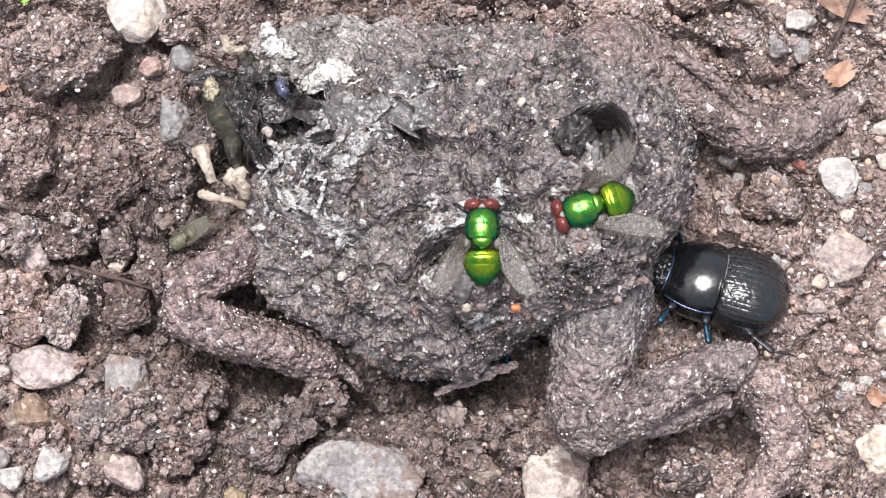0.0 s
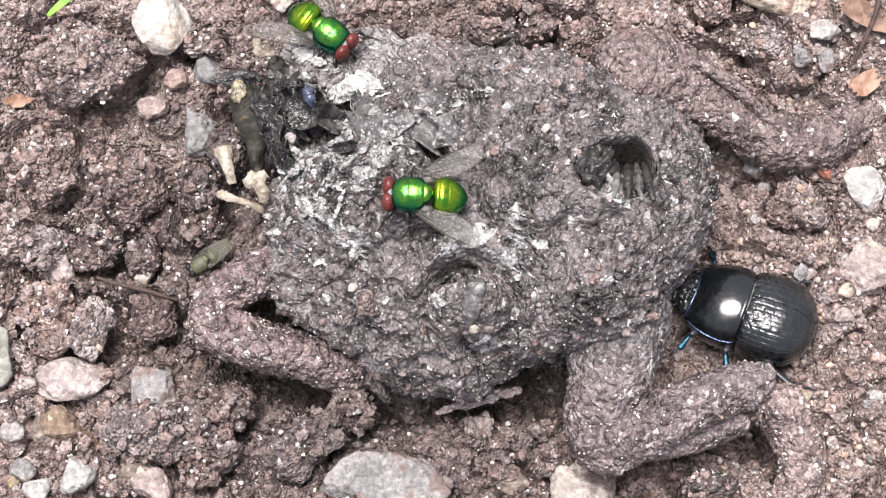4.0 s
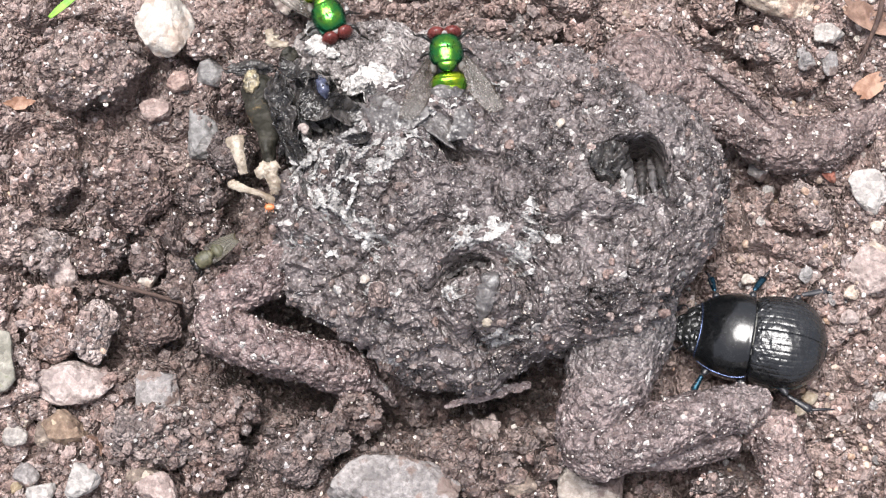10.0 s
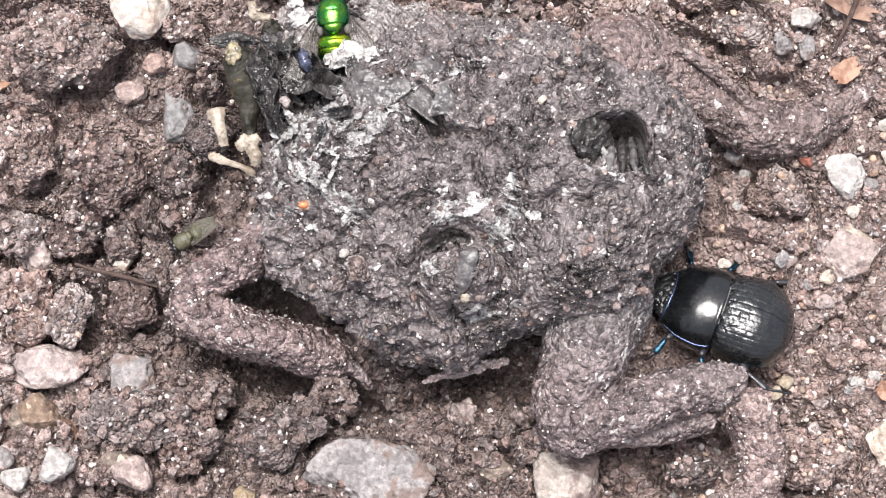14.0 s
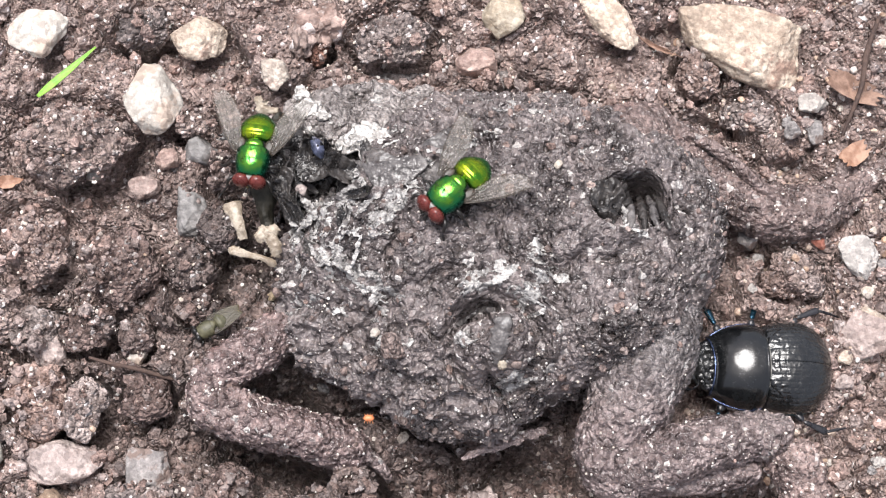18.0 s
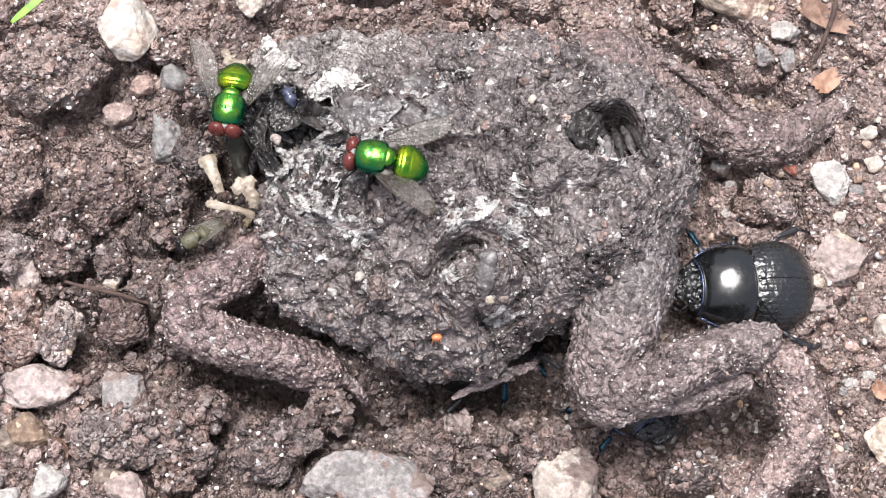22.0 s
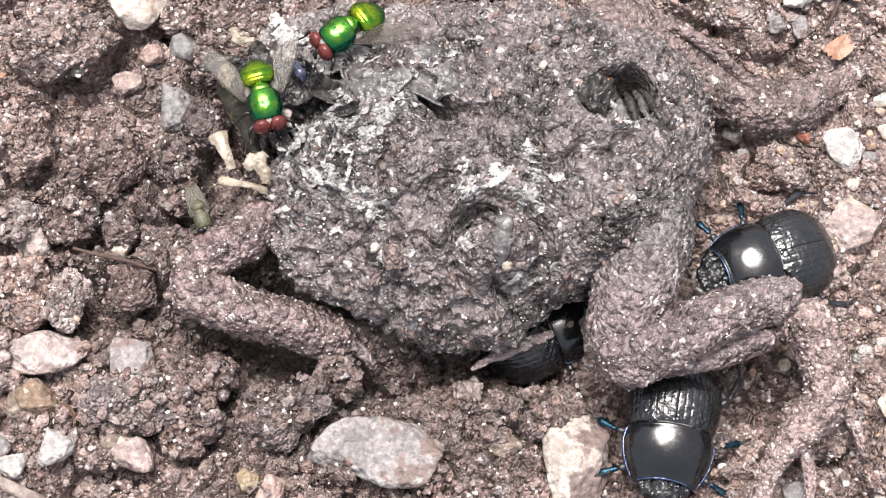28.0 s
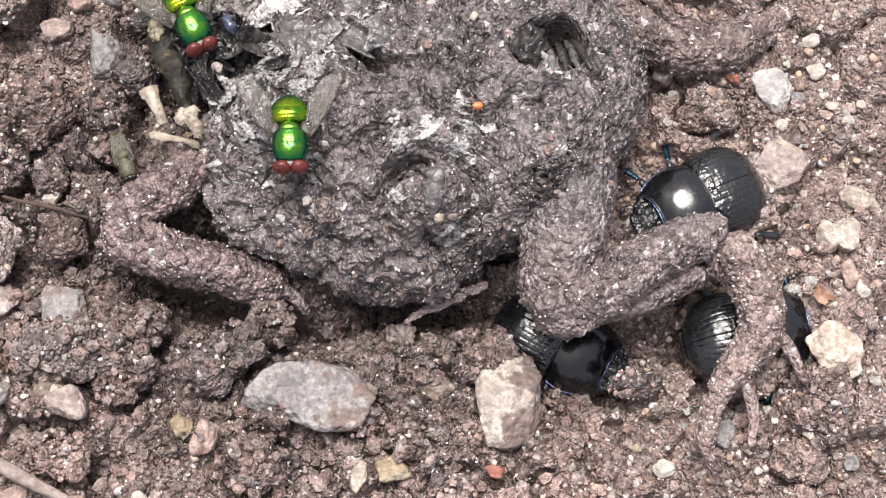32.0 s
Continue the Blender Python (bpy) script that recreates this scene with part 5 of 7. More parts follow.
def flap(name, x, y, z, long, wide, turn, curl, tilt, material, label, seed, lobe=0.25, thick=0.14):
    """A torn curled sheet of skin or shell."""
    u, v = np.meshgrid(np.linspace(-1, 1, 30), np.linspace(-1, 1, 22))
    edge = np.sqrt(np.clip(1 - 0.86 * v * v, 0.02, 1)) * (1 + lobe * rough(v * 3 + seed, u * 0 + seed, u * 0, 0.9, 2, seed))
    px, py = u * long * edge, v * wide
    pz = curl * (px / long) ** 2 + 0.6 * curl * (py / wide) ** 2 + 0.28 * rough(px, py, px * 0 + seed, 1.3, 3, seed)
    me = slab(name, np.stack([px, py, pz], -1), thick)
    return part(name, me, material, toad_body, label, at(x, y, z, turn, tilt))


ribbon("shell_flap", [(-13.8, 17.9, 8.2, 0.2), (-13.6, 17.2, 8.9, 0.55), (-13.2, 16.2, 9.0, 0.6), (-12.9, 15.4, 8.4, 0.15)], 0.1, shell_mat, "blue-black glossy wing case", 40, 0.08, 0.5, 0.05)
for x, y, z, lo, wi, tu, cu, ti, seed in ((-13.2, 14.8, 7.4, 2.2, 1.3, 15, 0.8, -22, 5), (-11.2, 14.3, 8.4, 2.0, 1.3, -25, 0.8, 25, 7), (-16.4, 13.4, 7.0, 2.9, 0.9, 102, 0.9, 12, 11), (-16.0, 10.6, 7.2, 2.0, 0.7, 118, 0.6, -14, 12),
                                          (-14.4, 16.6, 7.4, 1.9, 0.8, 55, 0.7, -30, 13), (-20.7, 18.6, 7.6, 2.2, 0.7, 8, -0.6, 12, 17), (-12.6, 16.2, 7.8, 1.4, 0.8, -60, 0.6, 30, 18), (-16.8, 18.6, 6.6, 1.8, 0.8, 140, 0.6, 18, 20)):
    flap("skin_flap", x, y, z, lo, wi, tu, cu, ti, wet_mat, "torn curled dark wet skin", seed, 0.4)
hole_z = 12.9
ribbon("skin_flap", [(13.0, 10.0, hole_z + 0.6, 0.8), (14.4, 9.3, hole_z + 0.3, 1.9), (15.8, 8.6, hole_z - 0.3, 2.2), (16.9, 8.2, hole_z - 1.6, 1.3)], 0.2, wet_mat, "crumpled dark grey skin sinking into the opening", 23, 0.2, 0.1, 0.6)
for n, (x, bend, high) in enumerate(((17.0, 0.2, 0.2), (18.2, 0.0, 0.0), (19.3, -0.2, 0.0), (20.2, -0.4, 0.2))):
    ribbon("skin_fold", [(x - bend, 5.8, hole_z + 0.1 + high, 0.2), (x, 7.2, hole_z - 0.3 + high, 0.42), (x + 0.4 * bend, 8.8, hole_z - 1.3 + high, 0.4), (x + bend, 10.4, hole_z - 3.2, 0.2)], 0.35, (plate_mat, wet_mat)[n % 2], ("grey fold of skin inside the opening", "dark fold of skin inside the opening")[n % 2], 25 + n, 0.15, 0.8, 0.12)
ribbon("pale_shard", [(15.7, 6.0, hole_z - 0.1, 0.3), (16.6, 5.9, hole_z + 0.2, 0.6), (17.6, 6.2, hole_z + 0.1, 0.25)], 0.2, pale_tissue_mat, "white shard at the edge of the opening", 31, 0.2, 0.2, 0.1)
ribbon("pale_shard", [(16.2, 8.6, hole_z - 0.6, 0.12), (16.5, 7.6, hole_z - 0.5, 0.35), (16.3, 6.6, hole_z - 0.3, 0.15)], 0.15, pale_tissue_mat, "white shard at the edge of the opening", 32, 0.3, 0.2, 0.1)
for k, (x, y, z, r) in enumerate(((-8.6, 17.2, 8.0, 2.2), (-10.2, 17.4, 7.4, 1.3), (-6.6, 17.6, 7.9, 1.4), (-14.6, 22.2, 5.4, 1.4), (-13.0, 20.8, 6.2, 0.9), (-15.4, 24.2, 4.4, 1.0), (-8.0, 18.8, 7.2, 1.1))):
    p, f = pebble_shape(4, 8, 6.0, 0.3, 700 + k)
    p = p * (r, r * 0.85, r * 0.5)
    p = p * (1 + 0.25 * domes(p[:, 0], p[:, 1], p[:, 2], 0.7, 70 + k) + 0.2 * rough(p[:, 0], p[:, 1], p[:, 2], 0.8, 3, 75))[:, None]
    part("pale_tissue", raw_mesh("pale_tissue", p, f), white_tissue_mat, toad_body, "dried whitish tissue", at(x, y, z))


for k in range(18):
    x, y = dice.uniform(-16.5, -8.5), dice.uniform(9.5, 19.0)
    flap("skin_flap", x, y, max(body_z(x, y) + dice.uniform(-0.3, 0.5), 4.2), dice.uniform(0.7, 1.7), dice.uniform(0.4, 0.9), dice.uniform(0, 180), dice.uniform(-0.5, 0.8), dice.uniform(-35, 35),
         (wet_mat, plate_mat, pale_tissue_mat)[k % 3], ("torn dark wet skin", "grey skin shred", "whitish tissue shred")[k % 3], 60 + k, 0.45, 0.12)


# torn skin and tissue spread out flat beyond the trunk
crust_mat = surface("torn_crust", (0.105, 0.091, 0.087), (0.36, 0.323, 0.31), 260, 1100, 0.4, bump=1.0, depth=0.0007, specks=(0.6, 0.57, 0.54), speck_scale=1200, speck_from=0.7,
                    stain=(0.6, 0.585, 0.56), stain_scale=230, stain_from=0.6, gloss=0.7, wet=0.16, grains=0.3, grain_scale=1700, grain_depth=0.8, chips=1400)


def crust_sheet():
    x, y = np.meshgrid(np.arange(-18.6, 7.0, 0.13), np.arange(12.0, 29.0, 0.13))
    flat = 0 * x
    rim = spline([(-19.0, 19.0), (-17.2, 24.2), (-13.0, 26.4), (-8.0, 27.0), (-2.0, 25.6), (3.2, 23.2), (7.0, 19.5)], 80)
    reach = np.interp(x, rim[:, 0], rim[:, 1]) + 0.9 * rough(x, y, flat, 2.4, 3, 401) - y
    reach = np.minimum(reach, 1.4 * (x + 18.2 + 0.8 * rough(x, y, flat, 2.0, 2, 402)))
    t = np.clip(reach / 8.0, 0, 1)
    s = rough(x, y, flat, 4.0, 3, 403)
    z = 2.4 + 4.0 * t * t * (3 - 2 * t) + 0.7 * s - 0.7 * np.abs(rough(x + s, y - s, flat, 2.2, 3, 404)) + 0.5 * chunks(x, y, flat, 1.5, 405) + 0.25 * domes(x, y, flat, 0.7, 406, True) + 0.2 * rough(x, y, flat, 0.8, 3, 407)
    z = z - 4.5 * np.clip(1 - reach / 0.9, 0, 1) - 2.0 * dip(x, y, -12.8, 15.0, 3.2, 2.6)
    return slab("torn_crust", np.stack([x, y, z], -1)[::-1], 0.3)


part("torn_crust", crust_sheet(), crust_mat, toad_body, "grey and whitish torn crust of dried tissue")


# films of dried pale tissue that cling to the skin's own relief
def film_patch(cx, cy, rx, ry, turn, seed, cover=0.0):
    x, y = body_points[..., 0], body_points[..., 1]
    c, s = math.cos(radians(turn)), math.sin(radians(turn))
    u, v = ((x - cx) * c + (y - cy) * s) / rx, (-(x - cx) * s + (y - cy) * c) / ry
    d = np.sqrt(u * u + v * v)
    streak = rough(u * rx * 0.45, v * ry, 0 * u, 0.55, 3, seed)
    keep = (d < 1.6) & (streak > 0.1 - cover + 0.75 * (d - 0.35)) & (np.arange(x.shape[0])[:, None] < x.shape[0] * 0.66)
    rows, cols = x.shape
    idx = np.arange(rows * cols).reshape(rows, cols)
    right = np.roll(idx, -1, axis=1)
    whole = keep[:-1] & keep[1:] & np.roll(keep, -1, 1)[:-1] & np.roll(keep, -1, 1)[1:]
    quads = np.stack([idx[:-1], right[:-1], right[1:], idx[1:]], -1)[whole]
    if len(quads) < 4:
        return
    used, inverse = np.unique(quads, return_inverse=True)
    pts = body_points.reshape(-1, 3)[used]
    pts = pts + np.stack([0 * pts[:, 0], 0 * pts[:, 0], 0.07 + 0.12 * lumps(pts[:, 0], pts[:, 1], pts[:, 2], 0.4, seed)], -1)
    part("dried_film", raw_mesh("dried_film", pts, inverse.reshape(-1, 4)), pale_tissue_mat, toad_body, "dried whitish film on the skin")


for n, (cx, cy, rx, ry, turn, cover) in enumerate(((-8.8, 1.0, 2.4, 1.3, -25, 0.15), (2.7, 1.0, 2.0, 1.1, 10, 0.4), (5.5, 1.6, 1.2, 2.2, 8, 0.4), (7.4, 1.6, 1.0, 3.4, -5, 0.35), (9.4, 2.0, 1.6, 0.7, -30, 0.1),
                                                   (-12.5, 6.8, 3.2, 2.0, 60, 0.05), (-15.2, 8.8, 1.3, 4.2, 5, 0.2), (-5.8, 9.8, 2.6, 1.6, 35, 0.2), (-9.5, 10.4, 3.4, 1.4, 20, 0.05), (-14.8, 3.2, 2.0, 2.4, 20, 0.0),
                                                   (16.9, 5.4, 1.6, 0.8, -25, 0.15), (1.8, 15.6, 3.6, 0.7, 28, 0.1), (-6.8, -3.4, 2.2, 1.6, -40, -0.05), (0.6, -4.4, 0.9, 1.5, 10, 0.15), (5.0, -8.4, 2.6, 0.9, 20, -0.05), (-2.0, 12.0, 1.4, 3.0, -20, 0.05),
                                                   (17.8, -6.0, 2.0, 1.0, 60, 0.0), (-8.5, 18.0, 3.5, 2.4, 20, 0.3), (6.0, 20.0, 3.0, 1.0, -20, 0.05), (-12.0, 9.5, 4.5, 1.6, 45, 0.2), (-9.0, 6.5, 3.0, 2.0, 30, 0.0), (-6.6, 8.4, 2.4, 0.8, 35, 0.4), (-9.1, 2.2, 3.0, 0.9, -25, 0.35), (-15.4, 9.4, 0.9, 3.4, 4, 0.45), (-12.6, 10.6, 2.2, 0.6, 50, 0.3), (-10.4, 8.4, 1.8, 0.5, 70, 0.3), (-11.5, 13.0, 2.5, 2.5, 0, 0.15), (-13.5, 0.5, 2.5, 1.2, -20, 0.05))):
    film_patch(cx, cy, rx, ry, turn, 140 + n, cover - (0.22 if cx < -8 and cy > 3 else 0.0))


# ---- litter on the soil ----
def litter(name, me, material, label, category):
    return tagged(part(name, me, material), label, category)


litter("grass_blade", slab("grass_blade", np.stack([spline([(-43.3, 23.9), (-42.0, 25.0), (-40.0, 26.8), (-37.5, 29.2)], 24)[:, :1] + np.linspace(-1, 1, 5) * 0.3 * np.sin(np.linspace(0.5, 2.9, 24))[:, None],
        spline([(-43.3, 23.9), (-42.0, 25.0), (-40.0, 26.8), (-37.5, 29.2)], 24)[:, 1:] - np.linspace(-1, 1, 5) * 0.29 * np.sin(np.linspace(0.5, 2.9, 24))[:, None],
        2.9 + np.linspace(0, 1.2, 24)[:, None] + 0.12 * np.abs(np.linspace(-1, 1, 5))[None]], -1), 0.06), grass_mat, "bright green grass blade lying on soil", "grass")
litter("twig", tube_mesh("twig", [(-35.6, -3.4, 1.9, 0.16), (-33.4, -4.0, 2.1, 0.2), (-30.5, -4.5, 2.0, 0.22), (-27.0, -5.2, 1.0, 0.18)], rings=60, sides=14, grain_mm=0.15, fine=0.05), twig_mat, "thin dark reddish twig on soil", "twig")
litter("twig", tube_mesh("twig", [(-41.0, -26.6, 2.6, 0.6), (-36.0, -28.9, 2.6, 0.66), (-31.0, -31.4, 2.2, 0.6), (-25.5, -34.0, 1.4, 0.45)], rings=70, sides=16, grain_mm=0.2, fine=0.1), pale_twig_mat, "long pale brown twig lying on soil", "twig")
litter("dry_stem", tube_mesh("dry_stem", [(45.0, 36.5, 3.0, 0.25), (43.4, 32.2, 3.2, 0.32), (42.6, 28.0, 3.0, 0.26), (40.6, 22.8, 2.0, 0.18)], rings=60, sides=14, grain_mm=0.2, fine=0.1), twig_mat, "dry brown stem on soil", "stem")
part("straw", tube_mesh("straw", [(0.2, -13.9, 1.8, 0.2), (1.4, -13.4, 2.0, 0.42), (3.0, -12.8, 2.0, 0.52), (4.6, -12.5, 2.3, 0.42), (6.6, -11.8, 2.1, 0.5), (8.8, -11.2, 2.0, 0.3)], rings=120, sides=30, flat=0.4, grain_mm=0.9, fine=0.7), limb_mat, toad_body, "flat dry straw crusted with soil beneath the carcass")
for x, y, lo, wi, tu, m, w in ((41.8, 28.2, 2.7, 1.4, -20, leaf_mat, "crumpled dry brown leaf piece on soil"), (41.6, 20.6, 1.7, 1.1, 40, orange_leaf_mat, "small crumpled orange leaf piece on soil"),
                               (45.5, -12.2, 1.3, 0.8, -40, orange_leaf_mat, "small crumpled orange leaf piece on soil"),
                               (-34.6, -19.8, 1.2, 0.5, -50, leaf_mat, "crumpled dry brown leaf piece on soil"), (-46.0, 15.0, 1.3, 0.7, 10, orange_leaf_mat, "small crumpled orange leaf piece on soil"),
                               (21.5, 33.4, 2.2, 0.3, -20, leaf_mat, "crumpled dry brown leaf piece on soil")):
    ob = flap("leaf_piece", x, y, float(ground_z(np.array([x]), np.array([y]), False)[0]) + 1.3, lo, wi, tu, 0.5, 12, m, w, int(x * 3) % 40 + 40, 0.4, 0.06)
    ob.parent = None
    tagged(ob, w, "leaf")


# ---- insects ----
def wing_sheet(side, long, wide, root, out_deg, rise):
    """Points of a wing: a leading edge nearly straight, a rounded trailing edge."""
    u, v = np.meshgrid(np.linspace(0, 1, 34), np.linspace(0, 1, 14), indexing="ij")
    shape = np.clip(np.sin(np.pi * np.clip(u, 0, 1) ** 0.62), 0.0, 1) ** 0.55
    shape = np.where(u > 0.45, np.maximum(shape, np.sqrt(np.clip(1 - (np.clip(u - 0.45, 0, 1) / 0.552) ** 2.6, 0, 1))), 0.26 + 0.74 * np.clip(u / 0.45, 0, 1) ** 0.8)
    lead = 0.16 * np.sin(np.pi * u)
    px, py = u * long, wide * (lead + 0.28 - v * shape)
    pz = rise * u + 0.05 * np.sin(3.1 * u) * (1 - v) - 0.1 * v
    a = radians(180 - out_deg)
    x, y = px * math.cos(a) + py * math.sin(a), px * math.sin(a) - py * math.cos(a)
    return np.stack([root[0] + x, side * (root[1] + y), root[2] + pz], -1)


def add_wing(side, parent, long, wide, root, out_deg, rise, material):
    pts = wing_sheet(side, long, wide, root, out_deg, rise)
    wing = part("wing", slab("wing", pts, 0.015), material, parent, "clear greyish veined wing")
    wing.visible_shadow = True
    rows = np.linspace(0, 33, 12).astype(int)
    for j0, j1, end in ((0, 0, 33), (1, 2, 32), (3, 4, 32), (4, 7, 33), (6, 10, 31), (8, 13, 24)):
        keep = rows[rows <= end]
        cols = np.round(j0 + (j1 - j0) * (keep / end) ** 1.2).astype(int)
        line = pts[keep, cols] + (0, 0, 0.012)
        part("vein", tube_mesh("vein", np.c_[line, np.linspace(0.06 if j0 == 0 else 0.036, 0.014, len(line))], rings=26, sides=6), vein_mat, wing)
    return wing


def rings(rows, count=44, cols=40, folds=(), fold=0.03):
    """Rings along x from rows of x, half width, middle z, rise above it and drop below it, with shallow folds across at the x given."""
    p = spline(rows, count)
    x, half, mid, up, down = (np.maximum(p[:, k:k + 1], 0.02) if k in (1, 3, 4) else p[:, k:k + 1] for k in range(5))
    ang = np.linspace(0, 2 * np.pi, cols, endpoint=False)[None]
    pinch = 1.0
    for at_x in folds:
        pinch = pinch - fold * np.exp(-((x - at_x) / 0.07) ** 2)
    z = np.where(np.sin(ang) > 0, mid + up * pinch * np.abs(np.sin(ang)) ** 0.9, mid - down * np.abs(np.sin(ang)) ** 0.9)
    return np.stack([x + 0 * ang, half * pinch * np.sign(np.cos(ang)) * np.abs(np.cos(ang)) ** 0.9, z], -1)


def make_fly(name, label, body, back, eye, leg, wing, scale=1.0, fold=31.0, rise=0.5, slim=1.14):
    fly = empty(name, label, "fly", "flies on the carcass")
    k = scale

    def egg(title, centre, size, material, words="", parent=None, **more):
        return part(title, blob_mesh(title, [k * c for c in centre], [k * s for s in size], **more), material, parent or fly, words)

    def cask(title, rows, material, words="", **more):
        return part(title, grid_mesh(title, rings(rows, **more) * k, wrap=True), material, fly, words)

    cask("thorax", [(1.98, 0.3, 2.5, 0.4, 0.4), (1.94, 0.95, 2.5, 0.88, 0.8), (1.72, 1.34, 2.5, 1.15, 1.1), (1.1, 1.62, 2.5, 1.42, 1.3), (0.35, 1.74, 2.5, 1.52, 1.3), (-0.4, 1.66, 2.5, 1.46, 1.1), (-0.82, 1.35, 2.5, 1.3, 0.8), (-0.9, 0.3, 2.5, 0.6, 0.4)],
         body, "shiny square-shouldered thorax", count=60, folds=(0.6,), fold=0.025)
    cask("scutellum", [(-0.7, 0.4, 3.3, 0.2, 0.3), (-0.74, 0.95, 3.3, 0.5, 0.5), (-1.0, 0.98, 3.3, 0.56, 0.5), (-1.32, 0.78, 3.25, 0.5, 0.45), (-1.55, 0.42, 3.2, 0.32, 0.3), (-1.64, 0.05, 3.2, 0.05, 0.1)], body, "half-round shiny shield behind the thorax", count=24, cols=30)
    egg("waist", (-1.15, 0, 2.25), (0.8, 1.4, 1.0), leg, "black waist", rows=14, cols=18)
    cask("abdomen", [(-1.5, 0.3, 2.2, 0.4, 0.5), (-1.54, 1.2, 2.2, 0.85, 0.9), (-1.85, 1.72, 2.2, 1.2, 1.1), (-2.4, 2.0, 2.15, 1.42, 1.1), (-3.0, 1.9, 2.05, 1.32, 1.0), (-3.6, 1.55, 1.95, 1.1, 0.8), (-4.1, 1.05, 1.85, 0.75, 0.6), (-4.45, 0.5, 1.8, 0.35, 0.3), (-4.58, 0.05, 1.75, 0.05, 0.1)],
         back, "banded golden-green abdomen", count=70, folds=(-2.1, -2.95, -3.75), fold=0.03)
    head = egg("head", (2.12, 0, 2.2), (0.42, 1.46, 1.1), face_mat, "silvery-edged head", rows=18, cols=24)
    for s in (1, -1):
        part("eye", blob_mesh("eye", (k * 2.3, k * s * 0.78, k * 2.42), (k * 0.62, k * 0.93, k * 1.14), rows=18, cols=24), eye, head, "large red-brown eye")
        part("antenna", tube_mesh("antenna", np.array([(2.95, s * 0.12, 2.4, 0.09), (3.2, s * 0.2, 2.2, 0.1), (3.35, s * 0.24, 1.9, 0.06)]) * k, rings=10, sides=8), fly_leg_mat, head)
        egg("wing_scale", (-1.05, s * 1.45, 2.95), (0.62, 0.5, 0.14), vein_mat, "brownish scale at the wing root", rows=10, cols=14)
        add_wing(s, fly, 6.4 * k, 2.3 * k, (-0.45 * k, 1.35 * k, 3.1 * k), fold, rise * k, wing)
        for x0, dx, reach in ((1.6, 1.5, 2.9), (0.7, -0.3, 3.3), (-0.1, -2.2, 3.2)):
            upper = part("leg", tube_mesh("leg", np.array([(x0, s * 0.9, 1.7, 0.24), (x0 + 0.4 * dx, s * 2.0, 2.2, 0.2), (x0 + 0.75 * dx, s * 0.8 * reach, 1.1, 0.14)]) * k, rings=14, sides=8), leg, fly)
            part("foot", tube_mesh("foot", np.array([(x0 + 0.75 * dx, s * 0.8 * reach, 1.1, 0.13), (x0 + dx, s * reach, 0.0, 0.09), (x0 + 1.4 * dx, s * (reach + 0.3), -0.1, 0.06)]) * k, rings=12, sides=8), leg, upper)
    part("proboscis", tube_mesh("proboscis", np.array([(2.75, 0, 1.5, 0.2), (2.95, 0, 1.0, 0.15), (3.0, 0, 0.4, 0.22)]) * k, rings=12, sides=8), fly_leg_mat, head)
    for i in range(26):
        a, b = dice.uniform(0, 6.28), dice.uniform(-1.6, 1.2)
        y, z = math.cos(a) * 1.3, abs(math.sin(a)) * 1.1
        part("bristle", tube_mesh("bristle", np.array([(b, y, 2.6 + z, 0.03), (b - 0.2, y * 1.25, 2.9 + z * 1.2, 0.022), (b - 0.5, y * 1.35, 3.05 + z * 1.25, 0.008)]) * k, rings=5, sides=4), fly_leg_mat, fly)
    for ob in fly.children_recursive:
        ob.data.transform(Matrix.Diagonal((slim, 1.04, 1.04, 1.0)))
    return fly


fly_one = make_fly("green_fly", "metallic green and golden fly with red-brown eyes", green_mat, gold_mat, eye_mat, fly_leg_mat, wing_mat, 0.95)
fly_two = copy_thing(fly_one, Matrix())
small_fly = make_fly("small_fly", "small dull olive fly with folded wings resting on soil", olive_mat, olive_mat, fly_leg_mat, fly_leg_mat, olive_wing_mat, 0.48, -9.0, 0.1)


def elytron(side):
    v, a = np.meshgrid(np.linspace(0, 1, 110), np.linspace(0, radians(114), 150), indexing="ij")
    late = np.clip((v - 0.42) / 0.58, 0, 0.9995)
    early = np.clip((0.42 - v) / 0.42, 0, 1)
    w = 4.9 * (1 - late ** 2.3) ** 0.5 * (1 - 0.1 * early ** 2) * (1 - 0.14 * np.exp(-v / 0.03))
    h = 3.7 * (1 - np.clip((v - 0.32) / 0.68, 0, 0.9995) ** 2.1) ** 0.5 * (1 - 0.1 * np.clip((0.32 - v) / 0.32, 0, 1) ** 2) * (1 - 0.1 * np.exp(-v / 0.03))
    # long furrows, and short wrinkles across near the base
    furrow = (0.5 + 0.5 * np.cos(2 * np.pi * a / radians(8.4))) ** 4
    warp = 0.6 * rough(v * 6, a * 5, 0 * a, 1.0, 2, 12)
    wrinkle = rough(v * 24 + 2.5 * warp, a * 9 + 1.6 * warp, 0 * a, 1.0, 2, 8) * np.exp(-(v / 0.36) ** 2) * np.clip(1.5 - a, 0, 1)
    cut = 0.032 * furrow * np.clip((1 - v) * 6, 0, 1) * np.clip(v * 9, 0.1, 1) + 0.07 * wrinkle + 0.028 * rough(v * 9, a * 6, 0 * a, 1.0, 2, 9)
    w, h = w - cut, h - cut
    y = side * (0.02 + w * np.sin(np.minimum(a, radians(90))) ** 0.97 - 0.5 * np.clip(a - radians(90), 0, 1))
    pts = np.stack([0.05 - 7.8 * v, y, 2.0 + h * np.sign(np.cos(a)) * np.abs(np.cos(a)) ** 0.85], -1)
    return slab("elytron", pts[:, ::-1] if side > 0 else pts, 0.12)


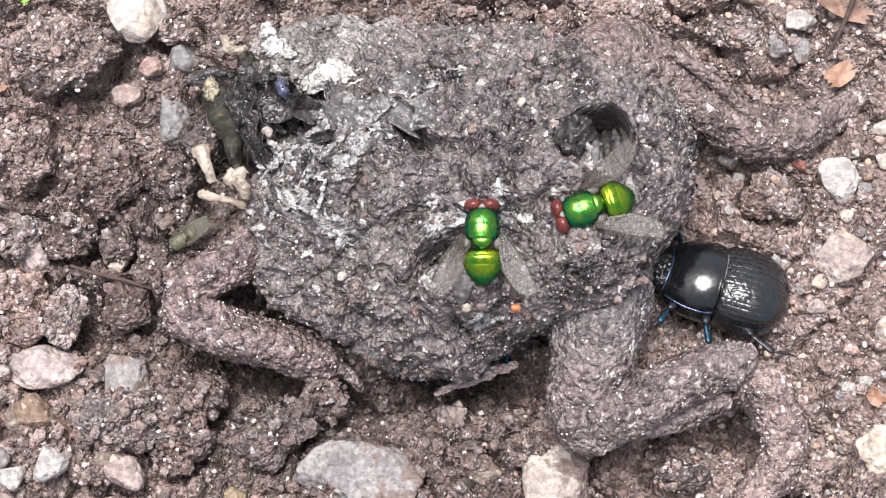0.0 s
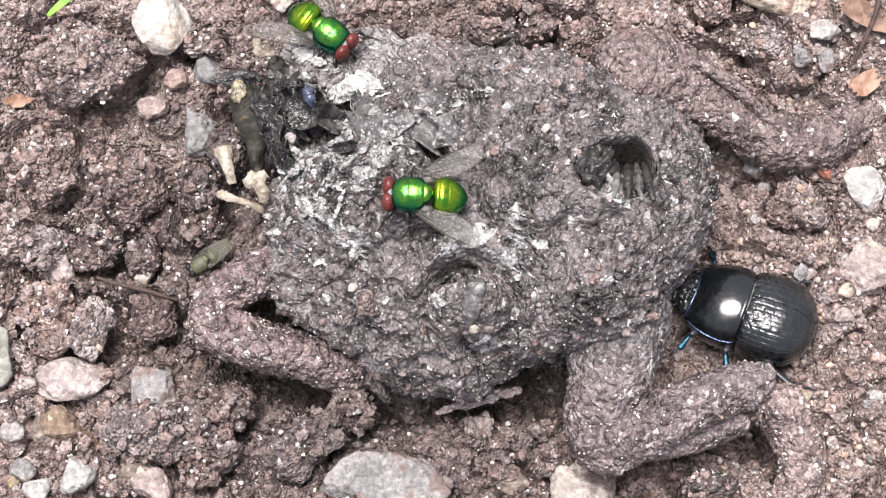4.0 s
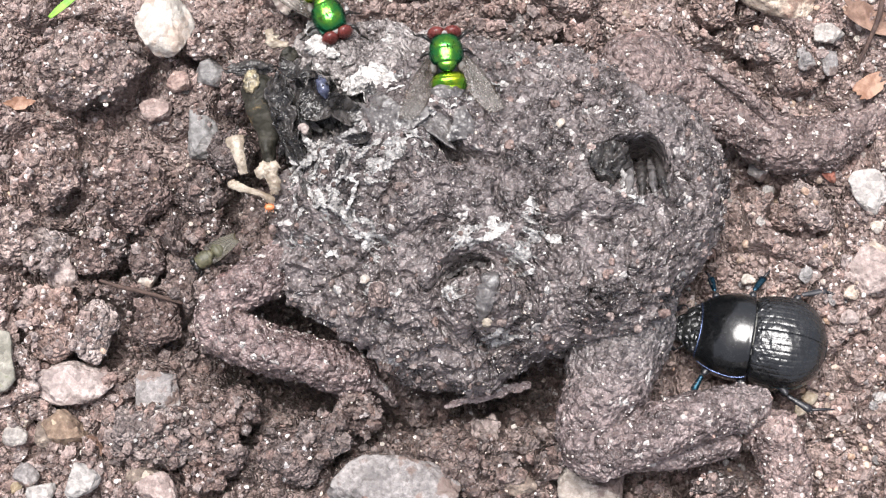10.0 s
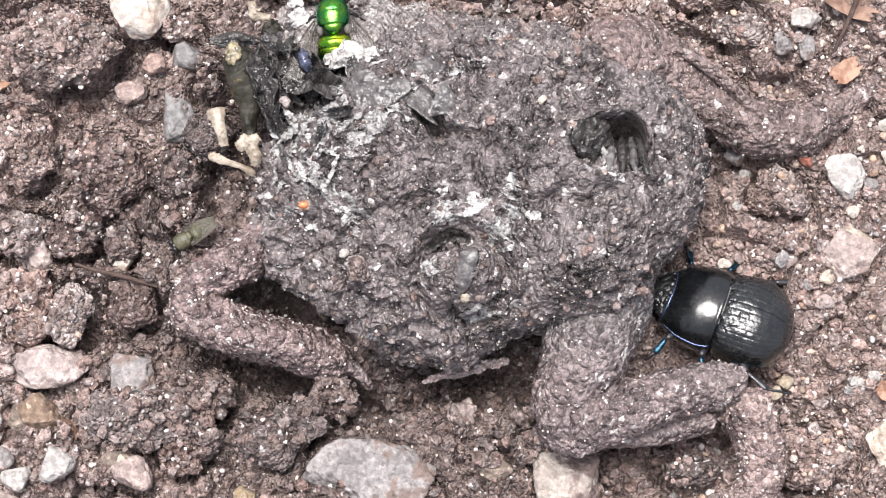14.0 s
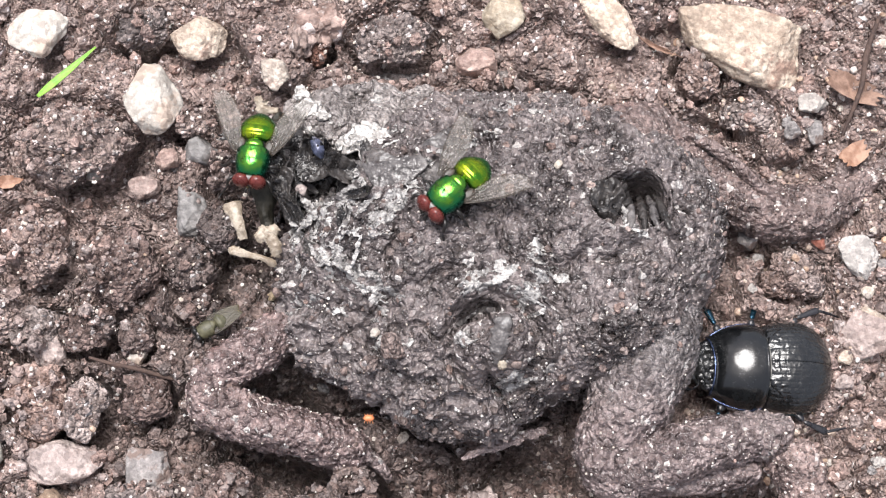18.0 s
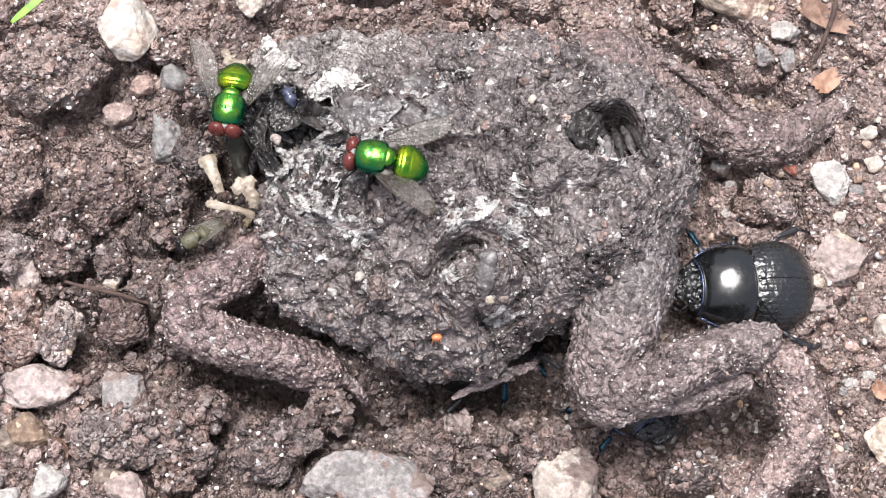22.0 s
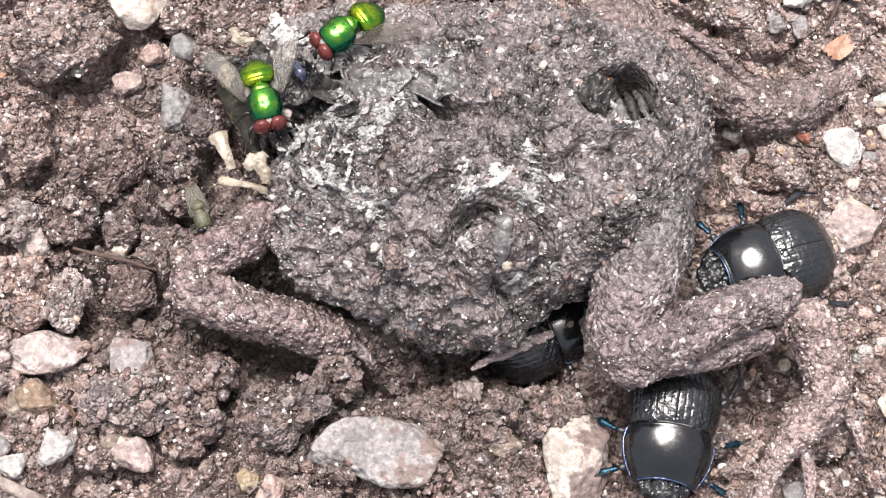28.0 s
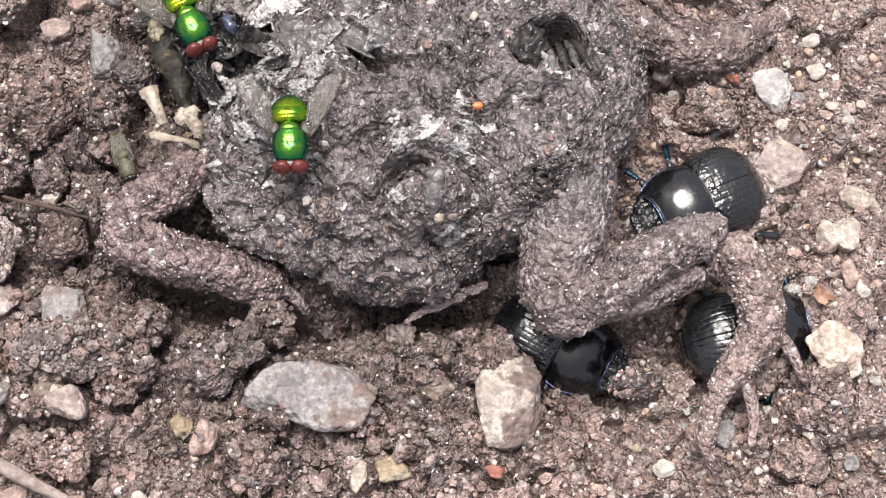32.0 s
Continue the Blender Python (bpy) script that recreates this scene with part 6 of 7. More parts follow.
def pronotum():
    v, a = np.meshgrid(np.linspace(0, 1, 60), np.linspace(-radians(108), radians(108), 90), indexing="ij")
    x = -0.1 + 5.3 * v
    w = 4.65 * np.sqrt(1 - 1.15 * (v - 0.3) ** 2) * (1 - 0.1 * np.exp(-v / 0.03))
    h = 3.75 * np.sqrt(1 - 1.1 * (v - 0.22) ** 2) * (1 - 0.06 * np.exp(-v / 0.03))
    lip = 0.1 * (np.exp(-((v - 0.03) / 0.015) ** 2) + np.exp(-((v - 0.985) / 0.02) ** 2))
    dent = 0.05 * np.exp(-((np.abs(a) - 0.9) / 0.16) ** 2 - ((v - 0.55) / 0.06) ** 2)
    dent = dent + 0.03 * rough(v * 3.2, a * 1.7, 0 * a, 1.0, 3, 14)
    w, h = w + lip - dent, h + lip - dent
    x = x + 0.45 * np.sin(a) ** 2 * v ** 3 - 0.25 * np.cos(a) ** 2 * (1 - v) ** 4
    pts = np.stack([x, w * np.sin(a), 1.95 + h * np.sign(np.cos(a)) * np.abs(np.cos(a)) ** 0.85], -1)
    return slab("pronotum", pts, 0.12), pts


def make_beetle(size=0.95):
    beetle = empty("dung_beetle", "glossy black dung beetle with blue metallic rims on soil", "beetle", "beetles at the carcass")
    for s in (1, -1):
        part("elytron", elytron(s), ridge_mat, beetle, "ridged black wing case")
    me, pts = pronotum()
    shield = part("pronotum", me, beetle_mat, beetle, "smooth polished black neck shield")
    for line in (pts[:, 10], pts[:, -11], pts[-1, 9:-9:3]):
        part("rim", tube_mesh("rim", np.c_[line[:: max(1, len(line) // 14)], np.full(len(line[:: max(1, len(line) // 14)]), 0.11)], rings=44, sides=7), blue_rim_mat, shield, "thin blue metallic rim")
    fringe = pts[0, 8:-8:4]
    part("fringe", tube_mesh("fringe", np.c_[fringe + (0, 0, 0.02), np.full(len(fringe), 0.07)], rings=60, sides=6, grain_mm=0.05, fine=0.03), palp_mat, shield, "thin greyish hind fringe")
    part("belly", blob_mesh("belly", (-1.2, 0, 2.1), (6.6, 4.1, 1.7), rows=26, cols=32, power=0.7), teal_mat, beetle, "dark blue-green underside")
    for s in (1, -1):
        edge = [(-0.3, s * 4.2, 2.0, 0.14), (-3.2, s * 4.84, 2.0, 0.14), (-5.6, s * 4.2, 1.8, 0.12), (-7.3, s * 2.2, 1.7, 0.08)]
        part("side_rim", tube_mesh("side_rim", edge, rings=40, sides=8), teal_rim_mat, beetle, "teal metallic rim")
    head = part("head", blob_mesh("head", (4.7, 0, 2.3), (1.8, 2.7, 1.15), rows=24, cols=32, power=0.75), head_mat, beetle, "flat black head with grey mouthparts")
    part("clypeus", blob_mesh("clypeus", (6.0, 0, 2.4), (1.1, 1.6, 0.5), rows=16, cols=22, power=0.6), head_mat, head)
    for s in (1, -1):
        part("mandible", tube_mesh("mandible", [(6.1, s * 1.0, 2.0, 0.42), (7.0, s * 0.95, 1.95, 0.36), (7.5, s * 0.35, 1.9, 0.14)], rings=20, sides=12, flat=0.6), palp_mat, head)
        part("eye", blob_mesh("eye", (4.9, s * 2.4, 2.5), (0.42, 0.32, 0.42), rows=12, cols=16), bristle_mat, head)
        part("antenna", tube_mesh("antenna", [(5.5, s * 1.5, 2.4, 0.09), (6.2, s * 2.3, 2.6, 0.08), (6.7, s * 2.5, 2.2, 0.1), (7.0, s * 2.35, 1.9, 0.26), (7.2, s * 2.1, 1.7, 0.22), (7.3, s * 1.95, 1.6, 0.08)], rings=30, sides=8), bristle_mat, head)
        part("palp", tube_mesh("palp", [(5.8, s * 0.6, 1.7, 0.14), (6.8, s * 0.7, 1.7, 0.18), (7.3, s * 0.5, 1.6, 0.12)], rings=14, sides=8), palp_mat, head)
        legs = (((3.7, 3.0, 1.6), (4.5, 4.7, 2.0), (5.2, 6.4, 1.5), (6.0, 7.3, 0.9)), ((0.6, 3.2, 1.5), (0.5, 5.4, 1.9), (-0.3, 7.3, 1.2), (-1.1, 8.6, 0.8)), ((-2.6, 3.2, 1.5), (-4.4, 5.6, 2.0), (-6.9, 6.6, 1.5), (-9.4, 6.0, 0.9)))
        for n, joints in enumerate(legs):
            a, b, c, d = (np.array((p[0], s * p[1], p[2])) for p in joints)
            leg = part("leg", tube_mesh("leg", [(*a, 0.42), (*((a + b) / 2), 0.5), (*b, 0.32)], rings=18, sides=12, flat=0.7), bristle_mat, beetle, "blue-black spiny leg")
            part("shin", tube_mesh("shin", [(*b, 0.24), (*((b + c) / 2), 0.32), (*c, 0.42), (*(c + 0.05 * (c - b)), 0.2)], rings=20, sides=12, flat=0.6), teal_shin_mat if n < 2 else bristle_mat, leg)
            part("tarsus", tube_mesh("tarsus", [(*c, 0.16), (*((c + d) / 2 + (0, 0, 0.15)), 0.15), (*d, 0.08)], rings=16, sides=8), bristle_mat, leg)
            for k in range(4):
                p = b + (c - b) * (0.35 + 0.2 * k)
                o = np.array((0.5, s * 0.5, 0.1)) if n == 0 else np.array((-0.35, s * 0.5, 0.0))
                part("spine", tube_mesh("spine", [(*p, 0.12), (*(p + 0.6 * o), 0.08), (*(p + o), 0.02)], rings=6, sides=6), bristle_mat, leg)
    for ob in (head, *head.children):
        ob.data.transform(Matrix.Translation((0.0009, 0, 0.0003)))
    for ob in beetle.children_recursive:
        if not ob.data.get("sized"):
            ob.data.transform(Matrix.Scale(size, 4))
            ob.data["sized"] = True
    return beetle


beetle_one = make_beetle()
beetle_two = copy_thing(beetle_one, Matrix())
beetle_three = copy_thing(beetle_one, Matrix())

mite = empty("mite", "tiny orange mite crawling on the carcass", "mite")
part("body", blob_mesh("mite_body", (0, 0, 0.3), (0.52, 0.34, 0.3), rows=14, cols=18), mite_mat, mite)
for s in (1, -1):
    for k in range(4):
        x = 0.3 - 0.2 * k
        part("leg", tube_mesh("mite_leg", [(x, s * 0.2, 0.25, 0.04), (x * 1.3, s * 0.4, 0.25, 0.03), (x * 1.4, s * 0.5, 0.0, 0.02)], rings=8, sides=6), mite_mat, mite)


def motions():
    walk(fly_one, [(0, at(6.5, -0.4, 12.9, 94)), (0.5, at(2.5, 4.7, 13.5, 179)), (1, at(-15.5, 21.6, 5.2, 94)), (1.5, at(-15.5, 21.6, 5.2, 96)),
        (2, at(-16.0, 22.2, 4.9, 92)), (2.25, at(-14.7, 23.6, 4.0, 34)), (2.5, at(-13.0, 24.6, 3.3, -21)), (3, at(-13.3, 24.8, 3.2, -21)),
        (3.5, at(-13.9, 23.4, 4.0, -26)), (5.5, at(-9.4, 21.0, 4.8, -47)), (6, at(-9.5, 20.8, 4.9, -39)), (6.5, at(-9.5, 20.5, 5.0, -47)),
        (7, at(-9.0, 20.8, 4.8, -45)), (7.5, at(-9.9, 21.6, 4.7, -45)), (8, at(-9.2, 21.4, 4.7, -45)), (8.5, at(-9.2, 21.5, 4.7, -47)),
        (9, at(-10.3, 27.0, 2.3, -37)), (9.5, at(-11.1, 23.2, 4.0, -27)), (10, at(-14.1, 24.7, 3.3, -62)), (10.5, at(-18.4, 24.7, 3.1, -85)),
        (11, at(-18.3, 24.4, 3.3, -87)), (11.5, at(-17.9, 23.8, 3.7, -85)), (12, at(-18.0, 22.4, 4.6, -85)), (12.5, at(-17.5, 22.4, 4.7, -85)),
        (13, at(-16.0, 23.2, 7.2, -27)), (13.5, at(-16.4, 25.8, 2.7, -67)), (14, at(-13.1, 27.9, 2.1, -87)), (14.5, at(-5.6, 25.5, 6.5, -117)),
        (14.75, at(2.0, 18.2, 15.1, -162)), (15, at(7.9, 15.6, 14.3, -197)), (15.5, at(4.3, 15.5, 11.5, -162)), (17.5, at(0.0, 10.8, 12.7, -128)),
        (18, at(-0.1, 10.7, 12.7, -136)), (18.5, at(-3.2, 6.3, 12.9, -134)), (19, at(-3.8, 6.1, 12.8, -142)), (19.5, at(-3.6, 5.4, 12.9, -146)),
        (20, at(-3.4, 5.1, 12.9, -146)), (20.5, at(-3.5, 5.6, 12.9, -164)), (21, at(-3.1, 6.2, 12.9, -183)), (21.5, at(-3.1, 5.3, 12.9, -178)),
        (22, at(-4.6, 6.0, 12.7, -189)), (22.5, at(-7.3, 5.1, 12.0, -171)), (23, at(-9.0, 6.2, 11.5, -219)), (23.5, at(-11.1, 9.2, 10.4, -229)),
        (24, at(-10.9, 9.9, 10.3, -229)), (24.5, at(-8.4, 17.5, 8.2, -271)), (25, at(-6.6, 16.3, 9.6, -339)), (25.5, at(-6.3, 15.9, 9.8, -337)),
        (26.5, at(-6.0, 16.3, 9.7, -284)), (27.5, at(-6.5, 17.5, 8.9, -233)), (27.75, at(-7.7, 17.3, 8.6, -188)), (28, at(-9.4, 17.0, 8.0, -143)),
        (28.5, at(-10.1, 17.7, 7.2, -158)), (29, at(-11.5, 19.5, 5.4, -118)), (30, at(-17.4, 17.8, 7.0, -89)), (30.5, at(-19.2, 13.5, 7.4, -79)),
        (31, at(-17.9, 14.5, 7.6, -79)), (31.5, at(-18.7, 13.6, 7.6, -74)), (32, at(-16.9, 12.2, 6.9, -64))])
    walk(fly_two, [(0, at(16.0, 2.6, 11.7, 201)), (0.5, at(16.2, 1.9, 11.6, 219)), (1, at(3.6, 3.3, 13.5, 186)), (1.5, at(1.6, 2.4, 13.3, 196)),
        (2, at(1.7, 2.4, 13.3, 204)), (2.5, at(-2.6, 3.5, 13.0, 191)), (3, at(-2.4, 3.8, 13.0, 189)), (3.5, at(-2.7, 3.5, 13.0, 184)),
        (5.5, at(-1.7, 4.3, 13.1, 143)), (6, at(-0.5, 6.1, 13.3, 105)), (6.5, at(-0.8, 6.3, 13.2, 108)), (7, at(-2.8, 8.0, 12.8, 133)),
        (7.5, at(-4.2, 8.0, 12.6, 158)), (8, at(-3.8, 9.0, 12.5, 161)), (8.5, at(-3.8, 10.8, 12.2, 133)), (9, at(-2.9, 13.7, 11.6, 115)),
        (9.5, at(-1.4, 17.3, 10.2, 95)), (10, at(-1.5, 18.6, 9.4, 98)), (10.5, at(-3.9, 17.8, 9.5, 148)), (11, at(-5.2, 17.2, 9.5, 153)),
        (11.5, at(-5.9, 19.3, 7.8, 143)), (12, at(-5.3, 20.3, 7.1, 148)), (12.5, at(-6.3, 21.7, 4.9, 143)), (13, at(-10.2, 22.5, 4.4, 103)),
        (13.5, at(-10.8, 22.0, 4.7, 108)), (14, at(-10.8, 21.9, 4.7, 98)), (14.5, at(-13.4, 19.7, 5.7, 148)), (15, at(-14.0, 19.6, 5.9, 191)),
        (15.5, at(-13.7, 20.0, 5.7, 201)), (17.5, at(-19.4, 17.9, 6.6, 237)), (18, at(-19.6, 15.6, 7.1, 264)), (18.5, at(-19.8, 15.3, 7.0, 263)),
        (19, at(-19.7, 13.9, 7.2, 263)), (19.5, at(-19.0, 14.0, 7.5, 261)), (20, at(-18.8, 13.4, 7.5, 263)), (20.5, at(-18.8, 12.8, 7.5, 266)),
        (21, at(-18.8, 12.8, 7.5, 264)), (21.5, at(-19.0, 12.7, 7.4, 262)), (22, at(-19.4, 12.8, 7.3, 263)), (22.5, at(-19.3, 12.8, 7.3, 263)),
        (23, at(-19.6, 13.2, 7.2, 263)), (23.5, at(-20.0, 13.6, 7.1, 263)), (24, at(-17.7, 11.0, 6.9, 286)), (24.5, at(-17.8, 11.4, 7.1, 289)),
        (25, at(-17.3, 10.6, 6.6, 289)), (25.5, at(-16.4, 9.4, 7.2, 293)), (27.5, at(-16.3, 8.7, 7.5, 294)), (28, at(-16.7, 9.9, 6.8, 287)),
        (28.5, at(-15.1, 7.2, 8.6, 294)), (29, at(-12.6, 4.8, 10.1, 312)), (29.5, at(-11.4, 3.8, 10.6, 326)), (30, at(-10.7, 4.1, 10.9, 336)),
        (30.5, at(-5.7, 1.4, 12.2, 323)), (31, at(-6.1, 0.1, 11.9, 316)), (31.5, at(-6.9, -1.3, 11.4, 288)), (32, at(-6.6, -1.2, 11.5, 273))])
    walk(small_fly, [(0, at(-24.1, -0.6, 2.5, 219)), (3, at(-24.4, -1.9, 2.5, 219)), (6, at(-24.7, -1.3, 2.5, 218)), (9, at(-24.7, -1.0, 2.5, 218)),
        (13, at(-24.4, -0.9, 2.5, 215)), (15.5, at(-24.2, -0.6, 2.5, 215)), (18, at(-23.6, -0.5, 2.5, 214)), (19, at(-23.7, -0.2, 2.5, 213)),
        (23, at(-22.8, 0.9, 2.5, 213)), (24.5, at(-23.2, -0.4, 2.5, 213)), (25.5, at(-23.1, -0.3, 2.5, 216)), (27.5, at(-23.1, -0.4, 2.5, 252)),
        (28, at(-22.7, -0.5, 2.5, 292)), (29, at(-22.7, -0.6, 2.5, 292)), (30, at(-23.3, -0.8, 2.5, 291)), (31, at(-23.0, -0.9, 2.5, 291)),
        (32, at(-23.2, -0.7, 2.5, 291))])
    walk(beetle_one, [(0, at(29.9, -2.5, -0.4, 169, 0, 30)), (1, at(29.5, -3.5, -0.4, 170, 0, 30)), (2, at(29.8, -3.1, -0.2, 164, 3, 28)), (3, at(30.4, -2.7, -0.2, 160, 4, 24)),
        (5.5, at(29.5, -6.5, 0.1, 174, 10, 14)), (6, at(30.1, -6.5, 0.1, 175, 10, 12)), (7, at(29.1, -7.1, 0.2, 181, 12, 6)), (8, at(29.4, -6.9, 0.2, 183, 12, 6)),
        (9, at(29.7, -7.0, 0.2, 178, 11, 8)), (10, at(30.5, -6.3, 0.1, 173, 10, 8)), (11, at(30.5, -5.8, 0.0, 176, 9, 12)), (12, at(30.9, -5.9, 0.0, 174, 9, 12)),
        (13, at(30.1, -5.5, 0.0, 171, 9, 14)), (14, at(29.6, -5.6, 0.0, 164, 8, 16)), (15, at(30.2, -4.4, -0.4, 160, -2, 10)), (15.5, at(30.4, -3.0, -0.4, 163, -2, 4)),
        (17.5, at(31.0, -2.0, -0.4, 180, -4)), (18, at(31.4, -2.1, -0.4, 182, -4)), (19, at(30.9, -1.6, -0.4, 181, -4)), (20, at(32.0, -1.4, -0.4, 181, -7)),
        (21, at(32.8, -1.9, -0.4, 184, -7)), (22, at(32.5, -1.6, -0.4, 185, -7)), (23, at(32.4, -1.7, -0.4, 190, -7)), (24, at(32.4, -1.8, -0.4, 189, -7)),
        (25, at(33.0, -2.2, -0.4, 191, -7)), (25.5, at(33.5, -1.7, -0.4, 193, -7)), (27.5, at(33.2, -1.7, -0.4, 198, -7)), (28, at(33.4, -2.6, -0.4, 200, -7)),
        (29, at(33.7, -2.3, -0.4, 203, -7)), (30, at(33.8, -2.7, -0.4, 205, -7)), (31, at(33.4, -3.2, -0.4, 206, -7)), (32, at(33.5, -2.5, -0.4, 206, -7))])
    walk(beetle_two, [(0, at(9.8, 0.5, -5.0, -66)), (15, at(7.8, 1.5, -5.0, -67)), (18, at(8.0, 2.6, -5.0, -68)), (19, at(9.4, -1.0, -5.0, -69)),
        (19.5, at(14.8, -3.8, -5.0, -69)), (20, at(18.9, -7.9, -5.0, -69)), (21, at(20.1, -9.9, -5.0, -68)), (22, at(21.4, -10.4, -5.0, -59)),
        (23, at(24.8, -14.3, -2.0, -29)), (24, at(23.8, -14.9, -3.2, -44)), (24.5, at(24.7, -16.0, -2.1, -57)), (25, at(24.6, -15.8, -2.2, -61)),
        (25.5, at(24.5, -16.0, -2.4, -67)), (27.5, at(23.2, -19.3, -1.6, -93)), (28, at(23.9, -19.9, -1.1, -98)), (28.5, at(24.1, -20.8, -1.0, -100)),
        (29, at(24.0, -21.7, -1.0, -100)), (29.5, at(26.4, -23.8, -1.0, -74)), (30, at(30.5, -22.3, -1.0, -29)), (30.5, at(32.7, -20.5, -1.0, -9)),
        (31, at(36.3, -18.6, -1.8, 7)), (31.5, at(39.0, -18.1, -1.8, 9)), (32, at(39.5, -15.5, -1.8, 11))])
    walk(beetle_three, [(0, at(6.9, -3.4, -7.0, 24)), (15, at(4.8, -1.9, -7.0, 23)), (19, at(4.9, -1.8, -7.0, 21)), (22, at(6.8, -6.0, -7.0, 21)),
        (23, at(10.5, -6.4, -7.0, 21)), (24, at(10.4, -7.6, -7.0, 21)), (24.5, at(11.2, -8.2, -7.0, 23)), (25, at(10.4, -8.1, -7.0, 23)),
        (25.5, at(10.5, -7.9, -7.0, 23)), (27.5, at(11.4, -7.0, -7.0, 24)), (28, at(12.4, -8.2, -7.0, 24)), (29, at(6.5, -6.9, -7.0, 2)),
        (30, at(9.6, -8.2, -7.0, -19)), (30.5, at(17.3, -14.7, -7.0, -24)), (31, at(20.5, -15.7, -7.0, -26)), (31.5, at(20.4, -16.1, -7.0, -27)),
        (32, at(20.8, -15.9, -7.0, -28))])
    walk(mite, [(0, at(10.0, -6.6, 10.5, 4)), (3, at(-1.5, -12.7, 5.6, 4)), (6, at(-11.9, -7.8, 5.8, 3)), (9, at(-18.8, 4.0, 5.5, 3)),
        (13, at(-13.8, 3.5, 9.4, 3)), (15.5, at(-10.0, -2.8, 9.8, 3)), (19, at(-5.1, -10.6, 6.9, 1)), (21, at(0.2, -9.9, 8.8, 2)),
        (24, at(5.0, -9.2, 9.5, 1)), (25.5, at(11.3, -1.4, 12.2, 1)), (28, at(16.9, 12.7, 10.3, 2)), (30, at(13.7, 8.3, 12.2, 1)),
        (31.5, at(9.8, 4.0, 13.1, 1)), (32, at(10.9, 3.1, 12.9, 1))])
    walk(toad_body, [(0, at(0.67, -0.59, 0, 6.09)), (0.5, at(0.73, -1.13, 0, 5.75)), (1, at(0.54, -1.32, 0, 5.67)), (1.5, at(0.62, -1.31, 0, 5.65)),
        (2, at(0.49, -1.27, 0, 5.42)), (2.5, at(0.04, -0.78, 0, 5.34)), (3, at(-0.09, -0.83, 0, 5.05)), (3.5, at(-0.53, -1.24, 0, 2.42)),
        (5.5, at(-0.77, -1.64, 0, 0.08)), (6, at(-0.90, -1.66, 0, -0.72)), (6.5, at(-1.18, -1.92, 0, -1.96)), (7, at(-1.03, -2.04, 0, -1.67)),
        (7.5, at(-0.84, -1.92, 0, -1.64)), (8, at(-0.59, -1.85, 0, -1.52)), (8.5, at(-0.64, -1.60, 0, -0.72)), (9, at(-0.89, -1.47, 0, -0.51)),
        (9.5, at(-1.05, -1.05, 0, -0.05)), (10, at(-0.32, -0.53, 0, 0.17)), (10.5, at(0.01, -0.07, 0, 0.42)), (11, at(-0.06, -0.12, 0, -0.35)),
        (11.5, at(-0.01, -0.34, 0, 0.27)), (12, at(-0.01, 0.05, 0, -0.33)), (12.5, at(0.00, 0.21, 0, -0.23)), (13, at(0.00, 0.00, 0, 0.00)),
        (13.5, at(0.12, 0.00, 0, 0.10)), (14, at(-0.01, 0.36, 0, -0.53)), (14.5, at(-0.08, 0.59, 0, -0.65)), (15, at(0.05, 0.93, 0, -0.26)),
        (15.5, at(0.21, 1.54, 0, 0.92)), (17.5, at(0.89, 1.17, 0, 3.63)), (18, at(0.89, 1.52, 0, 3.43)), (18.5, at(1.04, 1.12, 0, 4.73)),
        (19, at(1.04, 1.16, 0, 5.25)), (19.5, at(1.44, 0.95, 0, 6.22)), (20, at(1.51, 0.52, 0, 6.99)), (20.5, at(1.45, 0.27, 0, 7.03)),
        (21, at(1.56, -0.26, 0, 7.06)), (21.5, at(1.35, -0.20, 0, 6.41)), (22, at(1.51, -0.28, 0, 6.76)), (22.5, at(1.65, -0.06, 0, 7.43)),
        (23, at(1.66, -0.22, 0, 7.83)), (23.5, at(1.70, -0.46, 0, 7.95)), (24, at(1.59, -0.43, 0, 7.70)), (24.5, at(1.61, -0.44, 0, 7.39)),
        (25, at(1.74, -0.43, 0, 7.63)), (25.5, at(1.83, -0.19, 0, 7.89)), (28, at(2.08, -0.76, 0, 8.45)), (30, at(2.17, -1.42, 0, 8.45)),
        (32, at(2.31, -1.60, 0, 8.47))])
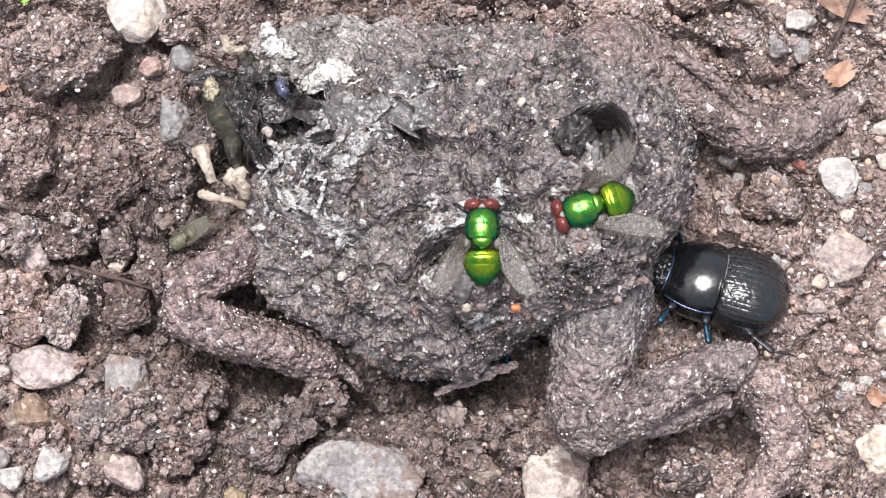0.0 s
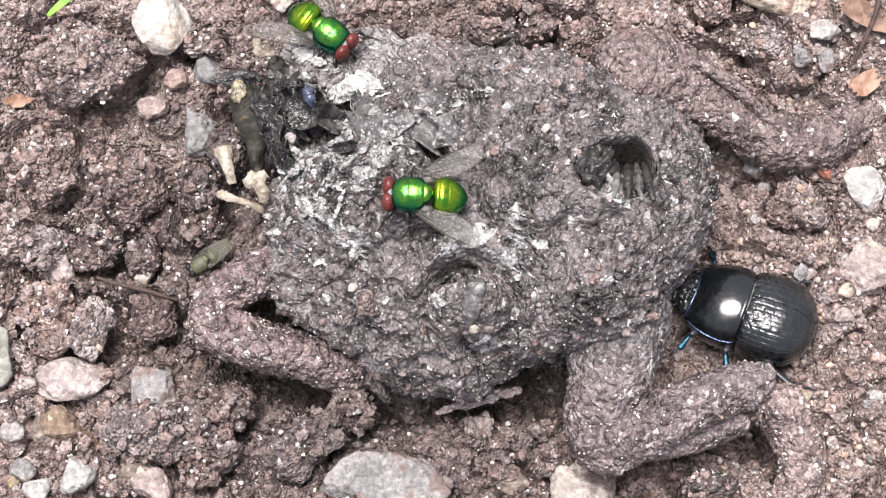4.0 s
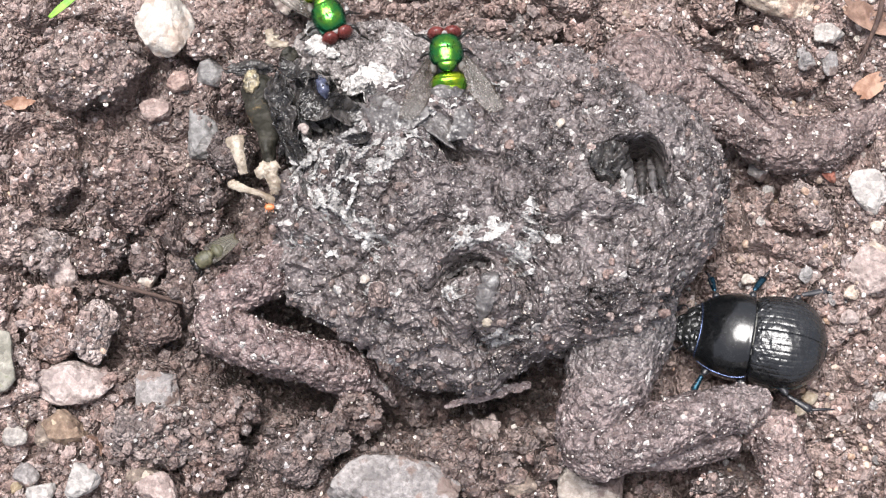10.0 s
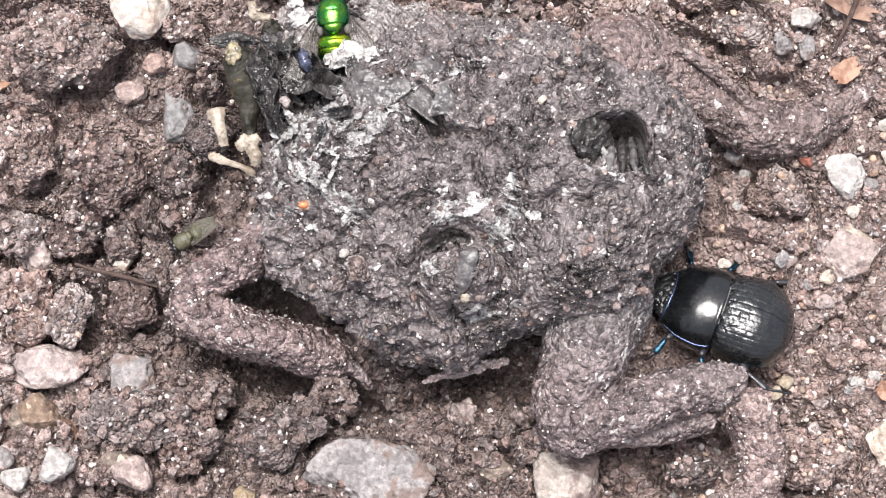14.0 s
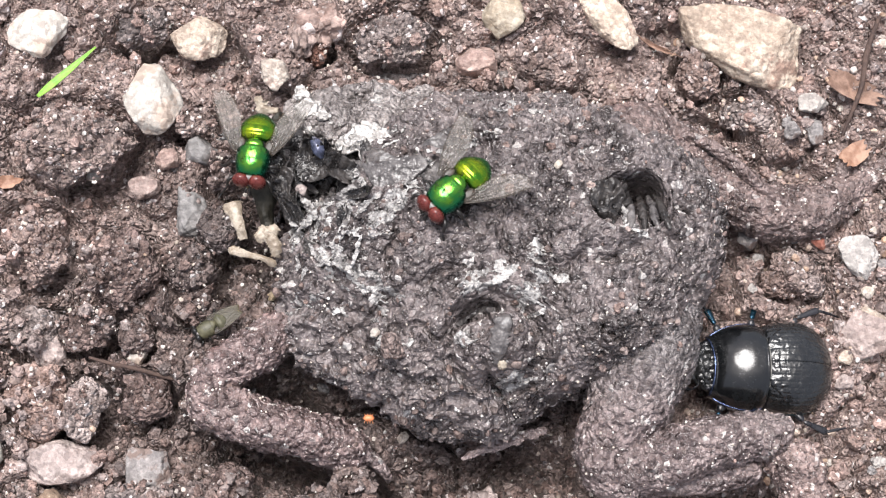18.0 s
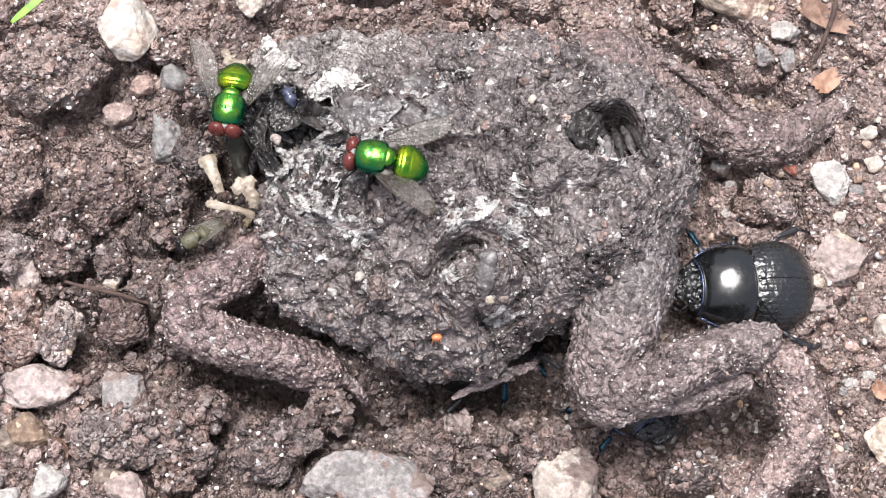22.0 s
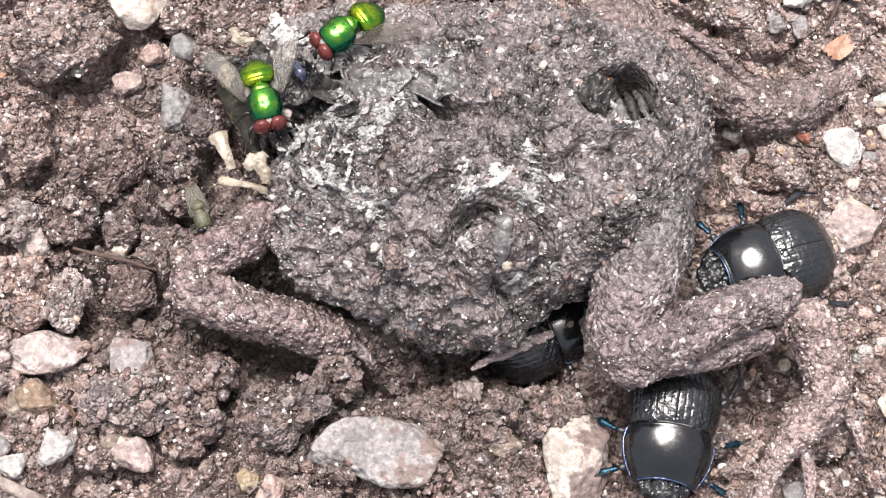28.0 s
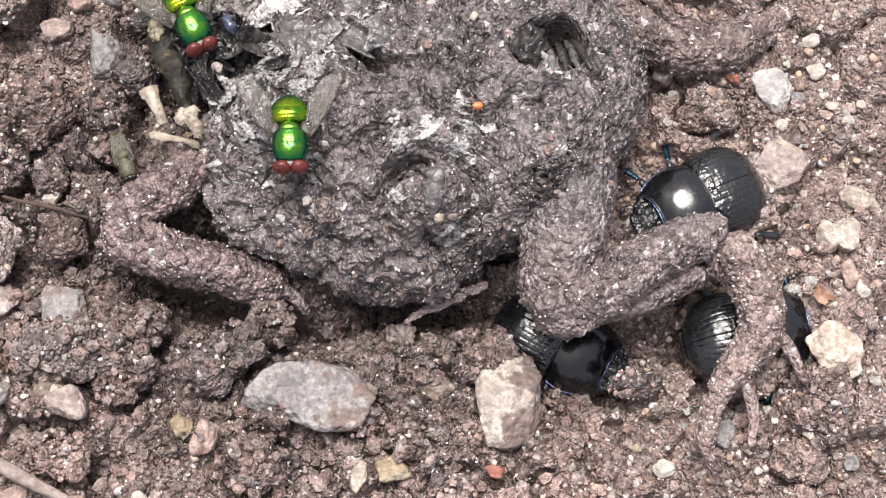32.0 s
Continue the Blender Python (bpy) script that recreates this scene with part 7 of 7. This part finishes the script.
    walk(hind_leg, [(0, at(0.46, -1.45, 0.0, 7.92)), (3, at(-0.14, -2.01, 0.0, 9.08)), (5.5, at(-0.89, -2.50, 0.0, 3.39)), (6, at(-1.12, -2.45, 0.0, 2.88)),
        (6.5, at(-1.32, -2.20, 0.0, 0.57)), (7, at(-1.22, -2.07, 0.0, 0.34)), (7.5, at(-1.18, -1.89, 0.0, 0.17)), (8, at(-0.93, -1.61, 0.0, -0.30)),
        (8.5, at(-0.87, -1.46, 0.0, -0.31)), (9, at(-1.45, -1.79, 0.0, 1.13)), (9.5, at(-1.64, -1.76, 0.0, 2.33)), (10, at(-0.26, -0.77, 0.0, 0.37)),
        (10.5, at(0.03, -0.48, 0.0, 0.96)), (11, at(-0.21, -0.74, 0.0, 1.39)), (11.5, at(-0.03, -0.44, 0.0, 0.74)), (12, at(-0.02, -0.32, 0.0, 0.62)),
        (12.5, at(-0.07, 0.02, 0.0, 0.14)), (13, at(0.00, 0.00, 0.0, 0.00)), (13.5, at(-0.02, -0.08, 0.0, 0.33)), (14, at(-0.14, 0.20, 0.0, -0.20)),
        (14.5, at(-0.24, 0.30, 0.0, -0.15)), (15, at(0.02, 0.67, 0.0, 0.31)), (15.5, at(0.57, 1.73, 0.3, 0.31)), (18, at(2.49, 4.53, 1.8, -3.24)),
        (18.5, at(1.48, 2.02, 2.1, 1.95)), (19, at(1.87, 2.61, 2.4, 1.75)), (19.5, at(2.49, 2.96, 2.7, 1.63)), (20, at(2.23, 2.94, 3.0, 2.82)),
        (20.5, at(1.96, 2.76, 3.0, 3.17)), (21, at(2.38, 1.95, 3.0, 2.87)), (21.5, at(2.04, 2.42, 3.0, 2.30)), (22, at(2.20, 2.05, 3.0, 3.10)),
        (22.5, at(2.27, 2.25, 3.0, 4.36)), (23, at(1.91, 2.11, 3.0, 5.77)), (23.5, at(1.57, 1.62, 3.0, 6.93)), (24, at(1.60, 1.73, 3.0, 6.39)),
        (24.5, at(1.79, 1.97, 3.0, 5.43)), (25, at(2.25, 1.98, 3.0, 5.13)), (25.5, at(2.76, 2.49, 3.0, 4.29)), (27.5, at(2.43, 1.57, 3.0, 5.70)),
        (28, at(2.62, 1.87, 3.0, 5.30)), (28.5, at(2.69, 1.84, 3.0, 5.10)), (29, at(2.68, 1.50, 3.0, 5.42)), (29.5, at(2.81, 1.26, 3.0, 5.03)),
        (30, at(2.60, 0.89, 3.0, 5.45)), (30.5, at(2.39, 0.29, 3.0, 6.32)), (31, at(2.35, -0.01, 3.0, 7.51)), (31.5, at(2.06, -0.64, 3.0, 9.67)),
        (32, at(1.68, -0.63, 3.0, 10.62))])


motions()
